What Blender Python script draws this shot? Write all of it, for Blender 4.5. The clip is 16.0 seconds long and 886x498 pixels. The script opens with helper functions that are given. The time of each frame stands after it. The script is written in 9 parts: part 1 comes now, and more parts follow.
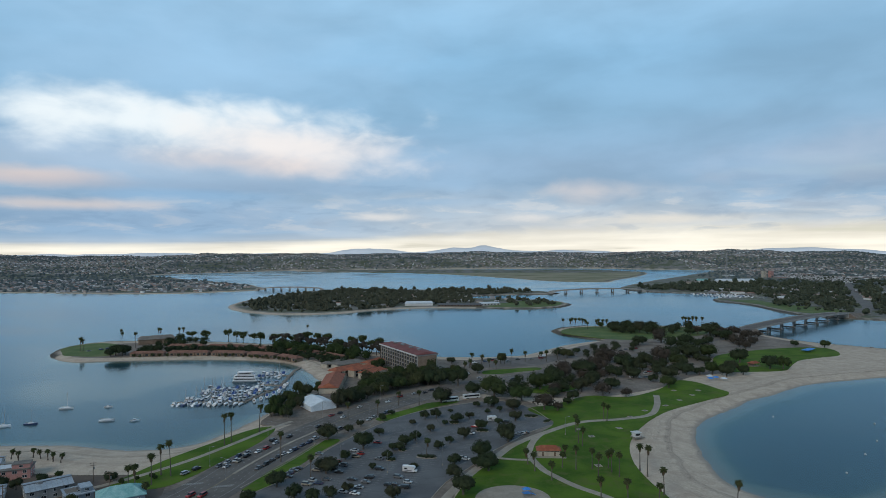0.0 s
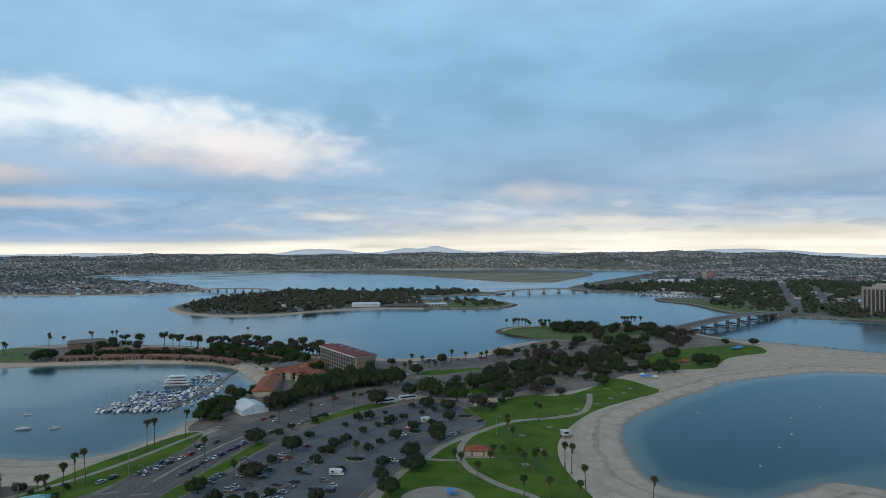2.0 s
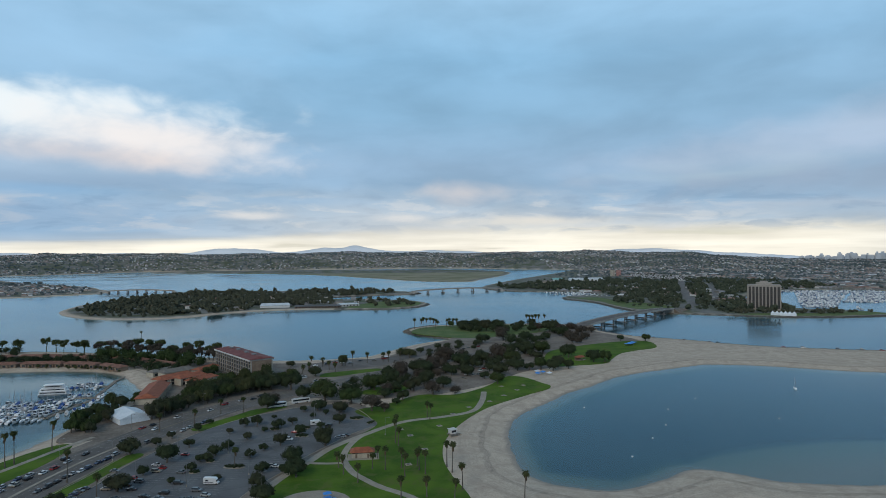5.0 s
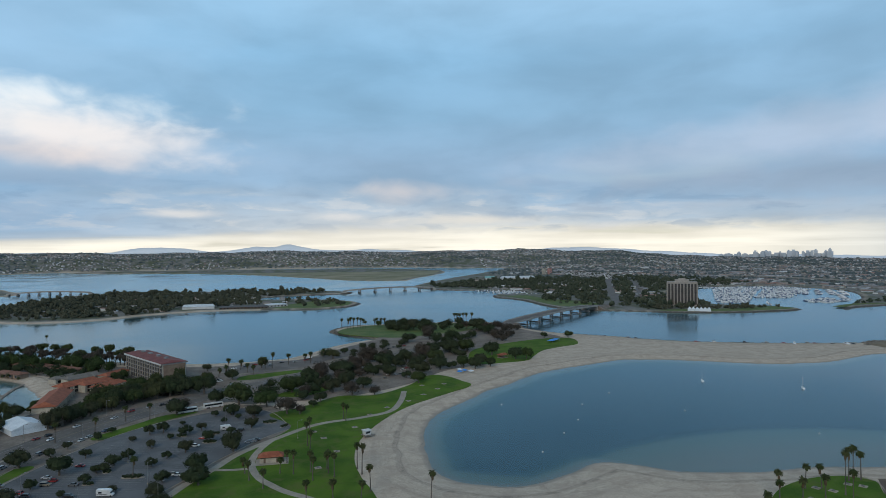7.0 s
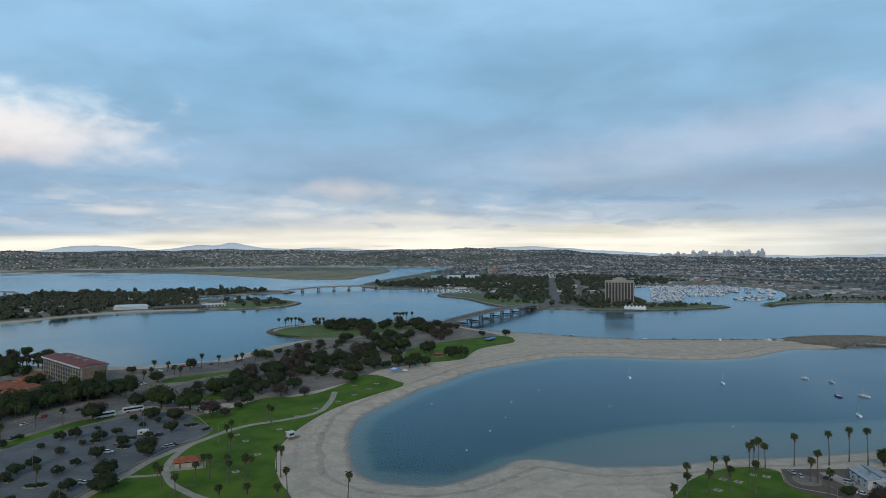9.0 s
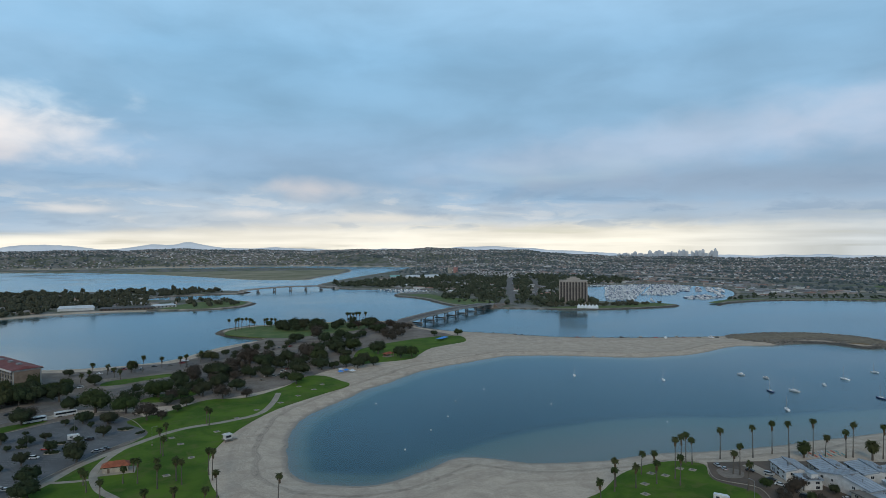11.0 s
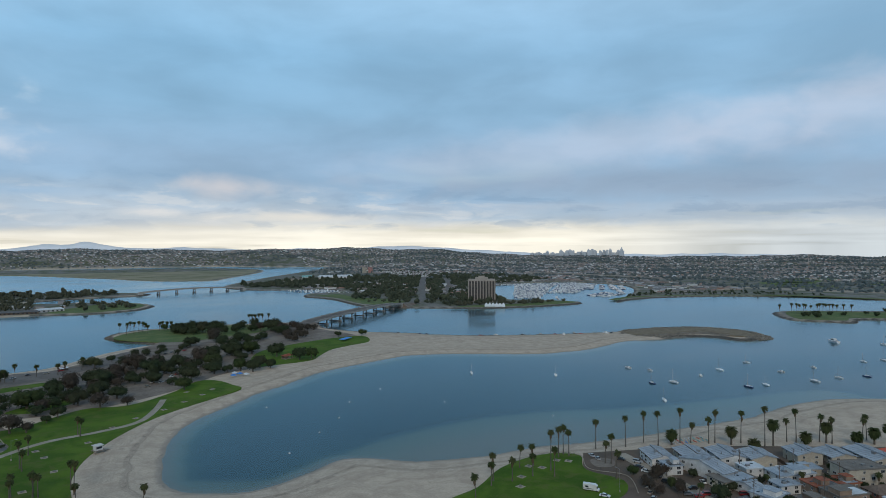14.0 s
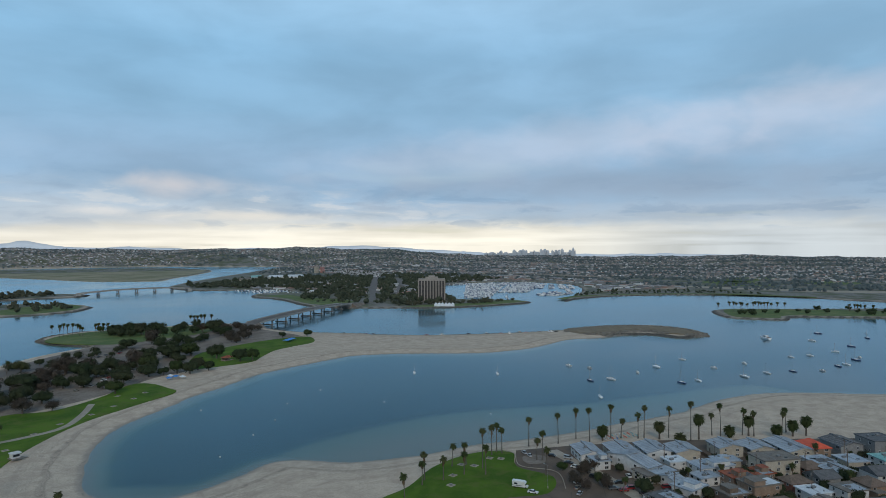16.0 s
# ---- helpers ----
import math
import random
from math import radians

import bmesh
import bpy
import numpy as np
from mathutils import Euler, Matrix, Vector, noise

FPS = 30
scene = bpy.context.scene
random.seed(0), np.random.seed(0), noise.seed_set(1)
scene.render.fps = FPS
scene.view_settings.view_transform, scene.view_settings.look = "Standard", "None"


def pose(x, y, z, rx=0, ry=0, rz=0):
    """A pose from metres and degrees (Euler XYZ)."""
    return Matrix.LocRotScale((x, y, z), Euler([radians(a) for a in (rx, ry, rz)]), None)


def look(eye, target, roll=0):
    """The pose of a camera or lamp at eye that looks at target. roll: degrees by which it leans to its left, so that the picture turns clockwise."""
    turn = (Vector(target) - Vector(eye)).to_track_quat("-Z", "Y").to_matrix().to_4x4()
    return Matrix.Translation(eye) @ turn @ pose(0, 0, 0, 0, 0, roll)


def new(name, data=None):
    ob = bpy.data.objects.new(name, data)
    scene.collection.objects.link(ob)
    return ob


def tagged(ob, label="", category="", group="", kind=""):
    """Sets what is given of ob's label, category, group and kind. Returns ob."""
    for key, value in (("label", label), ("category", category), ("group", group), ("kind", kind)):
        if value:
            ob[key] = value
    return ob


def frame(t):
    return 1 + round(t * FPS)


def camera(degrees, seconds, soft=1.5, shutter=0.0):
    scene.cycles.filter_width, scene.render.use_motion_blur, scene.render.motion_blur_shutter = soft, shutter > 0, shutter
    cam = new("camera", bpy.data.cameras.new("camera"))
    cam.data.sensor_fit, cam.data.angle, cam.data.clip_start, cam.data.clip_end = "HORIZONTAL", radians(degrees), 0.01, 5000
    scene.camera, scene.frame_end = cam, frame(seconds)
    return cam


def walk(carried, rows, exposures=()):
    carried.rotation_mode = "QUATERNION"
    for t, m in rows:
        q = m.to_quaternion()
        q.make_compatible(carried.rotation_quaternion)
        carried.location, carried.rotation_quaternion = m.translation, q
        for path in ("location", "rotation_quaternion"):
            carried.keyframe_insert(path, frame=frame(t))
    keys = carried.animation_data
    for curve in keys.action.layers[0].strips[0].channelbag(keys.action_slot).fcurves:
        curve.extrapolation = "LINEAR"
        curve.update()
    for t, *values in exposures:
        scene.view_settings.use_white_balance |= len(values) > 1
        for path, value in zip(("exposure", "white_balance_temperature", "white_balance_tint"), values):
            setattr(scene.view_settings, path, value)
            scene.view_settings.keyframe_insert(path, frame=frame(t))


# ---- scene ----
cam = camera(70.4, 16.0, soft=0.6)
PATH = [
    (0, (1.189, 1.843, 107.268), (1.188, 3.843, 107.275), -0.4),
    (0.5, (4.217, 1.892, 107.304), (4.243, 3.891, 107.311), -0.3),
    (1, (7.254, 1.919, 107.365), (7.315, 3.918, 107.372), -0.3),
    (1.5, (10.321, 1.884, 107.442), (10.421, 3.882, 107.449), -0.3),
    (2, (13.42, 1.761, 107.509), (13.566, 3.755, 107.517), -0.3),
    (2.5, (16.555, 1.531, 107.571), (16.749, 3.521, 107.579), -0.3),
    (3, (19.742, 1.203, 107.641), (19.982, 3.189, 107.649), -0.3),
    (5.5, (35.817, -0.862, 108.199), (36.251, 1.09, 108.203), -0.4),
    (6, (39.088, -1.209, 108.225), (39.571, 0.732, 108.228), -0.5),
    (6.5, (42.397, -1.533, 108.249), (42.929, 0.395, 108.25), -0.4),
    (7, (45.699, -1.873, 108.268), (46.283, 0.04, 108.268), -0.4),
    (7.5, (48.985, -2.328, 108.276), (49.615, -0.43, 108.275), -0.3),
    (8, (52.235, -3.007, 108.296), (52.9, -1.12, 108.294), -0.2),
    (8.5, (55.446, -4.036, 108.324), (56.145, -2.163, 108.321), -0.3),
    (9, (58.516, -5.403, 108.345), (59.25, -3.543, 108.341), -0.2),
    (11.5, (72.956, -13.214, 108.416), (73.827, -11.413, 108.411), -0.2),
    (12, (75.681, -14.672, 108.415), (76.585, -12.888, 108.41), -0.2),
    (12.5, (78.235, -16.033, 108.416), (79.176, -14.268, 108.41), -0.1),
    (13, (80.699, -17.39, 108.41), (81.684, -15.65, 108.404), -0.2),
    (13.5, (83.115, -18.754, 108.399), (84.143, -17.038, 108.392), -0.2),
    (14, (85.523, -20.156, 108.384), (86.591, -18.464, 108.377), -0.2),
    (14.5, (87.901, -21.608, 108.359), (89.0, -19.937, 108.351), -0.1),
    (15, (90.222, -23.122, 108.329), (91.355, -21.473, 108.322), -0.1),
    (15.5, (92.446, -24.675, 108.293), (93.608, -23.047, 108.285), -0.1),
    (16, (94.614, -26.241, 108.261), (95.798, -24.629, 108.253), -0.1),
]
walk(cam, [(t, look(eye, target, roll)) for t, eye, target, roll in PATH])

# ---- world, sun, exposure ----
scene.view_settings.exposure = 0.0


class Nodes:
    """Small shorthand for node trees."""

    def __init__(self, tree):
        self.tree = tree
        tree.nodes.clear()

    def add(self, kind, **values):
        n = self.tree.nodes.new(kind)
        for key, value in values.items():
            setattr(n, key, value)
        return n

    def link(self, a, b):
        self.tree.links.new(a, b)

    def put(self, socket, value):
        if isinstance(value, bpy.types.NodeSocket):
            self.link(value, socket)
        else:
            socket.default_value = value

    def math(self, op, a, b=0.0, c=0.0, clamp=False):
        n = self.add("ShaderNodeMath", operation=op, use_clamp=clamp)
        self.put(n.inputs[0], a)
        self.put(n.inputs[1], b)
        self.put(n.inputs[2], c)
        return n.outputs[0]

    def mapped(self, v, a, b, c=0.0, d=1.0, smooth=True):
        n = self.add("ShaderNodeMapRange", interpolation_type="SMOOTHSTEP" if smooth else "LINEAR")
        for i, value in enumerate((v, a, b, c, d)):
            self.put(n.inputs[i], value)
        return n.outputs[0]

    def mix(self, f, a, b, blend="MIX"):
        n = self.add("ShaderNodeMix", data_type="RGBA", blend_type=blend)
        self.put(n.inputs[0], f)
        for i, value in ((6, a), (7, b)):
            self.put(n.inputs[i], (*value, 1) if isinstance(value, tuple) and len(value) == 3 else value)
        return n.outputs[2]

    def noise(self, vec, scale, detail=4.0, rough=0.55, warp=0.0, dims="3D"):
        n = self.add("ShaderNodeTexNoise", noise_dimensions=dims)
        if vec is not None:
            self.link(vec, n.inputs["Vector"])
        n.inputs["Scale"].default_value = scale
        n.inputs["Detail"].default_value = detail
        n.inputs["Roughness"].default_value = rough
        n.inputs["Distortion"].default_value = warp
        return n.outputs[0]

    def ramp(self, f, stops):
        n = self.add("ShaderNodeValToRGB")
        e = n.color_ramp.elements
        while len(e) < len(stops):
            e.new(0.5)
        for el, (p, c) in zip(e, stops):
            el.position, el.color = p, (*c, 1)
        self.put(n.inputs[0], f)
        return n.outputs[0]

    def scaled(self, vec, s):
        n = self.add("ShaderNodeVectorMath", operation="MULTIPLY")
        self.link(vec, n.inputs[0])
        n.inputs[1].default_value = s
        return n.outputs[0]


def lin(r, g, b):
    """Linear colour from 0-255 display values."""
    return tuple((v / 255 / 12.92) if v < 10 else ((v / 255 + 0.055) / 1.055) ** 2.4 for v in (r, g, b))


SUN_UP, SUN_TURN = 32.0, 215.0   # degrees: elevation, compass turn of the sun


def sky_world():
    """Broken stratus at the end of the day: a Nishita sky seen through a deck of cloud."""
    w = bpy.data.worlds.new("world")
    scene.world = w
    w.use_nodes = True
    n = Nodes(w.node_tree)
    sky = n.add("ShaderNodeTexSky", sky_type="NISHITA", sun_disc=False)
    sky.sun_elevation, sky.sun_rotation = radians(SUN_UP), radians(SUN_TURN)
    co = n.add("ShaderNodeTexCoord").outputs["Generated"]
    sep = n.add("ShaderNodeSeparateXYZ")
    n.link(co, sep.inputs[0])
    x, y, z = sep.outputs
    up = n.math("MAXIMUM", z, 0.0)
    az = n.math("MULTIPLY", n.math("ARCTAN2", x, y), 57.2958)
    el = n.math("MULTIPLY", n.math("ARCSINE", up), 57.2958)
    # the deck lies flat overhead, so its pattern is squeezed towards the horizon
    k = n.math("DIVIDE", 1.0, n.math("ADD", up, 0.045))
    deck = n.add("ShaderNodeCombineXYZ")
    n.link(n.math("MULTIPLY", x, k), deck.inputs[0])
    n.link(n.math("MULTIPLY", y, k), deck.inputs[1])
    deck = deck.outputs[0]
    flat = n.add("ShaderNodeCombineXYZ")
    n.link(n.math("MULTIPLY", az, 0.15), flat.inputs[0])
    n.link(n.math("MULTIPLY", el, 0.42), flat.inputs[1])
    flat = flat.outputs[0]
    big = n.noise(deck, 0.30, 4, 0.45, 0.2)
    soft = n.noise(flat, 0.55, 6, 0.5, 0.25)
    wisp = n.noise(n.scaled(flat, (1.3, 0.9, 1)), 1.2, 5, 0.5, 0.25)
    streak = n.noise(n.scaled(flat, (0.95, 1.5, 1)), 1.25, 6, 0.58, 0.35)
    # the clear strip over the horizon is taller to the right than to the left
    strip = n.mapped(az, -28, 14, 2.6, 1.0)
    low_el = n.math("MULTIPLY", el, n.math("ADD", 1.0, n.math("MULTIPLY", n.math("SUBTRACT", strip, 1.0), n.mapped(el, 5.0, 1.0))))
    low_el = n.math("ADD", low_el, n.math("MULTIPLY", n.math("MULTIPLY", n.math("SUBTRACT", streak, 0.5), 1.6), n.mapped(el, 0.5, 1.6)))
    # colour of the cloud's underside by height above the horizon
    under = n.ramp(n.math("DIVIDE", low_el, 40.0), [
        (0.0, lin(250, 245, 230)), (0.030, lin(248, 243, 228)), (0.046, lin(226, 224, 214)), (0.062, lin(178, 194, 208)), (0.10, lin(150, 181, 208)),
        (0.19, lin(150, 182, 211)), (0.30, lin(136, 177, 208)), (0.42, lin(138, 184, 218)), (0.56, lin(155, 197, 229)),
        (0.75, lin(142, 182, 214)), (1.0, lin(104, 134, 160))])
    under = n.mix(n.math("MULTIPLY", n.mapped(az, 40, 64), n.mapped(el, 4.0, 1.0, 0.0, 0.85)), under, lin(188, 199, 207))
    under = n.mix(n.math("MULTIPLY", n.math("MULTIPLY", n.mapped(az, 4, 48), n.mapped(el, 6, 14)), 0.15), under, lin(160, 184, 210))
    # heavier and lighter parts of the deck
    shade = n.mapped(n.math("ADD", n.math("MULTIPLY", big, 0.5), n.math("MULTIPLY", soft, 0.5)), 0.35, 0.65, 0.89, 1.15)
    grey = n.add("ShaderNodeCombineColor")
    for i in range(3):
        n.link(shade, grey.inputs[i])
    col = n.mix(1.0, under, grey.outputs[0], "MULTIPLY")
    # bright and dark streaks in the low bands
    low = n.math("MULTIPLY", n.mapped(el, 1.2, 2.2), n.mapped(el, 6.0, 3.4))
    lit = n.math("MULTIPLY", n.mapped(streak, 0.50, 0.64), low)
    col = n.mix(n.math("MULTIPLY", n.math("MULTIPLY", lit, n.mapped(az, 46, 30)), 0.4), col, lin(238, 234, 228))
    dark = n.math("MULTIPLY", n.math("MULTIPLY", n.mapped(streak, 0.49, 0.36), n.mapped(el, 8.0, 3.0)), n.mapped(el, 1.2, 2.2))
    col = n.mix(n.math("MULTIPLY", dark, 0.5), col, lin(122, 156, 188))

    def bank(a, e, wa, we, tilt=0.0, rough=1.4):
        """A soft-edged stretch of thin, sunlit cloud about azimuth a and height e."""
        wob = n.math("MULTIPLY", n.math("SUBTRACT", wisp, 0.5), rough)
        da = n.math("DIVIDE", n.math("SUBTRACT", az, a), wa)
        de = n.math("DIVIDE", n.math("SUBTRACT", n.math("SUBTRACT", el, e), n.math("MULTIPLY", n.math("SUBTRACT", az, a), tilt)), we)
        r = n.math("SQRT", n.math("ADD", n.math("MULTIPLY", da, da), n.math("MULTIPLY", de, de)))
        return n.mapped(n.math("ADD", r, wob), 1.45, 0.05)

    for a, e, wa, we, tilt, rough, much, tone in (
            (-22, 15.5, 20, 6.0, 0.0, 0.8, 0.45, (178, 216, 248)), (-26, 2.9, 20, 2.2, 0.0, 0.8, 0.55, (140, 168, 198)), (-24, 8.0, 22, 2.6, 0.0, 1.0, 0.50, (190, 208, 228)),
            (-25, 10.9, 16, 2.2, 0.0, 2.0, 0.95, (242, 251, 255)), (-13, 9.2, 10, 2.0, -0.10, 1.6, 0.90, (246, 241, 239)),
            (-17, 7.7, 9, 1.0, -0.06, 1.4, 0.55, (234, 220, 214)), (-33, 6.0, 6, 0.8, 0.0, 1.4, 0.75, (228, 210, 202)),
            (-20, 5.6, 15, 0.7, 0.0, 1.4, 0.45, (142, 168, 196)), (-31, 3.9, 8, 0.5, 0.0, 1.4, 0.65, (226, 213, 206)),
            (-22, 4.9, 8, 0.5, 0.0, 1.2, 0.5, (138, 182, 220)), (-2, 4.4, 7, 0.45, 0.0, 1.2, 0.45, (140, 184, 222)), (-6, 3.1, 3.4, 0.35, 0.0, 1.4, 0.65, (232, 230, 228)), (8, 3.0, 2.6, 0.4, 0.0, 1.4, 0.65, (228, 228, 228)),
            (13, 5.2, 3.6, 1.0, -0.05, 1.6, 0.60, (224, 216, 214)), (19, 2.6, 9, 0.45, 0.0, 1.4, 0.65, (240, 232, 216)),
            (8, 3.0, 24, 2.4, 0.0, 1.0, 0.35, (224, 224, 221)), (60, 3.6, 20, 1.5, 0.0, 1.0, 0.45, (164, 178, 194)),
            (47, 9.0, 22, 2.4, 0.12, 1.2, 0.45, (206, 216, 234)), (66, 10.5, 12, 2.6, 0.1, 1.2, 0.35, (216, 218, 232)),
            (52, 5.4, 28, 1.5, 0.0, 1.2, 0.55, (150, 167, 188)), (40, 3.6, 12, 0.5, 0.0, 1.4, 0.45, (186, 196, 208))):
        col = n.mix(n.math("MULTIPLY", bank(a, e, wa, we, tilt, rough), much), col, lin(*tone))
    thin = n.math("MULTIPLY", n.mapped(big, 0.40, 0.24), 0.35)
    bright = n.add("ShaderNodeVectorMath", operation="SCALE")
    n.link(sky.outputs[0], bright.inputs[0])
    bright.inputs["Scale"].default_value = 0.1
    col = n.mix(thin, col, bright.outputs[0])
    bg = n.add("ShaderNodeBackground")
    n.link(col, bg.inputs[0])
    bg.inputs[1].default_value = 1.0
    out = n.add("ShaderNodeOutputWorld")
    n.link(bg.outputs[0], out.inputs[0])


sky_world()
sun = new("sun", bpy.data.lights.new("sun", "SUN"))
sun.data.energy, sun.data.angle, sun.data.color = 1.25, radians(25), (1.0, 0.90, 0.76)
a, e = radians(SUN_TURN), radians(SUN_UP)
sun.matrix_world = look((math.sin(a) * math.cos(e) * 50, math.cos(a) * math.cos(e) * 50, math.sin(e) * 50), (0, 0, 0))

# ---- materials ----
def shader(name, rough=0.8, metal=0.0, spec=0.5):
    m = bpy.data.materials.new(name)
    m.use_nodes = True
    n = Nodes(m.node_tree)
    b = n.add("ShaderNodeBsdfPrincipled")
    b.inputs["Roughness"].default_value, b.inputs["Metallic"].default_value = rough, metal
    b.inputs["Specular IOR Level"].default_value = spec
    o = n.add("ShaderNodeOutputMaterial")
    n.link(b.outputs[0], o.inputs[0])
    return m, n, b


def place_of(n):
    return n.add("ShaderNodeNewGeometry").outputs["Position"]


def bump(n, b, height, strength=0.4, distance=0.1):
    k = n.add("ShaderNodeBump")
    k.inputs["Strength"].default_value, k.inputs["Distance"].default_value = strength, distance
    n.link(height, k.inputs["Height"])
    n.link(k.outputs[0], b.inputs["Normal"])


def mat(name, a, b=None, scale=1.0, rough=0.8, metal=0.0, spec=0.5, vary=0.0, fine=0.15, relief=0.0, own=True):
    """A surface whose colour wanders between a and b, with finer grain, and from object to object by vary."""
    m, n, p = shader(name, rough, metal, spec)
    b = b or tuple(min(1, v * 1.25) for v in a)
    pos = n.add("ShaderNodeTexCoord").outputs["Object"] if own else place_of(n)
    big = n.noise(pos, scale, 5, 0.6)
    col = n.mix(n.mapped(big, 0.3, 0.7), a, b)
    grain = n.noise(pos, scale * 9, 3, 0.6)
    g = n.mapped(grain, 0.25, 0.75, 1 - fine, 1 + fine, False)
    if vary:
        r = n.add("ShaderNodeObjectInfo").outputs["Random"]
        g = n.math("MULTIPLY", g, n.mapped(r, 0, 1, 1 - vary, 1 + vary, False))
    h = n.add("ShaderNodeHueSaturation")
    n.link(col, h.inputs["Color"])
    n.link(g, h.inputs["Value"])
    n.link(h.outputs[0], p.inputs["Base Color"])
    if relief:
        bump(n, p, grain, relief, 0.05)
    return m


def ground_material():
    """Sand by the shore, wet and darker at the water's edge, soil and scrub inland, and the bed tinted for the water's
    depth.
    """
    m, n, p = shader("ground", 0.95, 0, 0.2)
    pos = place_of(n)
    sep = n.add("ShaderNodeSeparateXYZ")
    n.link(pos, sep.inputs[0])
    z = sep.outputs[2]
    shore = n.add("ShaderNodeAttribute", attribute_name="shore").outputs["Fac"]
    inland = n.add("ShaderNodeAttribute", attribute_name="inland").outputs["Fac"]
    broad = n.noise(pos, 0.02, 5, 0.6)
    mid = n.noise(pos, 0.12, 5, 0.65, 0.6)
    fine = n.noise(pos, 1.3, 4, 0.65)
    sand = n.mix(n.mapped(mid, 0.3, 0.7), (0.415, 0.335, 0.262), (0.55, 0.458, 0.362))
    sand = n.mix(n.math("MULTIPLY", n.mapped(fine, 0.35, 0.75), 0.35), sand, (0.20, 0.17, 0.14))
    # tide lines and drifts of weed that run along the shore
    line = n.add("ShaderNodeCombineXYZ")
    n.link(n.math("ADD", n.math("MULTIPLY", shore, 0.15), n.math("MULTIPLY", broad, 2.0)), line.inputs[0])
    n.link(n.math("MULTIPLY", mid, 1.1), line.inputs[1])
    tide = n.noise(line.outputs[0], 1.0, 6, 0.62)
    beach = n.mapped(shore, 34, 16)
    weed = n.math("MULTIPLY", n.mapped(tide, 0.50, 0.62), beach)
    sand = n.mix(n.math("MULTIPLY", weed, 0.6), sand, (0.12, 0.105, 0.088))
    tracks = n.noise(n.scaled(pos, (0.3, 0.9, 1)), 0.35, 6, 0.7, 1.5)
    sand = n.mix(n.math("MULTIPLY", n.mapped(tracks, 0.54, 0.68), 0.2), sand, (0.15, 0.128, 0.108))
    wet = n.mapped(n.math("ADD", z, n.math("MULTIPLY", mid, 0.35)), 0.75, 0.2)
    sand = n.mix(n.math("MULTIPLY", wet, 0.7), sand, (0.20, 0.17, 0.138))
    rocky = n.add("ShaderNodeAttribute", attribute_name="rocky").outputs["Fac"]
    stones = n.add("ShaderNodeTexVoronoi")
    n.link(pos, stones.inputs["Vector"])
    stones.inputs["Scale"].default_value = 0.55
    stone = n.mix(n.mapped(stones.outputs["Distance"], 0.1, 0.9), (0.13, 0.12, 0.105), (0.035, 0.032, 0.028))
    sand = n.mix(rocky, sand, stone)
    scrub = n.mix(n.mapped(mid, 0.35, 0.7), (0.135, 0.135, 0.125), (0.22, 0.21, 0.19))
    scrub = n.mix(n.mapped(broad, 0.42, 0.6), scrub, (0.095, 0.105, 0.065))
    col = n.mix(inland, sand, scrub)
    # the water's loss of light with depth is painted into the bed's colour
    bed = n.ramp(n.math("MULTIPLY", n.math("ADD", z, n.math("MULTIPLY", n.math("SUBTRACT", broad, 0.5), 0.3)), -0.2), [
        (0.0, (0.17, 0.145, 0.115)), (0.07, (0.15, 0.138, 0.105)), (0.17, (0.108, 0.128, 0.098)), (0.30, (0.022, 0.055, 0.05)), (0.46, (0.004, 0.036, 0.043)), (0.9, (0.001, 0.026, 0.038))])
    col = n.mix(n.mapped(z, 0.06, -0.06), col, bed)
    n.link(col, p.inputs["Base Color"])
    n.link(n.mapped(wet, 0, 1, 0.95, 0.55), p.inputs["Roughness"])
    bump(n, p, fine, 0.2, 0.12)
    return m


def water_material():
    m = bpy.data.materials.new("water")
    m.use_nodes = True
    n = Nodes(m.node_tree)
    pos = place_of(n)
    ripple = n.noise(n.scaled(pos, (1, 1.6, 1)), 1.3, 4, 0.6, 0.4)
    swell = n.noise(n.scaled(pos, (0.4, 1.0, 1)), 0.03, 3, 0.5, 0.5)
    k = n.add("ShaderNodeBump")
    k.inputs["Strength"].default_value, k.inputs["Distance"].default_value = 0.02, 0.12
    n.link(n.math("ADD", ripple, n.math("MULTIPLY", swell, 2.5)), k.inputs["Height"])
    calm = n.mapped(n.noise(n.scaled(pos, (0.6, 1, 1)), 0.008, 4, 0.55, 0.8), 0.35, 0.65, 0.12, 0.25)
    gloss = n.add("ShaderNodeBsdfGlossy")
    n.link(calm, gloss.inputs["Roughness"])
    n.link(k.outputs[0], gloss.inputs["Normal"])
    gloss.inputs["Color"].default_value = (0.70, 0.87, 0.95, 1)
    clear = n.add("ShaderNodeBsdfTransparent")
    clear.inputs["Color"].default_value = (0.86, 0.94, 0.95, 1)
    fr = n.add("ShaderNodeLayerWeight")
    fr.inputs["Blend"].default_value = 0.5
    share = n.math("ADD", 0.02, n.math("MULTIPLY", n.math("POWER", fr.outputs["Facing"], 5.8), 0.96))
    mixed = n.add("ShaderNodeMixShader")
    n.link(share, mixed.inputs[0])
    n.link(clear.outputs[0], mixed.inputs[1])
    n.link(gloss.outputs[0], mixed.inputs[2])
    o = n.add("ShaderNodeOutputMaterial")
    n.link(mixed.outputs[0], o.inputs[0])
    return m


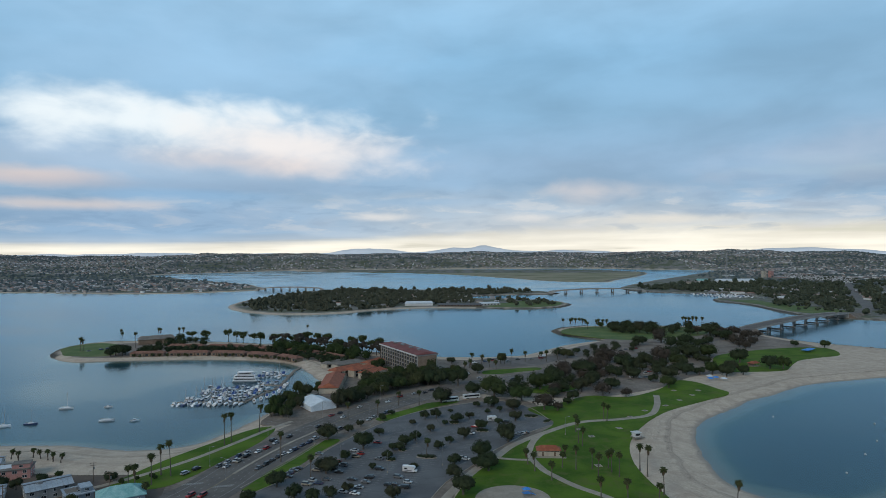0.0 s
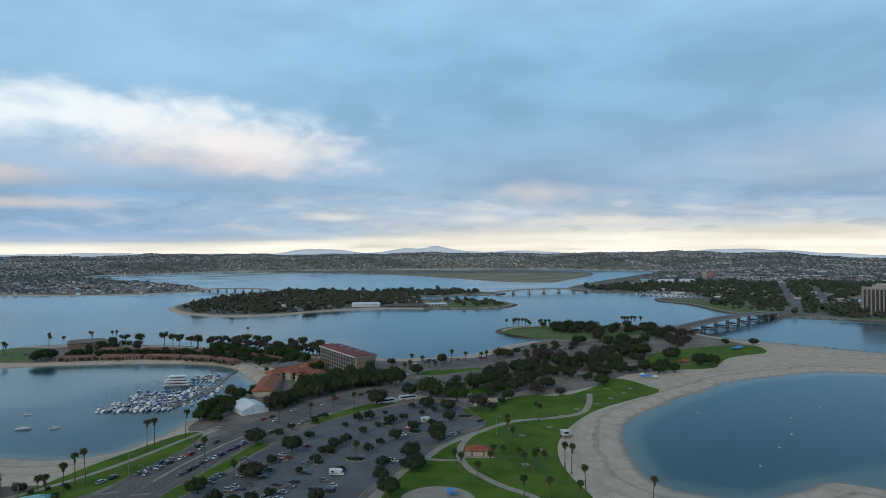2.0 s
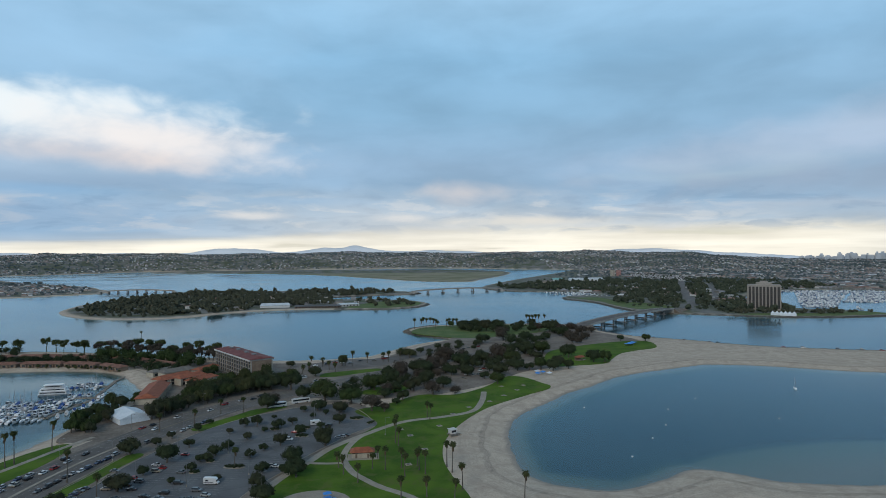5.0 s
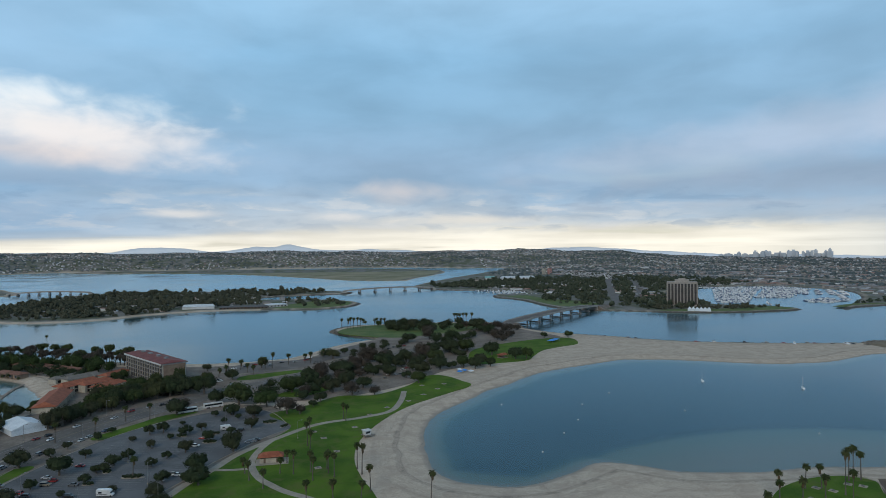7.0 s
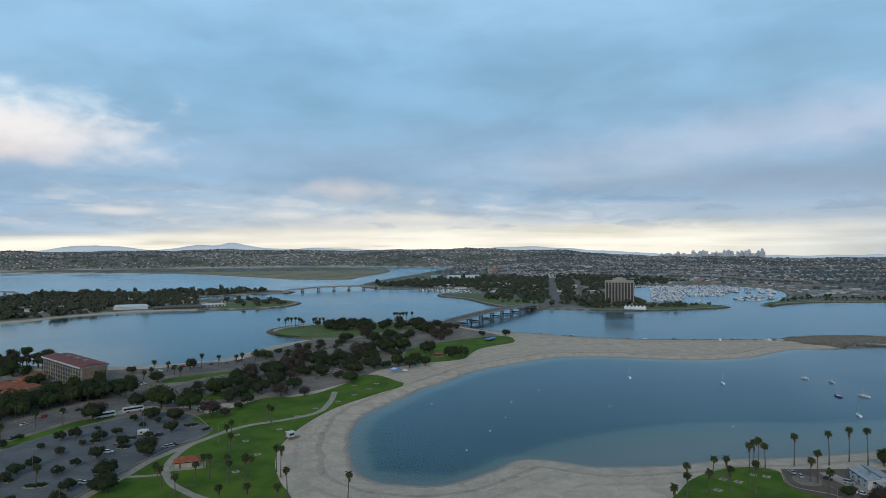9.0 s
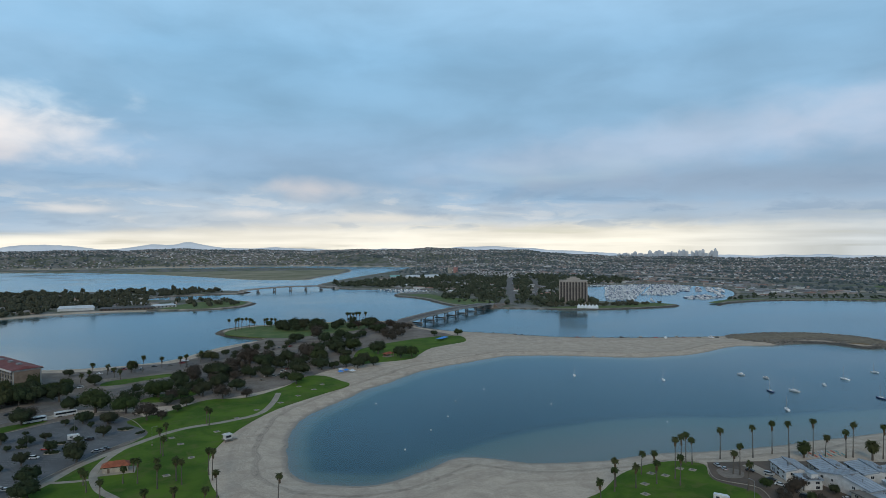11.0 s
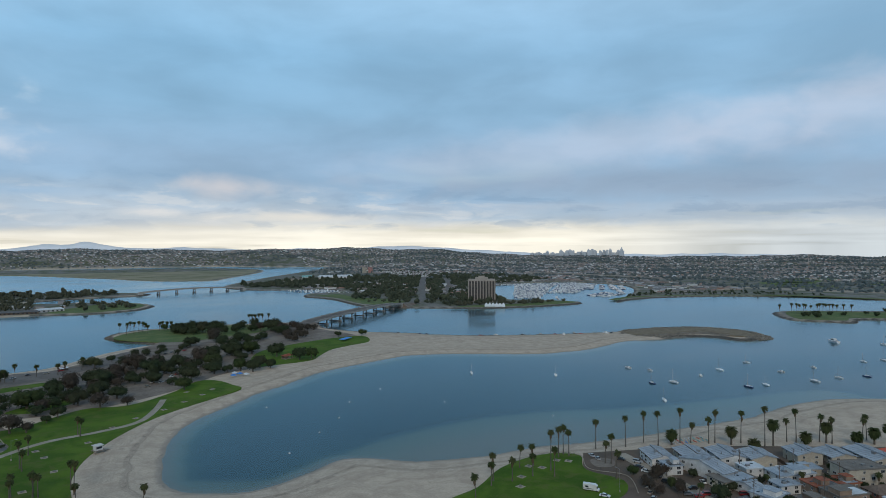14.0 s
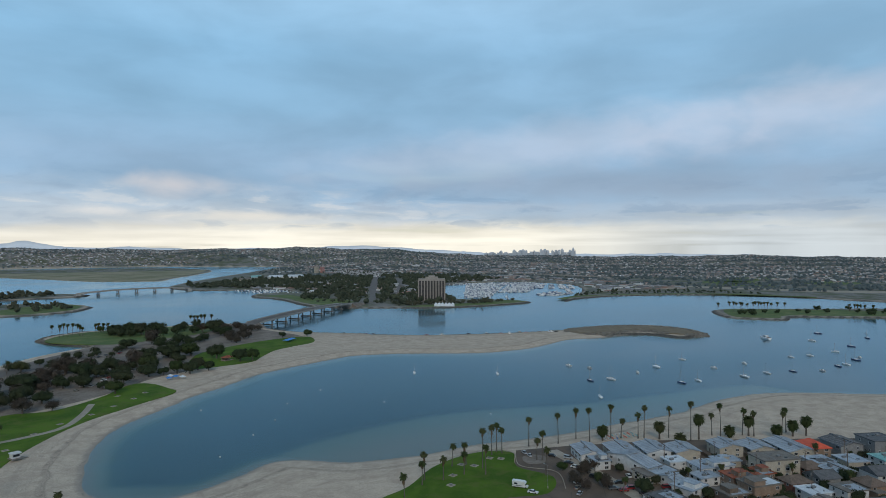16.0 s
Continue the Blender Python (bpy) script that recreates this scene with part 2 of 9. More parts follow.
def lawn_material():
    m, n, p = shader("lawn", 0.95, 0, 0.15)
    pos = place_of(n)
    big = n.noise(pos, 0.045, 5, 0.6, 0.4)
    fine = n.noise(pos, 1.1, 5, 0.7)
    col = n.mix(n.mapped(big, 0.35, 0.65), (0.043, 0.096, 0.008), (0.085, 0.150, 0.014))
    col = n.mix(n.math("MULTIPLY", n.mapped(fine, 0.45, 0.75), 0.35), col, (0.095, 0.125, 0.035))
    worn = n.noise(pos, 0.11, 5, 0.65, 0.5)
    col = n.mix(n.math("MULTIPLY", n.mapped(worn, 0.50, 0.66), 0.7), col, (0.10, 0.118, 0.03))
    n.link(col, p.inputs["Base Color"])
    bump(n, p, fine, 0.6, 0.15)
    return m


def asphalt_material(name, tone, warm=1.0):
    m, n, p = shader(name, 0.9, 0, 0.3)
    pos = place_of(n)
    patch = n.noise(pos, 0.07, 4, 0.6, 0.3)
    fine = n.noise(pos, 2.2, 4, 0.7)
    dark, light = (tone * 0.8 * warm, tone * 0.8, tone * 0.82 / warm), (tone * 1.2 * warm, tone * 1.2, tone * 1.2 / warm)
    col = n.mix(n.mapped(patch, 0.3, 0.7), dark, light)
    col = n.mix(n.math("MULTIPLY", n.mapped(fine, 0.4, 0.8), 0.3), col, (tone * 1.7, tone * 1.65, tone * 1.6))
    crack = n.add("ShaderNodeTexVoronoi", feature="DISTANCE_TO_EDGE")
    n.link(n.scaled(pos, (1, 1, 0)), crack.inputs["Vector"])
    crack.inputs["Scale"].default_value = 0.09
    col = n.mix(n.math("MULTIPLY", n.mapped(crack.outputs[0], 0.02, 0.0), 0.45), col, (tone * 0.5, tone * 0.5, tone * 0.5))
    n.link(col, p.inputs["Base Color"])
    return m


def leaf_material(name, a, b, c):
    """Foliage: each leaf clump a little different, and each tree too."""
    m, n, p = shader(name, 0.85, 0, 0.08)
    geo = n.add("ShaderNodeNewGeometry")
    ran = n.add("ShaderNodeObjectInfo").outputs["Random"]
    col = n.mix(geo.outputs["Random Per Island"], a, b)
    col = n.mix(n.math("MULTIPLY", n.math("POWER", ran, 2.0), 0.7), col, c)
    n.link(col, p.inputs["Base Color"])
    return m


GROUND, WATER, LAWN = ground_material(), water_material(), lawn_material()
LOT, ROAD = asphalt_material("lot_asphalt", 0.112, 0.97), asphalt_material("road_asphalt", 0.108, 1.12)
DRY_LAWN = mat("dry_lawn", (0.05, 0.10, 0.014), (0.115, 0.14, 0.038), 0.05, 0.95, own=False, fine=0.25, relief=0.3)
LOT_BROWN = asphalt_material("drive_asphalt", 0.088, 1.36)
CONCRETE = mat("concrete", (0.25, 0.215, 0.17), (0.34, 0.30, 0.245), 0.15, 0.9, own=False)
PALE_SAND = mat("play_sand", (0.25, 0.215, 0.17), (0.32, 0.28, 0.225), 0.2, 0.95, own=False)
SOIL = mat("bare_soil", (0.125, 0.10, 0.08), (0.215, 0.18, 0.148), 0.06, 0.95, own=False, fine=0.3, relief=0.4)
ROCK = mat("riprap_rock", (0.09, 0.082, 0.07), (0.2, 0.185, 0.16), 0.4, 0.95, own=False, fine=0.5, relief=0.8, vary=0.25)
PAINT = mat("road_paint", (0.17, 0.17, 0.16), (0.33, 0.33, 0.315), 2.0, 0.7, own=False)
YELLOW = mat("yellow_paint", (0.15, 0.13, 0.09), (0.24, 0.19, 0.09), 2.0, 0.7, own=False)
LEAF_DARK = leaf_material("dark_foliage", (0.023, 0.033, 0.017), (0.040, 0.055, 0.027), (0.052, 0.05, 0.032))
LEAF_GREEN = leaf_material("green_foliage", (0.026, 0.042, 0.016), (0.046, 0.068, 0.024), (0.06, 0.06, 0.03))
LEAF_DRY = leaf_material("dry_foliage", (0.042, 0.038, 0.030), (0.068, 0.058, 0.046), (0.066, 0.05, 0.042))
PALM_LEAF = leaf_material("palm_fronds", (0.024, 0.036, 0.012), (0.055, 0.068, 0.026), (0.066, 0.066, 0.03))
PALM_DEAD = leaf_material("dead_fronds", (0.085, 0.06, 0.038), (0.13, 0.095, 0.06), (0.1, 0.075, 0.05))
BARK = mat("bark", (0.075, 0.06, 0.048), (0.13, 0.11, 0.09), 0.8, 0.9, fine=0.35, relief=0.6)
PALM_BARK = mat("palm_bark", (0.075, 0.062, 0.05), (0.125, 0.107, 0.087), 1.2, 0.9, fine=0.35, relief=0.6)

# ---- mesh helpers ----
class Geo:
    """Collects vertices and faces of one mesh, with a material number for each face."""

    def __init__(self):
        self.v, self.f, self.m = [], [], []

    def add(self, verts, faces, mi=0):
        k = len(self.v)
        self.v += [tuple(p) for p in verts]
        self.f += [tuple(i + k for i in f) for f in faces]
        self.m += [mi] * len(faces)
        return self

    def box(self, x0, y0, z0, x1, y1, z1, mi=0, m=None):
        p = [(x0, y0, z0), (x1, y0, z0), (x1, y1, z0), (x0, y1, z0), (x0, y0, z1), (x1, y0, z1), (x1, y1, z1), (x0, y1, z1)]
        if m is not None:
            p = [m @ Vector(q) for q in p]
        return self.add(p, [(0, 3, 2, 1), (4, 5, 6, 7), (0, 1, 5, 4), (1, 2, 6, 5), (2, 3, 7, 6), (3, 0, 4, 7)], mi)

    def tube(self, pts, radii, sides=8, mi=0, cap=True):
        rings = []
        for i, p in enumerate(pts):
            p = Vector(p)
            d = (Vector(pts[min(i + 1, len(pts) - 1)]) - Vector(pts[max(i - 1, 0)])).normalized()
            u = d.cross(Vector((0.31, 0.95, 0.05))).normalized() if abs(d.y) < 0.9 else d.cross(Vector((1, 0, 0))).normalized()
            w = d.cross(u)
            rings.append([p + (u * math.cos(2 * math.pi * j / sides) + w * math.sin(2 * math.pi * j / sides)) * radii[i] for j in range(sides)])
        v = [q for r in rings for q in r]
        f = [(i * sides + j, i * sides + (j + 1) % sides, (i + 1) * sides + (j + 1) % sides, (i + 1) * sides + j)
             for i in range(len(pts) - 1) for j in range(sides)]
        if cap:
            f += [tuple(range(sides))[::-1], tuple((len(pts) - 1) * sides + j for j in range(sides))]
        return self.add(v, f, mi)

    def prism(self, outline, z0, z1, mi=0, m=None):
        """An upright slab over a plan outline (counter-clockwise or not)."""
        n = len(outline)
        area = sum(outline[i][0] * outline[(i + 1) % n][1] - outline[(i + 1) % n][0] * outline[i][1] for i in range(n))
        pts = list(outline) if area > 0 else list(outline)[::-1]
        v = [(x, y, z1) for x, y in pts] + [(x, y, z0) for x, y in pts]
        if m is not None:
            v = [m @ Vector(q) for q in v]
        return self.add(v, [tuple(range(n))] + [(i, i + n, (i + 1) % n + n, (i + 1) % n) for i in range(n)], mi)

    def mesh(self, name, *mats, smooth=False):
        me = bpy.data.meshes.new(name)
        me.from_pydata(self.v, [], self.f)
        for m in mats:
            me.materials.append(m)
        if len(mats) > 1:
            me.polygons.foreach_set("material_index", self.m)
        if smooth:
            me.polygons.foreach_set("use_smooth", [True] * len(me.polygons))
        me.update()
        return me


def thing(name, label, category, at=(0, 0, 0), turn=0.0, group="", kind=""):
    """An empty at a thing's base; its parts hang below it."""
    ob = tagged(new(name), label, category, group, kind)
    ob.matrix_basis = pose(*at, 0, 0, turn)
    return ob


def part(name, geo, mats, parent, label="", smooth=False):
    me = geo if isinstance(geo, bpy.types.Mesh) else geo.mesh(name, *(mats if isinstance(mats, (list, tuple)) else [mats]), smooth=smooth)
    ob = new(name, me)
    ob.parent = parent
    return tagged(ob, label)


def setting(name, geo, mats, label, category, smooth=False, kind="structure"):
    return tagged(new(name, geo.mesh(name, *(mats if isinstance(mats, (list, tuple)) else [mats]), smooth=smooth)), label, category, "", kind)


def curve_through(pts, closed=True, per=6):
    """A smooth line through plan points (Catmull-Rom)."""
    p = np.array(pts, float)
    n = len(p)
    out = []
    for i in range(n if closed else n - 1):
        a, b, c, d = (p[(i + k) % n] if closed else p[min(max(i + k, 0), n - 1)] for k in (-1, 0, 1, 2))
        for t in np.linspace(0, 1, per, endpoint=False):
            out.append(0.5 * (2 * b + (c - a) * t + (2 * a - 5 * b + 4 * c - d) * t * t + (3 * b - a - 3 * c + d) * t ** 3))
    if not closed:
        out.append(p[-1])
    return np.array(out)


def inside(poly, x, y):
    r = np.zeros(x.shape, bool)
    n = len(poly)
    for i in range(n):
        (x0, y0), (x1, y1) = poly[i], poly[(i + 1) % n]
        if y0 == y1:
            continue
        c = (y0 > y) != (y1 > y)
        r ^= c & (x < (x1 - x0) * (y - y0) / (y1 - y0) + x0)
    return r


def signed(poly, x, y):
    """Distance to a closed outline, positive inside."""
    d = np.full(x.shape, 1e12)
    n = len(poly)
    for i in range(n):
        a, b = poly[i], poly[(i + 1) % n]
        e = b - a
        t = np.clip(((x - a[0]) * e[0] + (y - a[1]) * e[1]) / max(e @ e, 1e-9), 0, 1)
        d = np.minimum(d, (x - a[0] - t * e[0]) ** 2 + (y - a[1] - t * e[1]) ** 2)
    d = np.sqrt(d)
    return np.where(inside(poly, x, y), d, -d)


# ---- the plan of the shores, metres ----
BAY_SHORE = [(-1500, -900), (-1500, 240), (-900, 300), (-600, 330), (-420, 350), (-330, 356), (-247, 353), (-213, 353), (-180, 345), (-164, 343),
             (-144, 349), (-132, 365), (-122, 396), (-117, 416), (-114, 452), (-107, 473), (-99, 496), (-101, 517), (-117, 555), (-138, 594),
             (-169, 618), (-217, 629), (-274, 630), (-328, 626), (-364, 621), (-392, 638), (-418, 671), (-429, 710), (-421, 739), (-396, 760),
             (-340, 762), (-250, 745), (-150, 705), (-60, 660)]
NORTH_SHORE = [(-8, 640), (38, 634), (79, 643), (106, 671), (137, 709), (165, 733), (188, 744), (175, 765), (155, 799), (144, 828), (158, 857),
               (196, 880), (260, 880), (323, 872), (362, 866), (388, 832), (396, 790), (404, 745), (422, 708), (447, 683), (471, 658), (516, 613),
               (560, 585), (624, 556), (699, 534), (750, 529), (795, 516), (825, 492), (826, 451), (798, 413), (772, 396), (752, 404), (747, 439)]
COVE_SHORE = [(720, 459), (679, 461), (641, 473), (571, 457), (532, 458), (502, 465), (468, 487), (432, 512), (389, 528), (357, 520), (316, 508),
              (281, 493), (242, 463), (221, 449), (201, 430), (177, 409), (160, 391), (147, 368), (137, 335), (131, 304), (133, 283), (145, 268),
              (162, 261), (180, 264), (201, 274), (213, 278), (225, 272), (238, 259), (255, 250), (277, 243), (307, 239), (330, 233), (366, 224),
              (409, 218), (457, 211), (502, 214), (531, 213), (556, 206), (591, 182), (624, 151), (700, 90), (800, -60), (860, -400), (860, -900)]
ISLE = [(-415, 1215), (-368, 1142), (-307, 1087), (-245, 1073), (-180, 1088), (-128, 1140), (-47, 1178), (70, 1170), (150, 1147), (217, 1176),
        (248, 1225), (253, 1275), (228, 1335), (165, 1385), (75, 1415), (58, 1450), (110, 1500), (200, 1520), (272, 1535), (282, 1600), (180, 1690), (-60, 1740), (-280, 1740), (-370, 1700), (-420, 1500), (-440, 1330)]
WEST_LAND = [(-4900, 1500), (-1900, 1760), (-1226, 1735), (-1044, 1697), (-823, 1655), (-677, 1659), (-594, 1712), (-529, 1755), (-520, 1839), (-572, 1961),
             (-683, 2145), (-949, 2431), (-1188, 2728), (-1400, 2980), (-1330, 3200), (-1080, 3420), (-980, 3560), (-500, 3640), (200, 3700),
             (900, 3640), (1080, 3420), (1300, 3250), (1500, 3300), (1500, 4950), (-4900, 4950)]
FLATS = [(-840, 3430), (-248, 3180), (40, 2826), (254, 2439), (378, 2171), (537, 2090), (600, 2202), (860, 2672), (960, 3050), (820, 3330), (300, 3420), (-300, 3500)]
EAST_LAND = [(490, 1740), (516, 1590), (580, 1530), (680, 1490), (690, 1400), (600, 1370), (556, 1290), (582, 1196), (570, 1036), (610, 961), (683, 902),
             (750, 855), (853, 837), (943, 843), (958, 881), (930, 930), (880, 985), (900, 1130), (1010, 1290), (1173, 1390), (1377, 1400), (1432, 1310), (1420, 1169),
             (1280, 1010), (1120, 900), (1040, 850), (1006, 815), (1063, 840), (1133, 848), (1204, 836), (1328, 780), (1425, 700), (1460, 602), (1477, 502),
             (1520, 380), (1700, 250), (2600, -100), (4950, -600), (4950, 4950), (1500, 4950), (1500, 3300), (1250, 2950), (960, 2520), (620, 2000)]
ISLET = [(1055, 541), (1001, 490), (999, 454), (1037, 412), (1085, 420), (1170, 340), (1300, 250), (1420, 260), (1340, 380), (1205, 482), (1129, 540), (1088, 552)]
SHOAL = [(120, 300), (137, 294), (151, 283), (170, 273), (184, 273), (207, 281), (235, 293), (269, 300), (297, 302), (329, 301), (369, 291), (420, 268),
         (500, 248), (580, 225), (560, 180), (400, 190), (200, 230), (120, 260)]

PENINSULA = BAY_SHORE + NORTH_SHORE + COVE_SHORE
LAND = 2.2        # height of the flat land over the water


def wobble(poly, size, step):
    """Roughens a smooth outline a little, as real shores are."""
    return np.array([p + size * np.array(noise.noise_vector(Vector((p[0] / step, p[1] / step, 3.3)))[:2]) for p in poly])


def axis(stops):
    """Grid lines: fine where the camera passes, coarse far off."""
    out = []
    for (a, b, s) in stops:
        out += list(np.arange(a, b, s))
    return np.array(out + [stops[-1][1]])


SHORES = [("peninsula", wobble(curve_through(PENINSULA), 1.6, 14)), ("isle", wobble(curve_through(ISLE), 4, 40)),
          ("west", wobble(curve_through(WEST_LAND, per=3), 6, 60)), ("flats", wobble(curve_through(FLATS, per=4), 8, 80)),
          ("east", wobble(curve_through(EAST_LAND, per=3), 4, 40)), ("islet", wobble(curve_through(ISLET), 3, 25))]


def far_rise(x, y):
    """The mesas all round the bay, which rise to the skyline."""
    r = np.hypot(x - 50, y)
    t = np.clip((r - 3000) / 1500, 0, 1)
    az = np.degrees(np.arctan2(x - 50, y))
    top = 84 + 5 * np.sin(az * 0.31 + 1) + 3.5 * np.sin(az * 0.83) + 2 * np.sin(az * 2.1 + 2) - 52 * np.clip((az - 32) / 8, 0, 1)
    hills = np.zeros(x.shape)
    for k, (s, p) in enumerate(((260.0, 0.3), (140.0, 1.7), (75.0, 4.1))):
        hills += np.sin(x / s + p + 1.3 * np.sin(y / s)) * np.sin(y / s * 1.2 + p * 2) * (9, 6, 3)[k]
    return t * t * (3 - 2 * t) * top + np.clip((r - 3100) / 700, 0, 1) * (1 - 0.6 * t) * np.maximum(hills + 6, 0) * (1 - 0.75 * np.clip((az - 30) / 8, 0, 1))


def beach_width(x, y):
    """How far the shore takes to climb to the flat land: wide beaches in the cove, steep rock elsewhere."""
    w = np.full(x.shape, 5.0)
    w = np.where((x > 60) & (x < 430) & (y < 640) & (y > 150), 24.0, w)
    w = np.where((x >= 400) & (x < 700) & (y < 650), 20.0, w)
    w = np.where((x < -105) & (y < 425), 24.0, w)
    w = np.where((x > -25) & (x < 192) & (y > 600) & (y < 752), 14.0, w)
    w = np.where((x < -95) & (y > 500) & (y < 660) & (x > -400), 10.0, w)
    return w


def ground_height(x, y):
    z = np.full(x.shape, -5.0)
    shore = np.full(x.shape, -999.0)
    inland, rocky = np.zeros(x.shape), np.zeros(x.shape)
    for name, poly in SHORES:
        lo, hi = poly.min(0) - 90, poly.max(0) + 90
        k = (x > lo[0]) & (x < hi[0]) & (y > lo[1]) & (y < hi[1])
        d = signed(poly, x[k], y[k])
        w = beach_width(x[k], y[k]) if name == "peninsula" else np.full(d.shape, 9.0 if name in ("isle", "west") else 5.0)
        top = 1.0 if name == "flats" else LAND
        up = top * (1 - (1 - np.clip(d / w, 0, 1)) ** 1.6)
        down = -5 * (1 - np.exp(d.clip(max=0) / (w * 1.1))) ** 1.25
        zz = np.where(d > 0, up, down)
        z[k] = np.maximum(z[k], zz)
        shore[k] = np.maximum(shore[k], d)
        rocky[k] = np.maximum(rocky[k], np.where((w < 8) & (d > -6), np.clip((9 - d) / 3, 0, 1), 0) * (name in ("peninsula", "east", "islet")))
        if name == "isle":
            rocky[k] = np.maximum(rocky[k], np.where((x[k] > 60) & (d > -6), np.clip((10 - d) / 3, 0, 1), 0))
        if name not in ("peninsula",):
            inland[k] = np.maximum(inland[k], np.clip((d - w) / 8, 0, 1))
    s = signed(curve_through(SHOAL), x, y)
    z = np.maximum(z, np.where(s > -20, -1.05 - 4.0 * np.clip(-s / 20, 0, 1) ** 1.3 + 0.95 * np.clip(s / 42, 0, 1), -9))
    return z, shore, inland, rocky


def build_ground():
    gx = axis([(-4900, -1500, 100), (-1500, -460, 20), (-460, -60, 4), (-60, 480, 3), (480, 860, 5), (860, 1600, 12), (1600, 2400, 40), (2400, 4900, 90)])
    gy = axis([(-900, 60, 60), (60, 180, 6), (180, 540, 3), (540, 900, 5), (900, 1800, 12), (1800, 2600, 30), (2600, 4950, 50)])
    x, y = (v.ravel() for v in np.meshgrid(gx, gy))
    z, shore, inland, rocky = ground_height(x, y)
    z = z + np.clip(shore / 220, 0, 1) * far_rise(x, y)
    keep = np.hypot(x - 50, y) < 4840
    nx = len(gx)
    i = (np.arange(len(gy) - 1)[:, None] * nx + np.arange(nx - 1)[None]).ravel()
    quads = np.stack([i, i + 1, i + nx + 1, i + nx], 1)
    quads = quads[keep[quads].all(1)]
    me = bpy.data.meshes.new("ground")
    me.from_pydata(np.stack([x, y, z], 1).tolist(), [], quads.tolist())
    for name, values in (("shore", shore), ("inland", inland), ("rocky", rocky)):
        me.attributes.new(name, "FLOAT", "POINT").data.foreach_set("value", values.astype(np.float32))
    me.polygons.foreach_set("use_smooth", [True] * len(me.polygons))
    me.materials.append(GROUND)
    tagged(new("ground", me), "pale sandy shores, dark scrub land and bay bed painted bluer with depth", "ground", "", "structure")


build_ground()
ring = [(50 + 4835 * math.cos(a * math.pi / 48), 4835 * math.sin(a * math.pi / 48)) for a in range(96)]
setting("water", Geo().add([(x, y, 0) for x, y in ring], [tuple(range(96))]), WATER, "calm grey-blue water of a wide sheltered bay", "water")


def slab(name, pts, mats, label, category, top, deep=0.9, smooth=True, per=5):
    line = curve_through(pts, True, per) if smooth else np.array(pts, float)
    return setting(name, Geo().prism([tuple(p) for p in line], top - deep, top), mats, label, category)


def ribbon(pts, width, per=8):
    """Plan outline of a band of the given width along a line."""
    c = curve_through(pts, False, per)
    d = np.gradient(c, axis=0)
    nrm = np.stack([-d[:, 1], d[:, 0]], 1) / np.linalg.norm(d, axis=1)[:, None]
    w = np.broadcast_to(np.asarray(width, float), (len(c),))[:, None] if np.ndim(width) == 0 else np.interp(np.linspace(0, 1, len(c)), np.linspace(0, 1, len(width)), width)[:, None]
    return c + nrm * w / 2, c - nrm * w / 2


def band(name, pts, width, mats, label, category, top, deep=0.5, per=8):
    a, b = ribbon(pts, width, per)
    n = len(a)
    g = Geo()
    v = [(*p, top) for p in a] + [(*p, top) for p in b] + [(*p, top - deep) for p in a] + [(*p, top - deep) for p in b]
    f = []
    for i in range(n - 1):
        f += [(i, n + i, n + i + 1, i + 1), (i, i + 1, 2 * n + i + 1, 2 * n + i), (n + i + 1, n + i, 3 * n + i, 3 * n + i + 1)]
    f += [(0, 2 * n, 3 * n, n), (n - 1, 2 * n - 1, 4 * n - 1, 3 * n - 1)]
    return setting(name, g.add(v, f), mats, label, category)


POINT_ROADS = [(684, 1024), (720, 1072), (770, 1140), (900, 1370), (1061, 1642), (1250, 1950)], [(770, 1020), (808, 1115), (950, 1330), (1106, 1568), (1230, 1790)]
PALE_ROAD = asphalt_material("pale_road_asphalt", 0.125, 1.08)
ISLE_FRONT = [(-95, 1150), (130, 1150), (140, 1250), (60, 1262), (-20, 1250), (-90, 1252)]
FAR_LOT = [(1130, 1900), (1290, 1840), (1480, 2330), (1440, 2560), (1280, 2420)]
# ---- flat zones of the peninsula ----
slab("park_soil", [(-70, 468), (-40, 440), (25, 462), (45, 452), (110, 452), (165, 480), (205, 520), (240, 535), (290, 548), (330, 600), (385, 620),
                   (400, 680), (388, 740), (370, 830), (330, 850), (200, 860), (165, 820), (200, 758), (128, 664), (84, 616), (30, 606), (-60, 630), (-160, 680),
                   (-330, 735), (-395, 720), (-395, 670), (-360, 635), (-250, 645), (-180, 640), (-120, 605), (-90, 545), (-80, 500), (-95, 460)], SOIL,
     "bare brown soil under the park trees", "bare soil", 2.28)
slab("marina_soil", [(-112, 388), (-96, 384), (-78, 400), (-62, 425), (-44, 440), (-20, 470), (-30, 560), (-60, 610), (-90, 560), (-86, 510), (-92, 470), (-104, 450), (-110, 420)], SOIL,
     "dark soil and drives under the marina trees", "bare soil", 2.27)
band("avenue_margin", [(-150, 130), (-122, 230), (-104, 280), (-96, 314), (-82, 354), (-58, 404), (-26, 448), (24, 496), (70, 526)], 44, SOIL, "bare brown margins along the avenue", "bare soil", 2.26)
slab("lot_margin", [(-96, 230), (-90, 280), (-74, 312), (-64, 345), (-54, 366), (-40, 392), (-14, 424), (22, 448), (52, 446), (66, 424), (74, 385), (54, 360), (34, 330), (8, 284), (-4, 230), (-60, 215)], SOIL,
     "bare brown soil round the car park", "bare soil", 2.29)
slab("town_ground_west", [(-600, -200), (-600, 300), (-320, 312), (-215, 312), (-190, 300), (-150, 300), (-128, 296), (-118, 262), (-110, 150), (-110, -200)], LOT_BROWN,
     "worn brown-grey paved ground between beach houses", "pavement", 2.28, smooth=False)
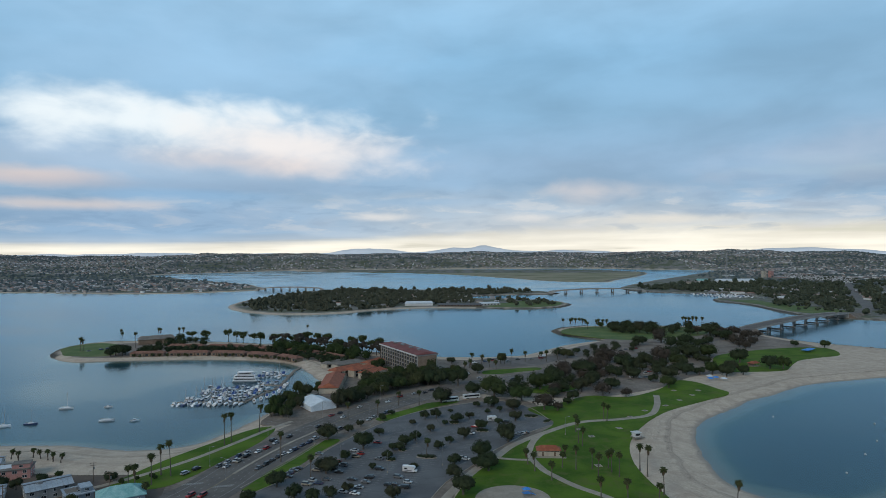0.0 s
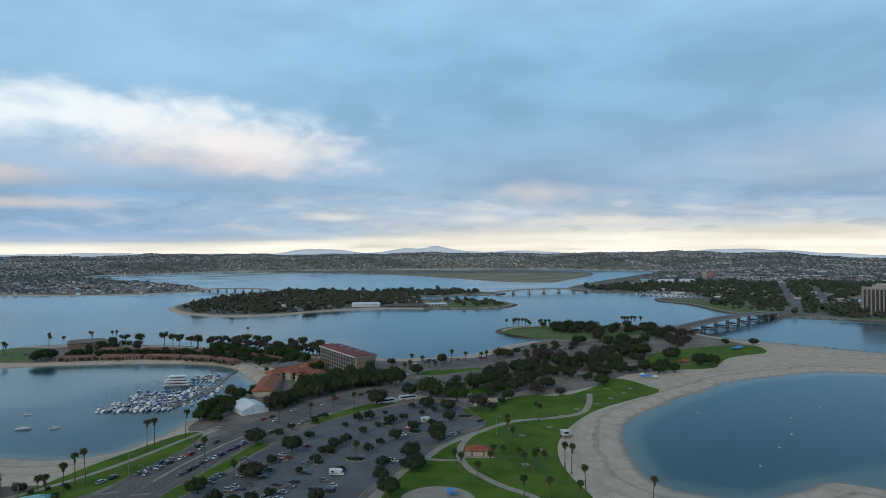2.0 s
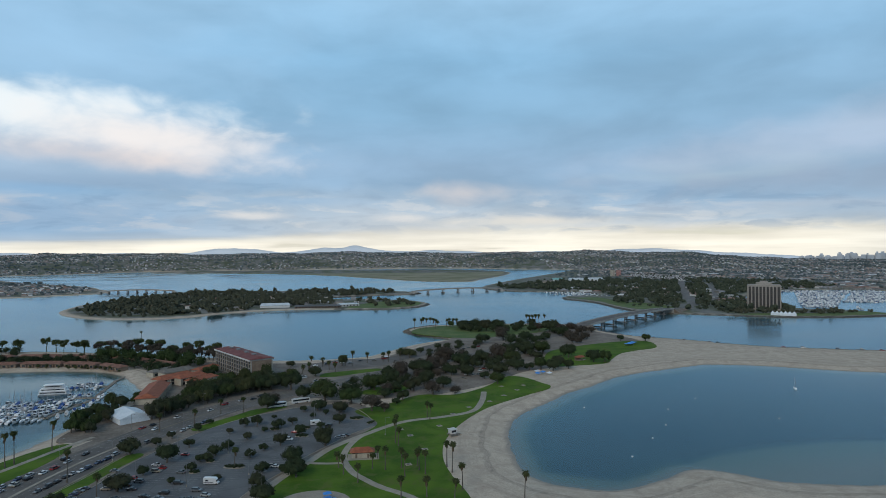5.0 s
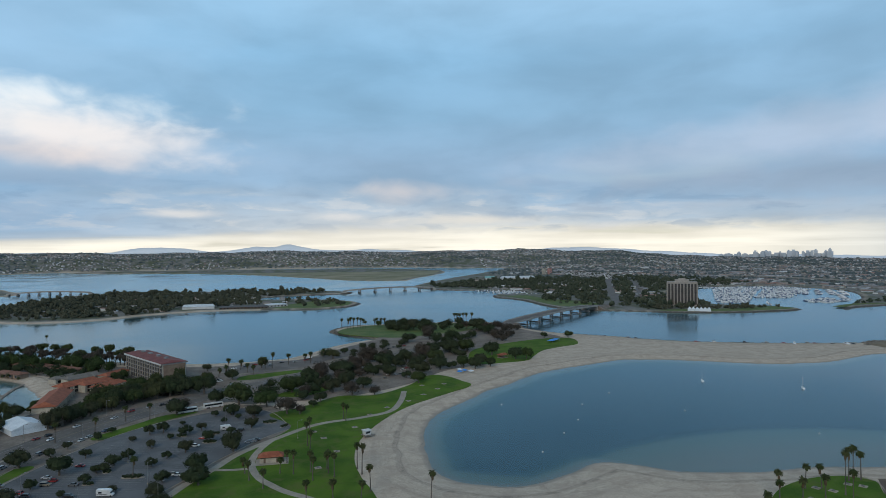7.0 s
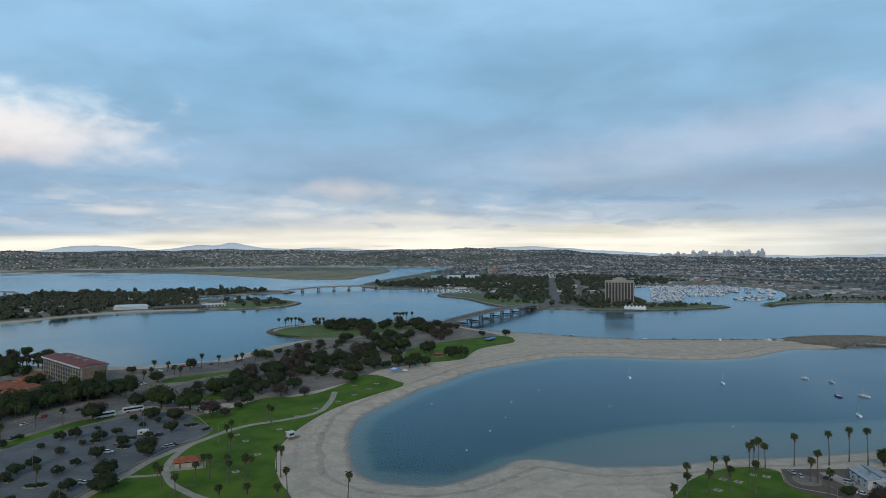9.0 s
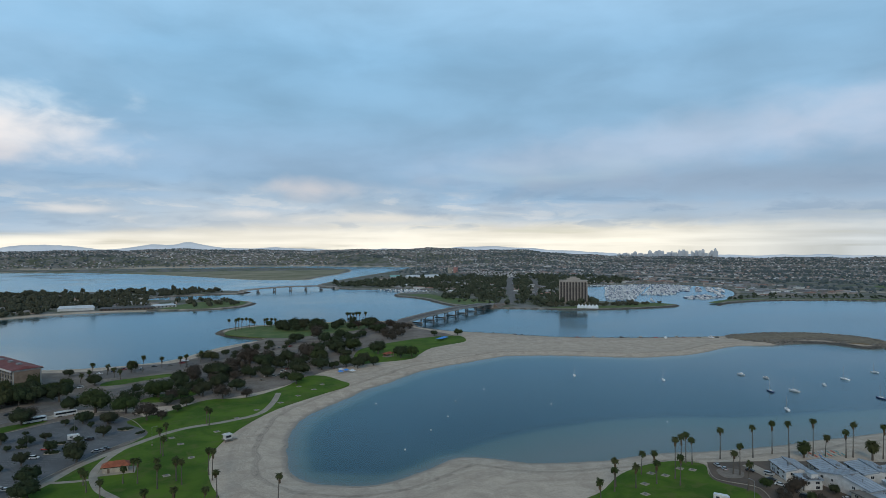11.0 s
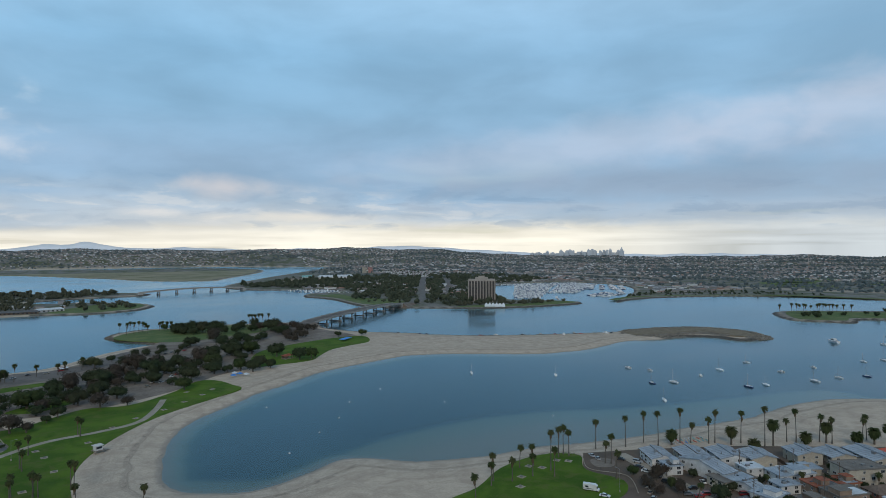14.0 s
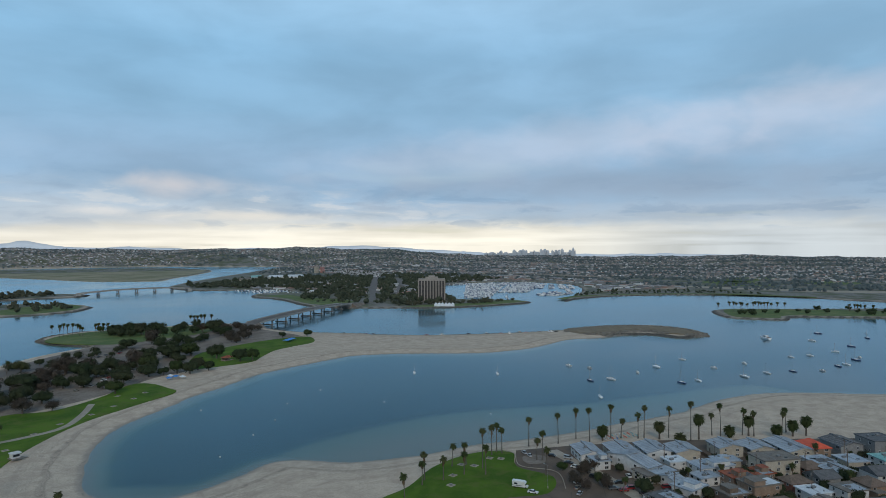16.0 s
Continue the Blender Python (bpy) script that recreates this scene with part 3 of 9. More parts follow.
slab("town_ground_east", [(232, 120), (262, 180), (300, 196), (318, 214), (345, 203), (392, 180), (450, 140), (520, 92), (600, 30), (600, -200), (232, -200)], LOT_BROWN,
     "worn brown paved ground between beach houses", "pavement", 2.28, smooth=False)
slab("park_lawn", [(96, 268), (94, 289), (95, 316), (103, 346), (121, 379), (146, 410), (179, 436), (208, 459), (207, 476), (200, 500), (186, 505), (162, 474),
                   (132, 451), (105, 455), (78, 432), (56, 418), (68, 388), (56, 364), (41, 348), (29, 328), (16, 300), (6, 272), (-2, 235), (20, 205), (80, 205), (95, 240)],
     LAWN, "bright green mown park lawn beside the cove beach", "lawn", 2.34)
slab("east_lawn", [(240, 545), (262, 610), (296, 640), (365, 668), (404, 664), (392, 622), (360, 606), (335, 592), (312, 565), (296, 545), (270, 540)], LAWN,
     "green mown lawn at the end of the sand spit", "lawn", 2.34)
slab("spit_lawn", [(152, 800), (168, 845), (207, 866), (264, 862), (325, 850), (340, 810), (315, 770), (262, 748), (220, 735), (192, 748)], DRY_LAWN,
     "green lawn on the rocky spit by the channel", "lawn", 2.34)
slab("corner_lawn", [(34, 538), (38, 553), (58, 560), (84, 566), (86, 556), (66, 546), (48, 537)], LAWN, "green lawn beside the road junction", "lawn", 2.34)
slab("verge_lawn", [(-90, 282), (-84, 300), (-76, 322), (-66, 352), (-57, 352), (-64, 332), (-72, 305), (-80, 280)], LAWN, "green verge between avenue and car park", "lawn", 2.34)
slab("upper_verge", [(-42, 396), (-34, 408), (-20, 424), (-8, 438), (12, 440), (-6, 424), (-22, 408), (-34, 392)], LAWN, "narrow green verge along the avenue", "lawn", 2.34)
slab("beach_verge", [(-150, 284), (-143, 314), (-130, 343), (-112, 376), (-100, 378), (-101, 350), (-111, 318), (-118, 296), (-128, 282)], LAWN, "green verge between beach and avenue", "lawn", 2.34)
slab("point_lawn", [(-422, 700), (-404, 668), (-386, 648), (-345, 645), (-350, 690), (-380, 730), (-410, 735)], DRY_LAWN, "green lawn at the tip of the marina point", "lawn", 2.36)
slab("palm_lawn", [(226, 200), (246, 206), (268, 219), (290, 224), (308, 221), (314, 212), (302, 196), (306, 176), (290, 164), (270, 172), (240, 176), (222, 184)], LAWN,
     "green lawn with palms above the cove beach", "lawn", 2.34)
slab("car_park", [(-88, 258), (-84, 274), (-70, 299), (-62, 332), (-52, 357), (-44, 374), (-30, 397), (-9, 419), (27, 440), (46, 439), (59, 420), (66, 392), (66, 380),
                  (51, 366), (36, 345), (25, 329), (14, 308), (2, 288), (-6, 265), (-12, 230), (-60, 220)], LOT, "large grey asphalt car park with worn bay lines", "car park", 2.33, per=3)
band("avenue", [(-150, 130), (-122, 230), (-104, 280), (-96, 314), (-82, 354), (-58, 404), (-26, 448), (24, 496), (70, 526), (110, 562), (150, 594), (216, 641), (294, 717), (336, 752), (352, 765)],
     [30, 30, 29, 30, 28, 27, 26, 24, 22, 20, 18, 17, 17, 18, 20], ROAD, "wide grey asphalt avenue with several lanes", "road", 2.36)
band("avenue_on_the_point", POINT_ROADS[0], 20, PALE_ROAD, "grey asphalt road leading away among trees", "road", 2.5)
band("side_road_on_the_point", POINT_ROADS[1], 14, PALE_ROAD, "grey asphalt road beside the tower hotel", "road", 2.5)
band("beach_path", [(-180, 262), (-150, 290), (-131, 315), (-118, 340), (-104, 372), (-94, 392)], 3.2, CONCRETE, "pale concrete path along the bay beach", "path", 2.38)
band("park_path", [(-4, 255), (11, 293), (20, 311), (27, 321), (38, 341), (56, 361), (83, 385), (111, 392), (132, 402), (145, 427), (154, 455)], 4.2, CONCRETE,
     "pale concrete footpath curving through the lawn", "path", 2.38)
band("loop_path", [(26, 321), (36, 318), (45, 317)], 2.6, CONCRETE, "pale concrete footpath across the lawn", "path", 2.385)
band("hut_path", [(56, 361), (49, 345), (45, 325), (48, 304), (54, 291), (60, 281), (72, 266), (84, 240)], 3.6, CONCRETE, "pale concrete footpath past the park hut", "path", 2.39)
slab("play_circle", [(30 + 16 * math.cos(k * 0.5236), 268 + 15 * math.sin(k * 0.5236)) for k in range(12)], PALE_SAND, "round pale sand play area in the lawn", "sandpit", 2.4)
slab("islet_lawn", [(1016, 486), (1012, 460), (1042, 426), (1086, 434), (1170, 356), (1295, 266), (1330, 300), (1250, 400), (1130, 520), (1085, 536)], DRY_LAWN, "green lawn on the small islet", "lawn", 2.3)
slab("isle_lawn", [(85, 1195), (150, 1166), (208, 1190), (232, 1235), (236, 1275), (212, 1325), (150, 1300)], DRY_LAWN, "green lawn on the point of the isle", "lawn", 2.3)
slab("point_green", [(588, 1290), (600, 1200), (586, 1060), (625, 985), (660, 1010), (680, 1090), (640, 1200), (640, 1300)], DRY_LAWN, "green bank beside the bridge", "lawn", 2.3)
slab("tip_green", [(700, 908), (755, 868), (853, 849), (930, 852), (944, 875), (920, 905), (850, 890), (760, 905)], DRY_LAWN, "narrow green strip along the point", "lawn", 2.3)
band("east_shore_green", [(1030, 850), (1090, 874), (1150, 876), (1225, 852), (1335, 796), (1410, 730), (1452, 650), (1480, 560)], 16, DRY_LAWN, "green strip along the eastern shore", "lawn", 2.35)
band("salt_flat", [(1540, 1060), (1590, 900), (1640, 720), (1740, 540), (1950, 400), (2300, 250)], [40, 60, 70, 70, 80, 90], PALE_SAND, "pale bare flats beside the river mouth", "sand flat", 2.45)
for k, c in enumerate(((1850, 960), (1960, 1000), (2110, 1010), (2050, 760), (2250, 560), (1780, 880))):
    slab("far_field", [(c[0] + (90 + 20 * math.sin(a * 2 + k)) * math.cos(a * 1.047), c[1] + 70 * math.sin(a * 1.047)) for a in range(6)], DRY_LAWN, "green playing field on the eastern plain", "lawn", 2.5)
slab("marsh_flats", [(-700, 3390), (-230, 3160), (60, 2840), (274, 2460), (390, 2195), (520, 2120), (580, 2220), (830, 2680), (930, 3040), (800, 3290), (300, 3390), (-300, 3460)],
     mat("marsh_grass", (0.12, 0.125, 0.05), (0.27, 0.23, 0.15), 0.008, 0.95, own=False), "flat olive-brown marsh grass", "marsh", 1.25)


slab("palm_island", [(309, 196), (313, 204), (320, 204), (323, 198), (316, 192)], SOIL, "bare brown island with palms in the drive", "bare soil", 2.4)
slab("north_car_park", [(19, 594), (53, 619), (79, 617), (102, 622), (119, 640), (148, 688), (158, 680), (149, 638), (108, 600), (82, 574), (32, 568)],
     asphalt_material("worn_lot_asphalt", 0.12, 1.12), "pale worn asphalt car park behind the north beach", "car park", 2.32, per=3)
slab("junction_lawn", [(62, 470), (74, 486), (92, 494), (104, 484), (92, 470), (76, 462)], LAWN, "patch of lawn between the junction trees", "lawn", 2.33)
band("beach_street", [(333, 203), (328, 181), (325, 164), (321, 149), (314, 126), (304, 96)], 6.5, CONCRETE, "pale concrete street beside the beach houses", "road", 2.33)


# ---- markings, kerbs and islands ----
def strokes(name, lines, mats, label, z, category="road marking"):
    """Painted strokes: (x0, y0, x1, y1, width)."""
    g = Geo()
    for x0, y0, x1, y1, w in lines:
        d = Vector((x1 - x0, y1 - y0)).normalized() * w / 2
        g.add([(x0 - d.y, y0 + d.x, z), (x0 + d.y, y0 - d.x, z), (x1 + d.y, y1 - d.x, z), (x1 - d.y, y1 + d.x, z)], [(0, 1, 2, 3)])
    return setting(name, g, mats, label, category, False, "stuff")


LOT_LINE = np.array([(-78, 262), (-66, 300), (-58, 334), (-46, 362), (-28, 390), (-6, 412), (27, 432), (44, 432), (54, 416), (60, 384), (48, 370), (32, 346), (20, 326), (8, 306), (-4, 284), (-12, 258)], float)
along_, across = Vector((math.cos(radians(73)), math.sin(radians(73)))), Vector((math.cos(radians(-17)), math.sin(radians(-17))))
bays = []
for r in range(9):
    for k in range(90):
        c = Vector((-70, 262)) + across * (r * 16.5 - 6) + along_ * (k * 2.75 - 30)
        a, b = c - across * 5.0, c + across * 5.0
        if all(inside(LOT_LINE, np.array([q.x]), np.array([q.y]))[0] for q in (a, b)):
            bays.append((a.x, a.y, b.x, b.y, 0.13))
strokes("bay_lines", bays, PAINT, "worn white parking bay lines", 2.345)


def offset_line(pts, off, per=8):
    c = curve_through(pts, False, per)
    d = np.gradient(c, axis=0)
    return c + np.stack([-d[:, 1], d[:, 0]], 1) / np.linalg.norm(d, axis=1)[:, None] * off


AVENUE = [(-150, 130), (-122, 230), (-104, 280), (-96, 314), (-82, 354), (-58, 404), (-26, 448), (24, 496), (70, 526), (110, 562), (150, 594), (216, 641), (294, 717), (336, 752), (350, 764)]
lanes = []
for off, dash in ((-3.6, True), (3.6, True), (-7.2, True), (7.2, True), (-10.6, False), (10.6, False)):
    c = offset_line(AVENUE[:9], off, 24)
    for i in range(len(c) - 1):
        if not dash or i % 3 == 0:
            lanes.append((*c[i], *c[i + 1], 0.22))
for t in range(9):
    for s in (-1, 1):
        lanes.append((-106 + s * 7.5 + t * 0.9 - 4, 284 + t * 0.2 + s * 1.5 - s * 3.0, -106 + s * 7.5 + t * 0.9 - 3, 284 + s * 1.5 + t * 0.2 + 2.4 - s * 3.0, 0.45))
strokes("lane_lines", lanes, PAINT, "white dashed lane lines and crossing bars", 2.372)
c = offset_line(AVENUE, 0.0, 16)
strokes("centre_line", [(*c[i], *c[i + 1], 0.5) for i in range(len(c) - 1)], YELLOW, "worn yellow centre line", 2.371)
band("median_kerb", [(-99, 300), (-93, 322), (-84, 348), (-72, 374)], 1.6, CONCRETE, "pale concrete median in the avenue", "kerb", 2.5, 0.3)


def kerb(pts, name="kerb"):
    band(name, pts, 0.35, CONCRETE, "pale concrete kerb", "kerb", 2.47, 0.4, 6)


kerb([(-84, 274), (-70, 299), (-62, 332), (-52, 357), (-44, 374), (-30, 397), (-9, 419), (27, 440), (46, 439), (59, 420), (66, 392)])
kerb([(66, 380), (51, 366), (36, 345), (25, 329), (14, 308), (2, 288), (-6, 265)])
kerb([(-90, 282), (-83, 300), (-75, 322), (-66, 352)])
kerb([(300, 163), (312, 180), (304, 196), (314, 212), (306, 222)])

# ---- where things stand: plan places, with spread or height, metres ----
LOT_TREES_A = [(-64, 353, 4.5), (-42, 336, 5), (-36, 359, 2.5), (-26, 334, 2.5), (-28, 320, 2.5), (-49, 319, 2.5), (-55, 300, 5), (-34, 305, 2), (-74, 283, 4), (-63, 269, 3.5), (-55, 267, 3), (-48, 268, 3), (-41, 276, 2.5), (-21, 268, 3.5), (-82, 267, 3), (-18, 383, 2), (-11, 394, 3), (-4, 396, 3.5), (1, 381, 2), (5, 410, 1.5), (9, 387, 3.5), (17, 394, 2.5), (23, 424, 2.5), (32, 425, 4), (37, 412, 2), (29, 407, 1.5), (46, 416, 4), (45, 390, 3.5), (34, 382, 2.5), (23, 370, 3.5)]
LOT_TREES_B = [(-7, 368, 2.5), (12, 353, 3.5), (4, 345, 2.5), (-2, 335, 2.5), (-15, 351, 3), (-20, 343, 3.5), (-23, 334, 2.5), (36, 347, 5.5), (20, 319, 5), (22, 302, 5), (17, 308, 3), (6, 311, 3.5), (6, 292, 4), (9, 273, 4.5), (-14, 305, 1.5), (-55, 368, 2.5), (-49, 379, 2.5), (-37, 391, 2.5), (-33, 406, 2), (-1, 436, 5.5)]
LOT_TREES = LOT_TREES_A + LOT_TREES_B
PARK_TREES_A = [(121, 614, 6), (136, 641, 4), (159, 551, 8.5), (117, 527, 9), (127, 476, 6), (114, 487, 5.5), (184, 571, 7.5), (216, 598, 10), (239, 611, 10), (258, 611, 10), (216, 695, 8.5), (225, 826, 8.5), (240, 820, 8.5), (249, 798, 8), (267, 804, 8.5), (326, 770, 12.5), (204, 528, 6.5), (182, 507, 6.5), (172, 480, 5.5), (167, 501, 4), (215, 528, 4.5), (226, 529, 6.5), (234, 520, 6), (295, 832, 3), (306, 779, 5), (213, 851, 4.5), (-3, 496, 8), (12, 493, 8), (22, 461, 5), (37, 451, 9)]
PARK_TREES_B = [(34, 426, 4.5), (55, 440, 7.5), (47, 417, 4.5), (74, 479, 9.5), (90, 517, 6), (103, 468, 6), (91, 441, 4.5), (85, 430, 3), (30, 541, 5), (8, 588, 4), (54, 587, 5), (274, 582, 7.5), (287, 553, 7), (298, 552, 6), (405, 669, 5), (377, 675, 4), (244, 534, 6), (251, 527, 5), (169, 551, 6), (187, 547, 5.5), (210, 564, 7), (156, 516, 5.5), (143, 520, 5.5), (240, 578, 5.5)]
PARK_TREES = PARK_TREES_A + PARK_TREES_B
DRY_TREES = [(150, 580, 11), (102, 525, 9), (245, 707, 11.5), (101, 471, 5.5), (115, 454, 6.5), (131, 451, 4.5), (1, 439, 6.5), (67, 416, 7), (75, 413, 4.5), (98, 513, 8), (134, 556, 7.5), (82, 464, 5.5), (336, 761, 9), (356, 771, 8), (315, 779, 7.5)]
LOT_CARS = [(-63.8, 327.5), (-46.4, 332.6), (-42.4, 327), (-44.1, 322.6), (-35.6, 346.1), (-32.2, 318.9), (-30.1, 304), (-52.3, 315), (-48.7, 310), (-41.5, 290.7), (-34.8, 287.1), (-33.9, 292.8), (-37.1, 281), (-43.3, 275.8), (-37.8, 273.8), (-53.2, 291), (-56.1, 286.1), (-59.4, 289.7), (-61, 284.8), (-71.9, 295), (-72.2, 299.4), (-71.2, 303.3), (-69.9, 305.6), (-24.2, 283.4), (-22.3, 284.1), (-20.4, 293.2), (-17.5, 280.6), (-15.6, 286.7), (-16.5, 280.6), (16.1, 362), (19.1, 375.8), (38.5, 385.2), (11.4, 318), (9.2, 319.7), (43.4, 360.2), (45.8, 361.3), (48, 363.4), (-49.1, 300.5), (-52.7, 306), (-60.3, 303)]
AVENUE_CARS = [(-94.3, 351.5), (-91.4, 346.3), (-86.8, 357.8), (-93.9, 337.5), (-96.7, 331.9), (-100.4, 324.7), (-101.8, 330.1), (-102.2, 316.9), (-104.8, 324.7), (-66.4, 409.4), (-71, 403.9), (-63, 399.6), (-55.7, 425.4), (-74.5, 378.1), (-60.5, 373), (-50.9, 388.7), (-45.8, 392.5), (-43.3, 399.1), (-36.7, 408.6), (-37.9, 439.2), (-30.7, 454.3), (-89.3, 306.8), (-87.1, 311.6), (-85.4, 317.4), (-83.8, 323.4), (-82.1, 327.9), (-79.8, 330.6), (-77.9, 335.2), (-75.8, 342), (-73.2, 346.9), (-71.3, 354.2), (-109.5, 309.6), (-107.3, 315.3), (-105.6, 309.5), (-103.9, 317.8), (-108.4, 272.6), (-103.3, 272.5), (29.9, 518.8), (20.8, 535.8), (56.8, 513.3), (-20.9, 463), (-13.1, 466.4), (-8.7, 473.8)]
WEST_PALMS = [(-141, 284, 10.2), (-138, 284, 10.2), (-132, 287, 14.1), (-133, 299, 15.2), (-128, 298, 17.1), (-127, 271, 7.3), (-119, 345, 17.3), (-117, 350, 16.6), (-107, 369, 16.5), (-81, 317, 15.6), (-61, 293, 11.2), (-59, 394, 11.3), (-42, 407, 9.5), (-30, 430, 10), (-16, 430, 10.8), (-8, 322, 10.1), (-163, 762, 17.1)]
PARK_PALMS = [(117, 251, 13.7), (94, 301, 12.8), (95, 293, 14.6), (95, 271, 12.4), (80, 299, 11.5), (82, 293, 11.8), (80, 305, 8.2), (74, 344, 13.7), (75, 339, 10.5), (72, 304, 10.3), (72, 292, 11.7), (42, 311, 8.1), (44, 301, 9.1), (64, 303, 11.5), (62, 320, 7), (58, 306, 8), (78, 266, 8.9), (67, 267, 9.5), (89, 260, 9.5), (100, 392, 10.6), (101, 388, 10.1), (77, 365, 10.4), (50, 289, 8.8)]
BEACH_PALMS_A = [(235, 192, 12.2), (256, 208, 12.8), (252, 204, 10.8), (263, 203, 10.8), (277, 215, 10.9), (284, 213, 11), (275, 203, 10.5), (287, 204, 19.4), (283, 197, 13.7), (303, 216, 15.2), (308, 218, 15.2), (309, 215, 13), (328, 215, 15.6), (316, 197, 11.2), (318, 195, 14.8), (305, 180, 13.1), (344, 209, 16.7), (358, 209, 16.8), (360, 201, 18.4), (374, 198, 18.7), (379, 195, 10.9), (386, 189, 14), (390, 188, 17.6), (401, 180, 17.5), (405, 169, 21.5), (424, 168, 12.7), (426, 164, 18.3), (438, 158, 15.2), (441, 153, 13.9), (463, 146, 13.8)]
BEACH_PALMS_B = [(456, 145, 13.3)]
BEACH_PALMS = BEACH_PALMS_A + BEACH_PALMS_B
DATE_PALMS = [(367, 198, 8.6), (394, 181, 10.2), (411, 168, 14.2), (428, 160, 6.9), (439, 155, 11.7), (448, 144, 7.8), (458, 140, 9.4), (465, 136, 11.3), (392, 167, 7.5)]
NORTH_PALMS = [(26, 570, 12.8), (36, 584, 8.9), (42, 569, 8.2), (57, 583, 10.5), (63, 583, 14.1), (78, 597, 10.2), (93, 597, 9.1), (98, 596, 10.7), (111, 611, 11), (47, 556, 8.5), (19, 557, 7.5), (24, 565, 8.1), (-390, 678, 15.2), (-387, 678, 13.4), (-381, 745, 15.4), (-379, 744, 12), (-341, 699, 17.6), (-322, 770, 13.8), (-318, 770, 14.5), (-349, 772, 13.8), (-345, 771, 13.2)]
SPIT_PALMS = [(161, 844, 13.6), (167, 829, 14.9), (172, 840, 15.2), (176, 839, 14.4), (182, 843, 14.5), (187, 847, 13.1), (188, 834, 12.9), (191, 833, 10.6), (207, 853, 10.9), (211, 852, 11.7), (216, 850, 11.7), (221, 848, 11.7), (311, 815, 18.5), (316, 820, 17.1), (320, 819, 17.1), (324, 817, 17.9), (328, 816, 17.9), (339, 825, 16.6)]
ISLET_PALMS = [(1082, 526, 14.8), (1071, 512, 16.4), (1074, 510, 14.6), (1097, 515, 13.9), (1090, 509, 13.8), (1105, 508, 12), (1122, 507, 13.1), (1125, 505, 14), (1129, 502, 14), (1133, 499, 13.1), (1137, 496, 13.1), (1141, 493, 13.1), (1145, 489, 12.1), (1153, 483, 13.1), (1154, 471, 13), (1228, 404, 11.9), (1234, 399, 11), (1238, 396, 11), (1233, 389, 10.9), (1238, 385, 10.9), (1248, 377, 10.9), (1085, 547, 11.3)]
COVE_BOATS = [(393, 422), (447, 376), (522, 364), (529, 346), (489, 311), (452, 270), (506, 304), (546, 308), (581, 314), (632, 321), (540, 262), (558, 259), (617, 280), (659, 275), (603, 245), (632, 241), (727, 265), (657, 231), (751, 258), (680, 217), (796, 253), (713, 218), (728, 217), (760, 221), (779, 225), (846, 257), (830, 341), (929, 272), (855, 301), (924, 324)]
BAY_BOATS = [(-260, 436), (-215, 404), (-197, 404), (-259, 397), (-273, 392), (-233, 440)]

# ---- trees and palms ----
rng = random.Random(7)


def spun(v, a):
    c, s = math.cos(a), math.sin(a)
    return (v[0] * c - v[1] * s, v[0] * s + v[1] * c, v[2])


def ball(g, c, r, sides=7, rings=4, squash=0.85, mi=0, rough=0.18):
    """A lumpy closed core inside a lobe of foliage."""
    v, f = [], []
    for i in range(rings + 1):
        th = math.pi * i / rings
        for j in range(sides):
            k = r * (1 + rng.uniform(-rough, rough))
            v.append((c[0] + k * math.sin(th) * math.cos(6.2832 * j / sides), c[1] + k * math.sin(th) * math.sin(6.2832 * j / sides), c[2] + k * squash * math.cos(th)))
    for i in range(rings):
        for j in range(sides):
            f.append((i * sides + j, (i + 1) * sides + j, (i + 1) * sides + (j + 1) % sides, i * sides + (j + 1) % sides))
    g.add(v, f, mi)


def crown_mesh(name, leaves, size, lobes, m, flat=0.62, airy=0.66):
    """A crown of unit spread, its foot at the origin: overlapping lobes thickly set with small bent leaf clumps."""
    g = Geo()
    cs = []
    for i in range(lobes):
        a, d = rng.uniform(0, 6.283), math.sqrt(rng.random()) * 0.62
        rl = rng.uniform(0.30, 0.46)
        cs.append(((d * math.cos(a), d * math.sin(a), 0.72 + rng.uniform(-0.22, 0.42) * flat * (1.25 - d)), rl))
    for c, rl in cs:
        ball(g, c, rl * airy)
    for i in range(leaves):
        c, rl = cs[i % lobes]
        u = Vector((rng.gauss(0, 1), rng.gauss(0, 1), rng.gauss(0.25, 1))).normalized()
        p = Vector(c) + u * rl * rng.uniform(0.7, 1.15)
        t = u.cross(Vector((rng.gauss(0, 1), rng.gauss(0, 1), rng.gauss(0, 1)))).normalized()
        w = (u.cross(t) + u * rng.uniform(-0.5, 0.5)).normalized()
        s = size * rng.uniform(0.6, 1.3)
        g.add([p - t * s, p - w * s * 0.55 - u * s * 0.2, p + t * s, p + w * s * 0.55 + u * s * 0.25], [(0, 1, 2), (0, 2, 3)])
    return g.mesh(name, m)


def trunk_mesh(name, limbs=4):
    """A short trunk that forks into limbs, for a crown of unit spread."""
    g = Geo()
    g.tube([(0, 0, -0.06), (0.01, 0.01, 0.25), (0.02, 0, 0.5)], [0.085, 0.065, 0.055], 7)
    for i in range(limbs):
        a = i * 6.283 / limbs + rng.uniform(-0.4, 0.4)
        g.tube([(0.02, 0, 0.42), (0.16 * math.cos(a), 0.16 * math.sin(a), 0.62), (0.4 * math.cos(a), 0.4 * math.sin(a), 0.85)], [0.045, 0.034, 0.018], 5)
    return g.mesh(name, BARK)


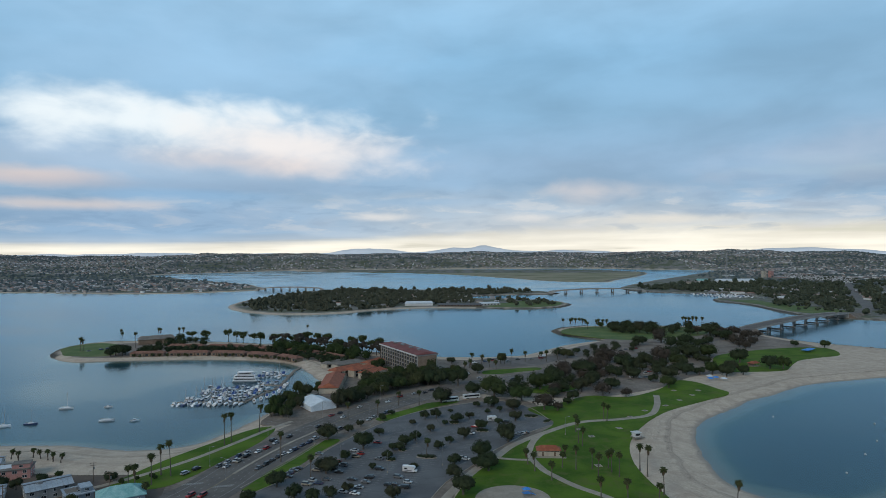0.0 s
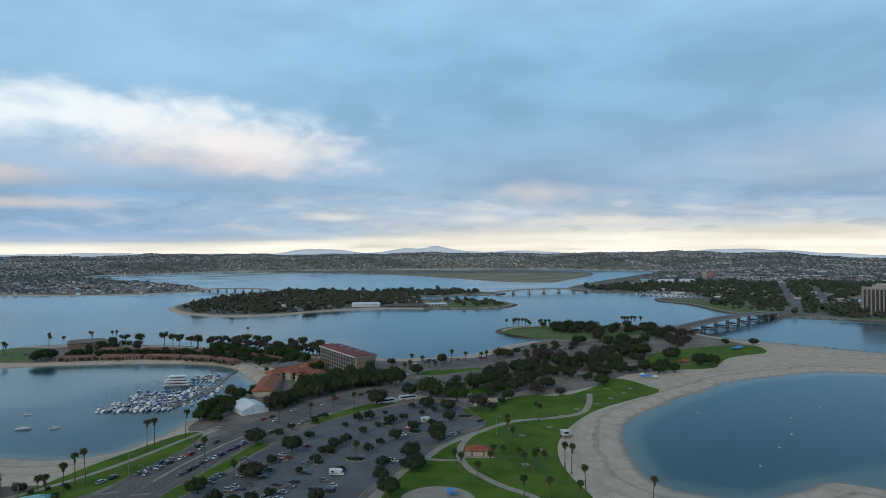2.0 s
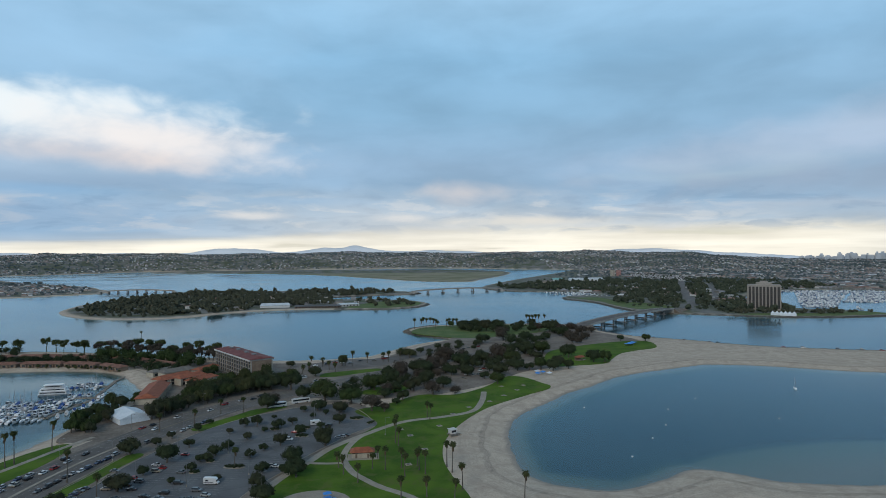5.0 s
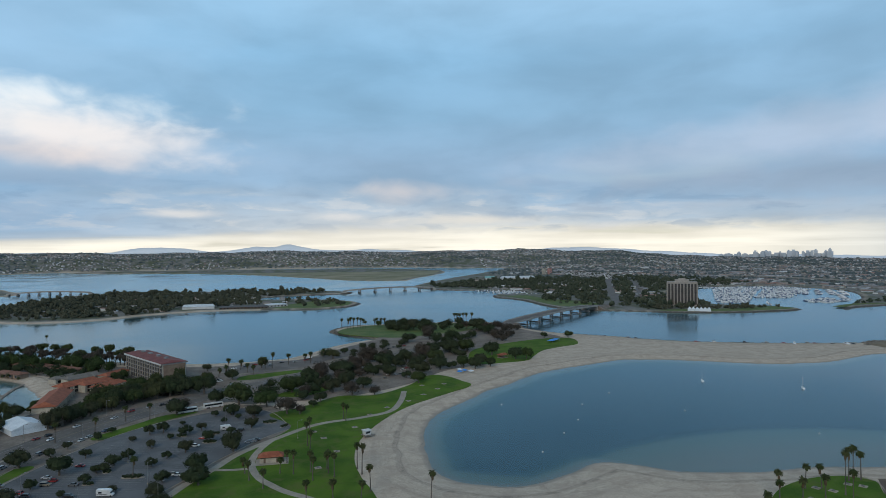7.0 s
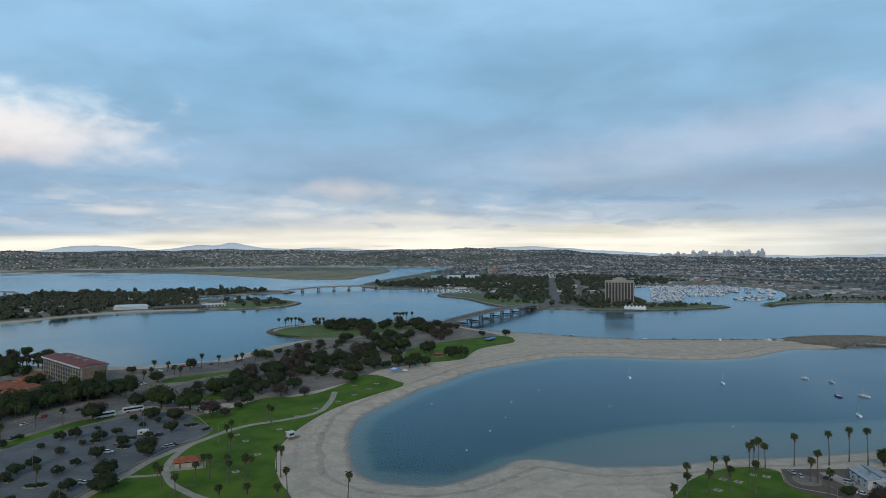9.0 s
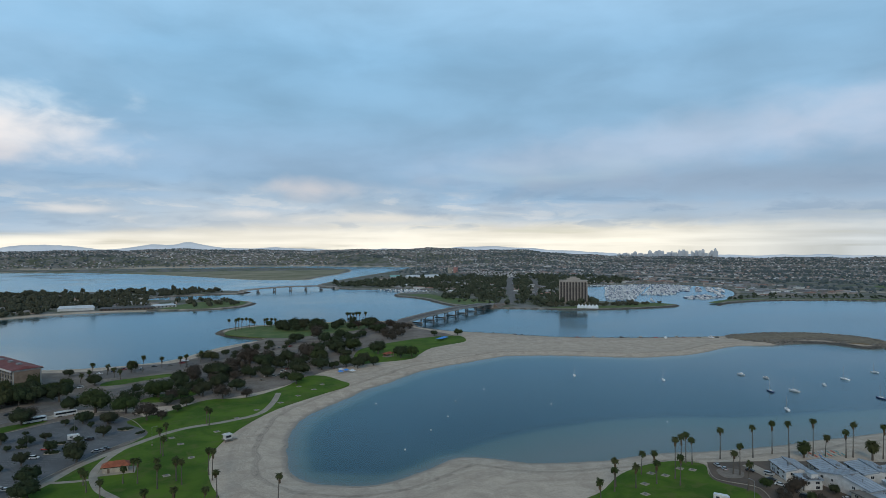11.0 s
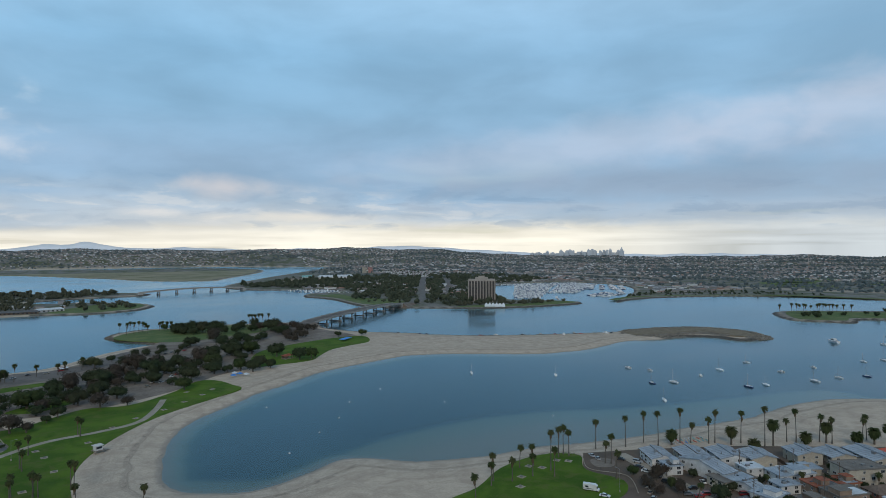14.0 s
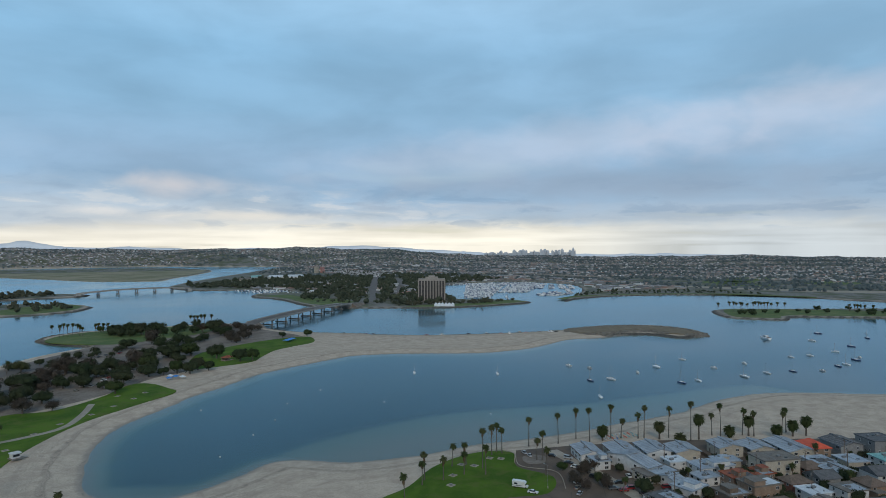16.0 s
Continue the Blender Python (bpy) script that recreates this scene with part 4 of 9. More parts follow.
CROWNS = {"dark": [crown_mesh("crown", 1350, 0.072, 14, LEAF_DARK, 0.62, 0.8) for _ in range(4)],
          "green": [crown_mesh("crown", 1350, 0.072, 13, LEAF_GREEN, 0.8, 0.78) for _ in range(3)],
          "dry": [crown_mesh("crown", 1150, 0.066, 16, LEAF_DRY, 0.8, 0.5) for _ in range(3)],
          "small": [crown_mesh("crown", 650, 0.095, 8, LEAF_DARK, 0.62, 0.8) for _ in range(3)]}
TRUNKS = [trunk_mesh("trunk", k) for k in (3, 4, 5)]
TREE_WORDS = {"dark": ("broad dark green evergreen tree with a dense crown", "tree"), "green": ("leafy green tree with a rounded uneven crown", "tree"),
              "dry": ("brownish thin-leaved tree with an airy crown", "tree"), "small": ("small dark green clipped tree in a parking island", "tree")}


def tree(kind, x, y, r, z=2.3, tall=1.0, group=""):
    words, cat = TREE_WORDS[kind]
    ob = thing("tree", words, cat, (x, y, z), rng.uniform(0, 360), group)
    ob.scale = (r * rng.uniform(0.92, 1.1), r * rng.uniform(0.92, 1.1), r * tall * rng.uniform(0.85, 1.12))
    part("trunk", rng.choice(TRUNKS), None, ob)
    part("crown", rng.choice(CROWNS[kind]), None, ob)
    return ob


for x, y, r in LOT_TREES:
    tree("small" if r < 3.6 else "dark", x, y, max(r, 1.8) * 1.35, 2.34, 1.0, "car park trees")
for x, y, r in PARK_TREES:
    tree(rng.choice(("dark", "dark", "dark", "green")), x, y, r * 1.25, 2.3, 0.9 if r > 8 else 1.05, "park trees")
for x, y, r in DRY_TREES:
    tree("dry", x, y, r * 1.15, 2.3, 0.95, "park trees")


def grove(outline, count, kinds, low, high, tall=1.0, gap=0.75, group="grove trees"):
    """Trees at random in a plan outline, not closer to each other than their spread."""
    p = np.array(outline, float)
    lo, hi = p.min(0), p.max(0)
    put = []
    for _ in range(count * 30):
        x, y, r = rng.uniform(lo[0], hi[0]), rng.uniform(lo[1], hi[1]), rng.uniform(low, high)
        if not inside(p, np.array([x]), np.array([y]))[0] or any((x - a) ** 2 + (y - b) ** 2 < ((r + c) * gap) ** 2 for a, b, c in put):
            continue
        put.append((x, y, r))
        tree(rng.choice(kinds), x, y, r, 2.3, tall * rng.uniform(0.85, 1.15), group)
        if len(put) >= count:
            break


grove([(-64, 452), (-46, 458), (-10, 494), (6, 520), (-14, 535), (-40, 525), (-62, 492)], 52, ("dark", "green", "green"), 4.0, 7.5, 1.3, 0.58, "trees along the avenue")
grove([(-72, 418), (-66, 425), (-52, 452), (-66, 462), (-72, 440)], 14, ("dark",), 4.5, 6.5, 1.25, 0.55, "trees along the avenue")
grove([(-112, 398), (-98, 392), (-96, 425), (-98, 462), (-106, 462), (-112, 440)], 26, ("green", "dark"), 2.6, 4.8, 1.45, 0.5, "trees by the marina")
grove([(-100, 466), (-94, 466), (-90, 500), (-96, 500)], 5, ("green",), 2.4, 3.6, 1.3, 0.7, "trees by the marina")
grove([(-345, 640), (-328, 636), (-322, 655), (-340, 668)], 5, ("dark",), 6, 9, 1.0, 0.5, "trees on the marina point")
grove([(-66, 515), (-40, 530), (-30, 545), (-60, 580), (-76, 560)], 14, ("green", "dark"), 3.5, 5.5, 1.0, 0.7, "trees by the hotel")
grove([(-14, 520), (-2, 530), (16, 535), (8, 550), (-8, 545)], 6, ("dark", "green"), 4, 6, 1.0, 0.6, "trees by the hotel")
grove([(300, 158), (316, 184), (322, 178), (314, 150)], 7, ("dry", "green"), 2.5, 4, 1.3, 0.9, "trees by the beach houses")
grove([(-225, 255), (-170, 258), (-150, 262), (-160, 240), (-225, 235)], 8, ("dark", "green"), 2.5, 4.5, 1.1, 0.9, "trees by the beach houses")


def frond(g, base, a, droop, length, width, mi, segs=4):
    """One bent leaf blade with a folded midrib."""
    pts, p, lift = [], Vector(base), droop
    d = Vector((math.cos(a), math.sin(a), 0))
    side = Vector((-math.sin(a), math.cos(a), 0))
    for i in range(segs + 1):
        w = width * math.sin(math.pi * (0.16 + 0.8 * i / segs))
        pts += [p + side * w, p + Vector((0, 0, w * 0.35)), p - side * w]
        p = p + (d * math.cos(lift) + Vector((0, 0, math.sin(lift)))) * (length / segs)
        lift -= 1.68 / segs
    f = []
    for i in range(segs):
        k = i * 3
        f += [(k, k + 1, k + 4, k + 3), (k + 1, k + 2, k + 5, k + 4)]
    g.add(pts, f, mi)


def fan_crown(name, count=64, length=2.2):
    g = Geo()
    for i in range(count):
        frond(g, (0, 0, rng.uniform(-0.3, 0.3)), i * 2.399 + rng.uniform(-0.2, 0.2), rng.uniform(-0.35, 1.25), length * rng.uniform(0.75, 1.1), 0.42, 0)
    return g.mesh(name, PALM_LEAF)


def skirt(name, count=22, length=2.1):
    g = Geo()
    for i in range(count):
        frond(g, (0, 0, -0.3 - rng.uniform(0, 1.0)), i * 2.399, rng.uniform(-1.1, -0.6), length * rng.uniform(0.6, 1.0), 0.3, 0, 3)
    return g.mesh(name, PALM_DEAD)


def palm_trunk(name, bend):
    g = Geo()
    n, sides = 7, 8
    v = [(bend * (i / n) ** 2 + r * math.cos(6.2832 * j / sides), 0.3 * bend * (i / n) ** 3 + r * math.sin(6.2832 * j / sides), i / n)
         for i, r in enumerate((0.40, 0.29, 0.24, 0.21, 0.19, 0.19, 0.19, 0.24)) for j in range(sides)]
    f = [(i * sides + j, i * sides + (j + 1) % sides, (i + 1) * sides + (j + 1) % sides, (i + 1) * sides + j) for i in range(n) for j in range(sides)]
    g.add(v, f + [tuple(n * sides + j for j in range(sides))])
    return g.mesh(name, PALM_BARK, smooth=True)


FAN = [fan_crown("crown") for _ in range(3)]
SKIRTS = [skirt("frond_skirt") for _ in range(2)]
STEMS = [(b, palm_trunk("trunk", b)) for b in (0.0, 0.5, -0.7)]


def date_crown(name):
    g = Geo()
    for i in range(230):
        frond(g, (0, 0, rng.uniform(-0.5, 0.6)), i * 2.399, rng.uniform(-0.9, 1.5), 4.1 * rng.uniform(0.85, 1.05), 0.5, 0, 5)
    return g.mesh(name, PALM_LEAF)


DATE = date_crown("crown")
THICK = Geo().tube([(0, 0, 0), (0, 0, 0.5), (0, 0, 0.85), (0, 0, 1.0)], [0.55, 0.42, 0.45, 0.75], 10).mesh("trunk", PALM_BARK, smooth=True)


def palm(x, y, h, z=2.34, group="fan palms", size=1.0):
    ob = thing("fan_palm", "tall slender fan palm with a shaggy brown skirt" if h > 11 else "fan palm with a grey trunk and small green crown", "palm tree", (x, y, z), rng.uniform(0, 360), group)
    h = max(h - 1.2, 4)
    bend, me = rng.choice(STEMS)
    t = part("trunk", me, None, ob)
    t.scale = (1, 1, h)
    c = part("crown", rng.choice(FAN), None, ob)
    c.location = (bend, 0.3 * bend, h)
    c.scale = (size,) * 3
    s = part("frond_skirt", rng.choice(SKIRTS), None, ob, "hanging brown dead fronds")
    s.location = c.location
    s.scale = (size * 0.9, size * 0.9, size * rng.uniform(0.7, 1.6))


def date_palm(x, y, h):
    ob = thing("date_palm", "stout date palm with a full round crown", "palm tree", (x, y, 2.3), rng.uniform(0, 360), "date palms")
    h = max(h - 3.2, 3.5)
    part("trunk", THICK, None, ob).scale = (1, 1, h)
    part("crown", DATE, None, ob).location = (0, 0, h)


for rows, group, size in ((WEST_PALMS, "palms along the bay beach", 1.05), (PARK_PALMS, "palms on the park lawn", 1.0), (BEACH_PALMS, "palms along the cove beach", 1.05),
                          (NORTH_PALMS, "palms on the north beach", 1.25), (SPIT_PALMS, "palms on the spit", 1.4), (ISLET_PALMS, "palms on the islet", 1.5)):
    for x, y, h in rows:
        palm(x, y, h, 2.2, group, size)
for x, y, h in DATE_PALMS:
    date_palm(x, y, h)


for i, j, r, kind, tall in ((2.5, 29, 3.2, 'dry', 1.9), (20, 53, 4.6, 'dark', 1.1), (46, 37, 2.4, 'green', 1.2), (70, 44, 2.8, 'dark', 1.1), (98, 62, 3.4, 'dark', 1.1), (112, 58, 3.2, 'green', 1.1), (78, 60, 3.0, 'dark', 1.2), (57, 74, 3.6, 'dark', 1.1), (72, 73, 3.2, 'green', 1.2),
                           (126, 46, 3.0, 'dark', 1.1), (140, 46, 2.6, 'green', 1.2), (96, 20, 1.8, 'green', 1.1), (75, 16, 1.8, 'dark', 1.2), (35, 66, 3.4, 'dark', 1.1), (14, 72, 3.6, 'dry', 1.4), (160, 48, 2.8, 'dark', 1.2), (90, 78, 3.6, 'dark', 1.1), (112, 78, 3.2, 'green', 1.1), (20, 28, 2.6, 'dark', 1.3), (54, 20, 1.9, 'dark', 1.3), (68, 30, 2.2, 'dark', 1.2), (86, 48, 2.6, 'dark', 1.2), (97, 50, 2.4, 'dark', 1.1), (108, 33, 2.2, 'dark', 1.2), (123, 40, 2.8, 'dark', 1.1), (44, 62, 2.6, 'dark', 1.2), (76, 69, 2.8, 'dark', 1.1), (62, 74, 3.0, 'dry', 1.2), (30, 44, 2.4, 'dark', 1.3), (9, 24, 2.6, 'dry', 1.6), (8, 40, 3.0, 'dry', 1.5), (150, 68, 3.2, 'dark', 1.1), (126, 82, 3.6, 'dark', 1.1)):
    tree(kind, 330 + 0.88 * i - 0.475 * j, 195 - 0.475 * i - 0.88 * j, r, 2.28, tall, 'garden trees')
for i, j, h in ((12, 50, 7), (45, 43, 7), (61, 43, 8), (93, 48, 8), (84, 30, 6), (122, 26, 9), (110, 62, 9), (140, 64, 9)):
    palm(330 + 0.88 * i - 0.475 * j, 195 - 0.475 * i - 0.88 * j, h, 2.28, 'garden palms', 0.9)


for x, y, h in ((-221, 324, 5.4), (-216, 322, 5.0), (-211, 326, 5.6), (-206, 324, 5.2), (-201, 322, 5.6), (-197, 320, 5.0), (-192, 318, 5.2)):
    palm(x, y, h, 2.2, 'young palms behind the bay beach', 0.8)
for x, y, r, tall in ((-181, 288, 3.4, 1.1), (-176, 284, 3.0, 1.2), (-198, 284, 4.0, 1.0), (-206, 280, 4.2, 1.1), (-190, 282, 3.4, 1.1), (-212, 288, 3.2, 1.2)):
    tree('dark', x, y, r, 2.28, tall, 'garden trees by the bay')

# ---- hedged islands and shrubs ----
def hedge(x, y, lx, ly, turn, h=1.0):
    ob = thing("planting_island", "kerbed island with a low clipped dark hedge", "hedge", (x, y, 2.33), turn, "planting islands")
    n = 16
    ring_ = [(lx * math.cos(6.2832 * i / n), ly * math.sin(6.2832 * i / n)) for i in range(n)]
    part("island_kerb", Geo().prism(ring_, -0.1, 0.16), CONCRETE, ob)
    g = Geo()
    for i in range(int(lx * 3)):
        a, d = rng.uniform(0, 6.283), math.sqrt(rng.random()) * 0.8
        ball(g, (lx * d * math.cos(a), ly * d * math.sin(a), h * 0.5), h * rng.uniform(0.55, 0.8), 6, 4, 0.9)
    for i in range(int(lx * 60)):
        a, d = rng.uniform(0, 6.283), math.sqrt(rng.random()) * 0.95
        p = Vector((lx * d * math.cos(a), ly * d * math.sin(a), h * rng.uniform(0.6, 1.25)))
        t = Vector((rng.gauss(0, 1), rng.gauss(0, 1), rng.gauss(0, 0.5))).normalized() * 0.28
        w = t.cross(Vector((rng.gauss(0, 1), rng.gauss(0, 1), 1))).normalized() * 0.25
        g.add([p - t, p - w, p + t, p + w], [(0, 1, 2), (0, 2, 3)])
    part("shrub", g, LEAF_DARK, ob)


for x, y, lx, ly, t in ((-8, 322, 5.5, 2.2, -10), (23, 368, 4, 2, -10), (56, 399, 4.5, 2.4, -12), (7, 385, 3, 1.4, -12), (-21, 333, 2.2, 1.3, 0), (64, 387, 3.5, 0.8, 40), (-26, 318, 2.5, 1.4, 0), (25, 384, 2.6, 1.3, 0)):
    hedge(x, y, lx, ly, t)
for x, y, r in ((-136, 296, 1.6), (-133, 293, 1.4), (-141, 292, 1.5), (-146, 288, 1.8), (-152, 290, 3.6), (-185, 292, 2.5), (-180, 297, 2.2), (345, 160, 2.2), (352, 140, 3.0), (372, 120, 4.2), (378, 114, 3.6), (366, 104, 3),
                (395, 110, 2.4), (410, 100, 2.6), (335, 150, 2.4), (420, 95, 3), (430, 92, 2.6), (356, 98, 3.5), (340, 120, 3.2), (330, 128, 2.4), (392, 142, 1.8), (440, 116, 2.2), (447, 108, 2.6), (455, 118, 3), (402, 92, 4.5), (396, 98, 4), (425, 82, 4), (360, 112, 3.4), (444, 100, 3.6), (384, 80, 4.2), (346, 98, 3.2), (372, 92, 3)):
    tree("green" if r < 2.3 else "dark", x, y, r, 2.28, 1.1, "shrubs by the beach houses")

# ---- distance: woods, suburbs, skyline ----
far = np.random.RandomState(11)


def scattered(name, shapes, x, y, z, scale, label, category, mats, sink=0.0, turn=None):
    """Many small copies of a few shapes joined into one mesh; scale is n x 3."""
    vs, fs, ms, base = [], [], [], 0
    pick = far.randint(0, len(shapes), len(x))
    turn = far.uniform(0, 6.283, len(x)) if turn is None else turn
    for k, g in enumerate(shapes):
        w = np.where(pick == k)[0]
        v = np.array(g.v)
        p = v[None] * scale[w][:, None, :]
        c, s = np.cos(turn[w])[:, None], np.sin(turn[w])[:, None]
        q = np.stack([p[..., 0] * c - p[..., 1] * s + x[w][:, None], p[..., 0] * s + p[..., 1] * c + y[w][:, None], p[..., 2] + z[w][:, None] - sink], -1)
        vs.append(q.reshape(-1, 3))
        for j in range(len(w)):
            fs += [tuple(i + base for i in f) for f in g.f]
            ms += g.m
            base += len(v)
    me = bpy.data.meshes.new(name)
    me.from_pydata(np.concatenate(vs).tolist(), [], fs)
    for m in mats:
        me.materials.append(m)
    if len(mats) > 1:
        me.polygons.foreach_set("material_index", ms)
    return tagged(new(name, me), label, category, "", "stuff")


def far_clump():
    """A small far tree: one uneven rounded crown."""
    g = Geo()
    ball(g, (0, 0, 0.6), 0.85, 6, 3, 0.8, 0, 0.32)
    return g


def wood_clump():
    """A broad tree of the woods: many rounded lobes, wider than tall, thick with leaves."""
    g = Geo()
    lobes = []
    for i in range(6):
        a, d = i * 2.4 + rng.uniform(-0.4, 0.4), math.sqrt(rng.random()) * 0.68
        lobes.append((Vector((d * math.cos(a), d * math.sin(a), rng.uniform(0.45, 1.0) * (1.15 - 0.5 * d))), rng.uniform(0.26, 0.42)))
        ball(g, lobes[-1][0], lobes[-1][1], 5, 3, 0.85, 0, 0.22)
    for i in range(54):
        c, r = lobes[i % 6]
        u = Vector((rng.gauss(0, 1), rng.gauss(0, 1), rng.gauss(0.4, 0.8))).normalized()
        p = c + u * r * rng.uniform(0.85, 1.2)
        t = u.cross(Vector((rng.gauss(0, 1), rng.gauss(0, 1), rng.gauss(0, 1)))).normalized() * 0.1
        g.add([p - t, p + u.cross(t), p + t], [(0, 1, 2)])
    return g


CLUMPS = [far_clump() for _ in range(6)]
WOOD_CLUMPS = [wood_clump() for _ in range(6)]


def on_land(x, y):
    z, shore, inland, rocky = ground_height(x, y)
    return z + np.clip(shore / 220, 0, 1) * far_rise(x, y), shore


def sown(outline, count, edge=8.0, patchy=0.0):
    """Random places inside an outline and well on land."""
    p = np.array(outline, float)
    lo, hi = p.min(0), p.max(0)
    x, y = far.uniform(lo[0], hi[0], count * 5), far.uniform(lo[1], hi[1], count * 5)
    k = inside(p, x, y)
    x, y = x[k], y[k]
    z, shore = on_land(x, y)
    k = (shore > edge) & (np.hypot(x - 50, y) < 4800) & ~inside(np.array(FAR_LOT, float), x, y) & ~inside(np.array(ISLE_FRONT, float), x, y)
    for line, w in ((POINT_ROADS[0], 14), (POINT_ROADS[1], 11)):
        for a, b in zip(line, line[1:]):
            dx, dy = b[0] - a[0], b[1] - a[1]
            t = np.clip(((x - a[0]) * dx + (y - a[1]) * dy) / (dx * dx + dy * dy), 0, 1)
            k &= np.hypot(x - a[0] - t * dx, y - a[1] - t * dy) > w
    if patchy:            # districts and gaps between them
        f = np.sin(x / 190 + 2 * np.sin(y / 330)) + np.sin(y / 150 + 1.5 * np.sin(x / 240)) + 0.6 * np.sin((x + y) / 70)
        r, turn = np.hypot(x - 50, y), np.arctan2(x - 50, y)
        f = 0.6 * f + 1.3 * np.sin(r / 62 + 2.2 * np.sin(turn * 9) + 1.1 * np.sin(turn * 31))
        k &= patchy * f + far.uniform(-0.9, 0.9, len(x)) > -0.1
    return x[k][:count], y[k][:count], z[k][:count]


def woods(name, outline, count, low, high, label, m, edge=8.0, tall=1.0):
    x, y, z = sown(outline, count, edge, -0.4 if name.startswith('suburb') else 0.22)
    r = far.uniform(low, high, len(x))
    far_off = name.startswith("suburb")
    h = r * tall * far.uniform(0.8, 1.4, len(x))
    if not far_off:           # a few old trees stand over the rest
        big = far.uniform(0, 1, len(x)) < 0.06
        r, h = np.where(big, r * 1.35, r), np.where(big, h * 1.4, h)
    return scattered(name, CLUMPS if far_off else WOOD_CLUMPS, x, y, z, np.stack([r, r, h], 1), label, "woods", [m], 0.5)


# bluer and paler than real leaves: distance haze put into the base colour
HAZED_LEAF = leaf_material("hazed_far_foliage", (0.062, 0.090, 0.100), (0.112, 0.145, 0.155), (0.115, 0.132, 0.13))
MID_LEAF = leaf_material("mid_foliage", (0.026, 0.040, 0.029), (0.080, 0.095, 0.062), (0.08, 0.074, 0.052))
woods("isle_woods", [(-330, 1125), (-245, 1095), (-150, 1130), (-40, 1200), (60, 1205), (60, 1420), (180, 1560), (250, 1590), (150, 1670), (-280, 1710), (-390, 1500), (-400, 1230)],
      1250, 4, 9.5, "dense dark evergreen woods over the whole isle", MID_LEAF, 11, 0.95)
woods("isle_park_trees", [(90, 1190), (215, 1205), (230, 1280), (190, 1370), (110, 1350)], 40, 4, 8, "scattered dark trees on the isle's green point", MID_LEAF, 9)
woods("point_woods", [(520, 1720), (560, 1620), (690, 1520), (700, 1290), (620, 1190), (610, 1090), (690, 950), (800, 900), (880, 990), (900, 1150), (1000, 1320), (1180, 1430),
                      (1420, 1450), (1500, 1800), (1300, 2100), (800, 2000)], 1900, 4, 9.5, "dark woods and gardens behind the tower hotel", MID_LEAF, 14, 1.0)
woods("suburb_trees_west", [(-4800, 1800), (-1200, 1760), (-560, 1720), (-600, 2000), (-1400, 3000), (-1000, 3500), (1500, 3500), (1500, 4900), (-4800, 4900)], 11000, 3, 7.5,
      "dark haze-tinted garden trees all over the far suburbs", HAZED_LEAF, 10, 0.8)
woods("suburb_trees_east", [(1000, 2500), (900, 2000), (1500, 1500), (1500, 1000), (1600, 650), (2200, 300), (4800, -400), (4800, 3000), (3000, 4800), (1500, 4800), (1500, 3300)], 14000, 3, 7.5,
      "dark haze-tinted garden trees all over the far plain", HAZED_LEAF, 10, 0.8)
woods("east_shore_trees", [(1040, 862), (1100, 885), (1225, 862), (1340, 805), (1420, 740), (1470, 650), (1520, 680), (1440, 830), (1300, 960), (1200, 940)], 110, 2.5, 5.5, "dark trees along the eastern shore", MID_LEAF, 8, 1.0)
woods("islet_trees", [(1020, 470), (1080, 440), (1180, 360), (1300, 270), (1370, 300), (1200, 460), (1090, 530)], 24, 5, 9, "dark spreading trees on the islet", LEAF_DARK, 9, 0.9)


def tinted(name, stops, rough=0.85):
    """One colour out of a handful for each house."""
    m, n, p = shader(name, rough)
    geo = n.add("ShaderNodeNewGeometry")
    r = n.add("ShaderNodeValToRGB")
    r.color_ramp.interpolation = "CONSTANT"
    e = r.color_ramp.elements
    while len(e) < len(stops):
        e.new(0.5)
    for i, (el, c) in enumerate(zip(e, stops)):
        el.position, el.color = i / len(stops), (*c, 1)
    n.link(geo.outputs["Random Per Island"], r.inputs[0])
    n.link(n.mix(n.mapped(n.noise(place_of(n), 0.4, 3), 0.3, 0.7, 0.0, 0.15), r.outputs[0], (0.12, 0.11, 0.1)), p.inputs["Base Color"])
    return m


FAR_WALL = tinted("far_walls", [(0.50, 0.50, 0.49), (0.36, 0.33, 0.30), (0.24, 0.22, 0.21), (0.64, 0.64, 0.63), (0.30, 0.30, 0.31), (0.42, 0.35, 0.31), (0.18, 0.18, 0.185), (0.27, 0.26, 0.25), (0.34, 0.34, 0.35), (0.22, 0.2, 0.18)])
FAR_ROOF = tinted("far_roofs", [(0.17, 0.16, 0.155), (0.24, 0.24, 0.25), (0.26, 0.145, 0.11), (0.34, 0.35, 0.36), (0.14, 0.145, 0.15), (0.58, 0.59, 0.6), (0.20, 0.17, 0.155), (0.29, 0.19, 0.15), (0.22, 0.22, 0.225), (0.16, 0.15, 0.14)])


def cottage():
    g = Geo()
    g.box(-0.5, -0.5, -0.3, 0.5, 0.5, 0.62, 0)
    g.add([(-0.56, -0.56, 0.62), (0.56, -0.56, 0.62), (0.56, 0.56, 0.62), (-0.56, 0.56, 0.62), (-0.4, 0, 1.0), (0.4, 0, 1.0)], [(0, 1, 5, 4), (1, 2, 5), (2, 3, 4, 5), (3, 0, 4)], 1)
    return g


def flat_block():
    g = Geo()
    g.box(-0.5, -0.5, -0.2, 0.5, 0.5, 0.9, 0)
    g.box(-0.52, -0.52, 0.9, 0.52, 0.52, 1.0, 1)
    return g


COTTAGES = [cottage(), cottage(), flat_block()]


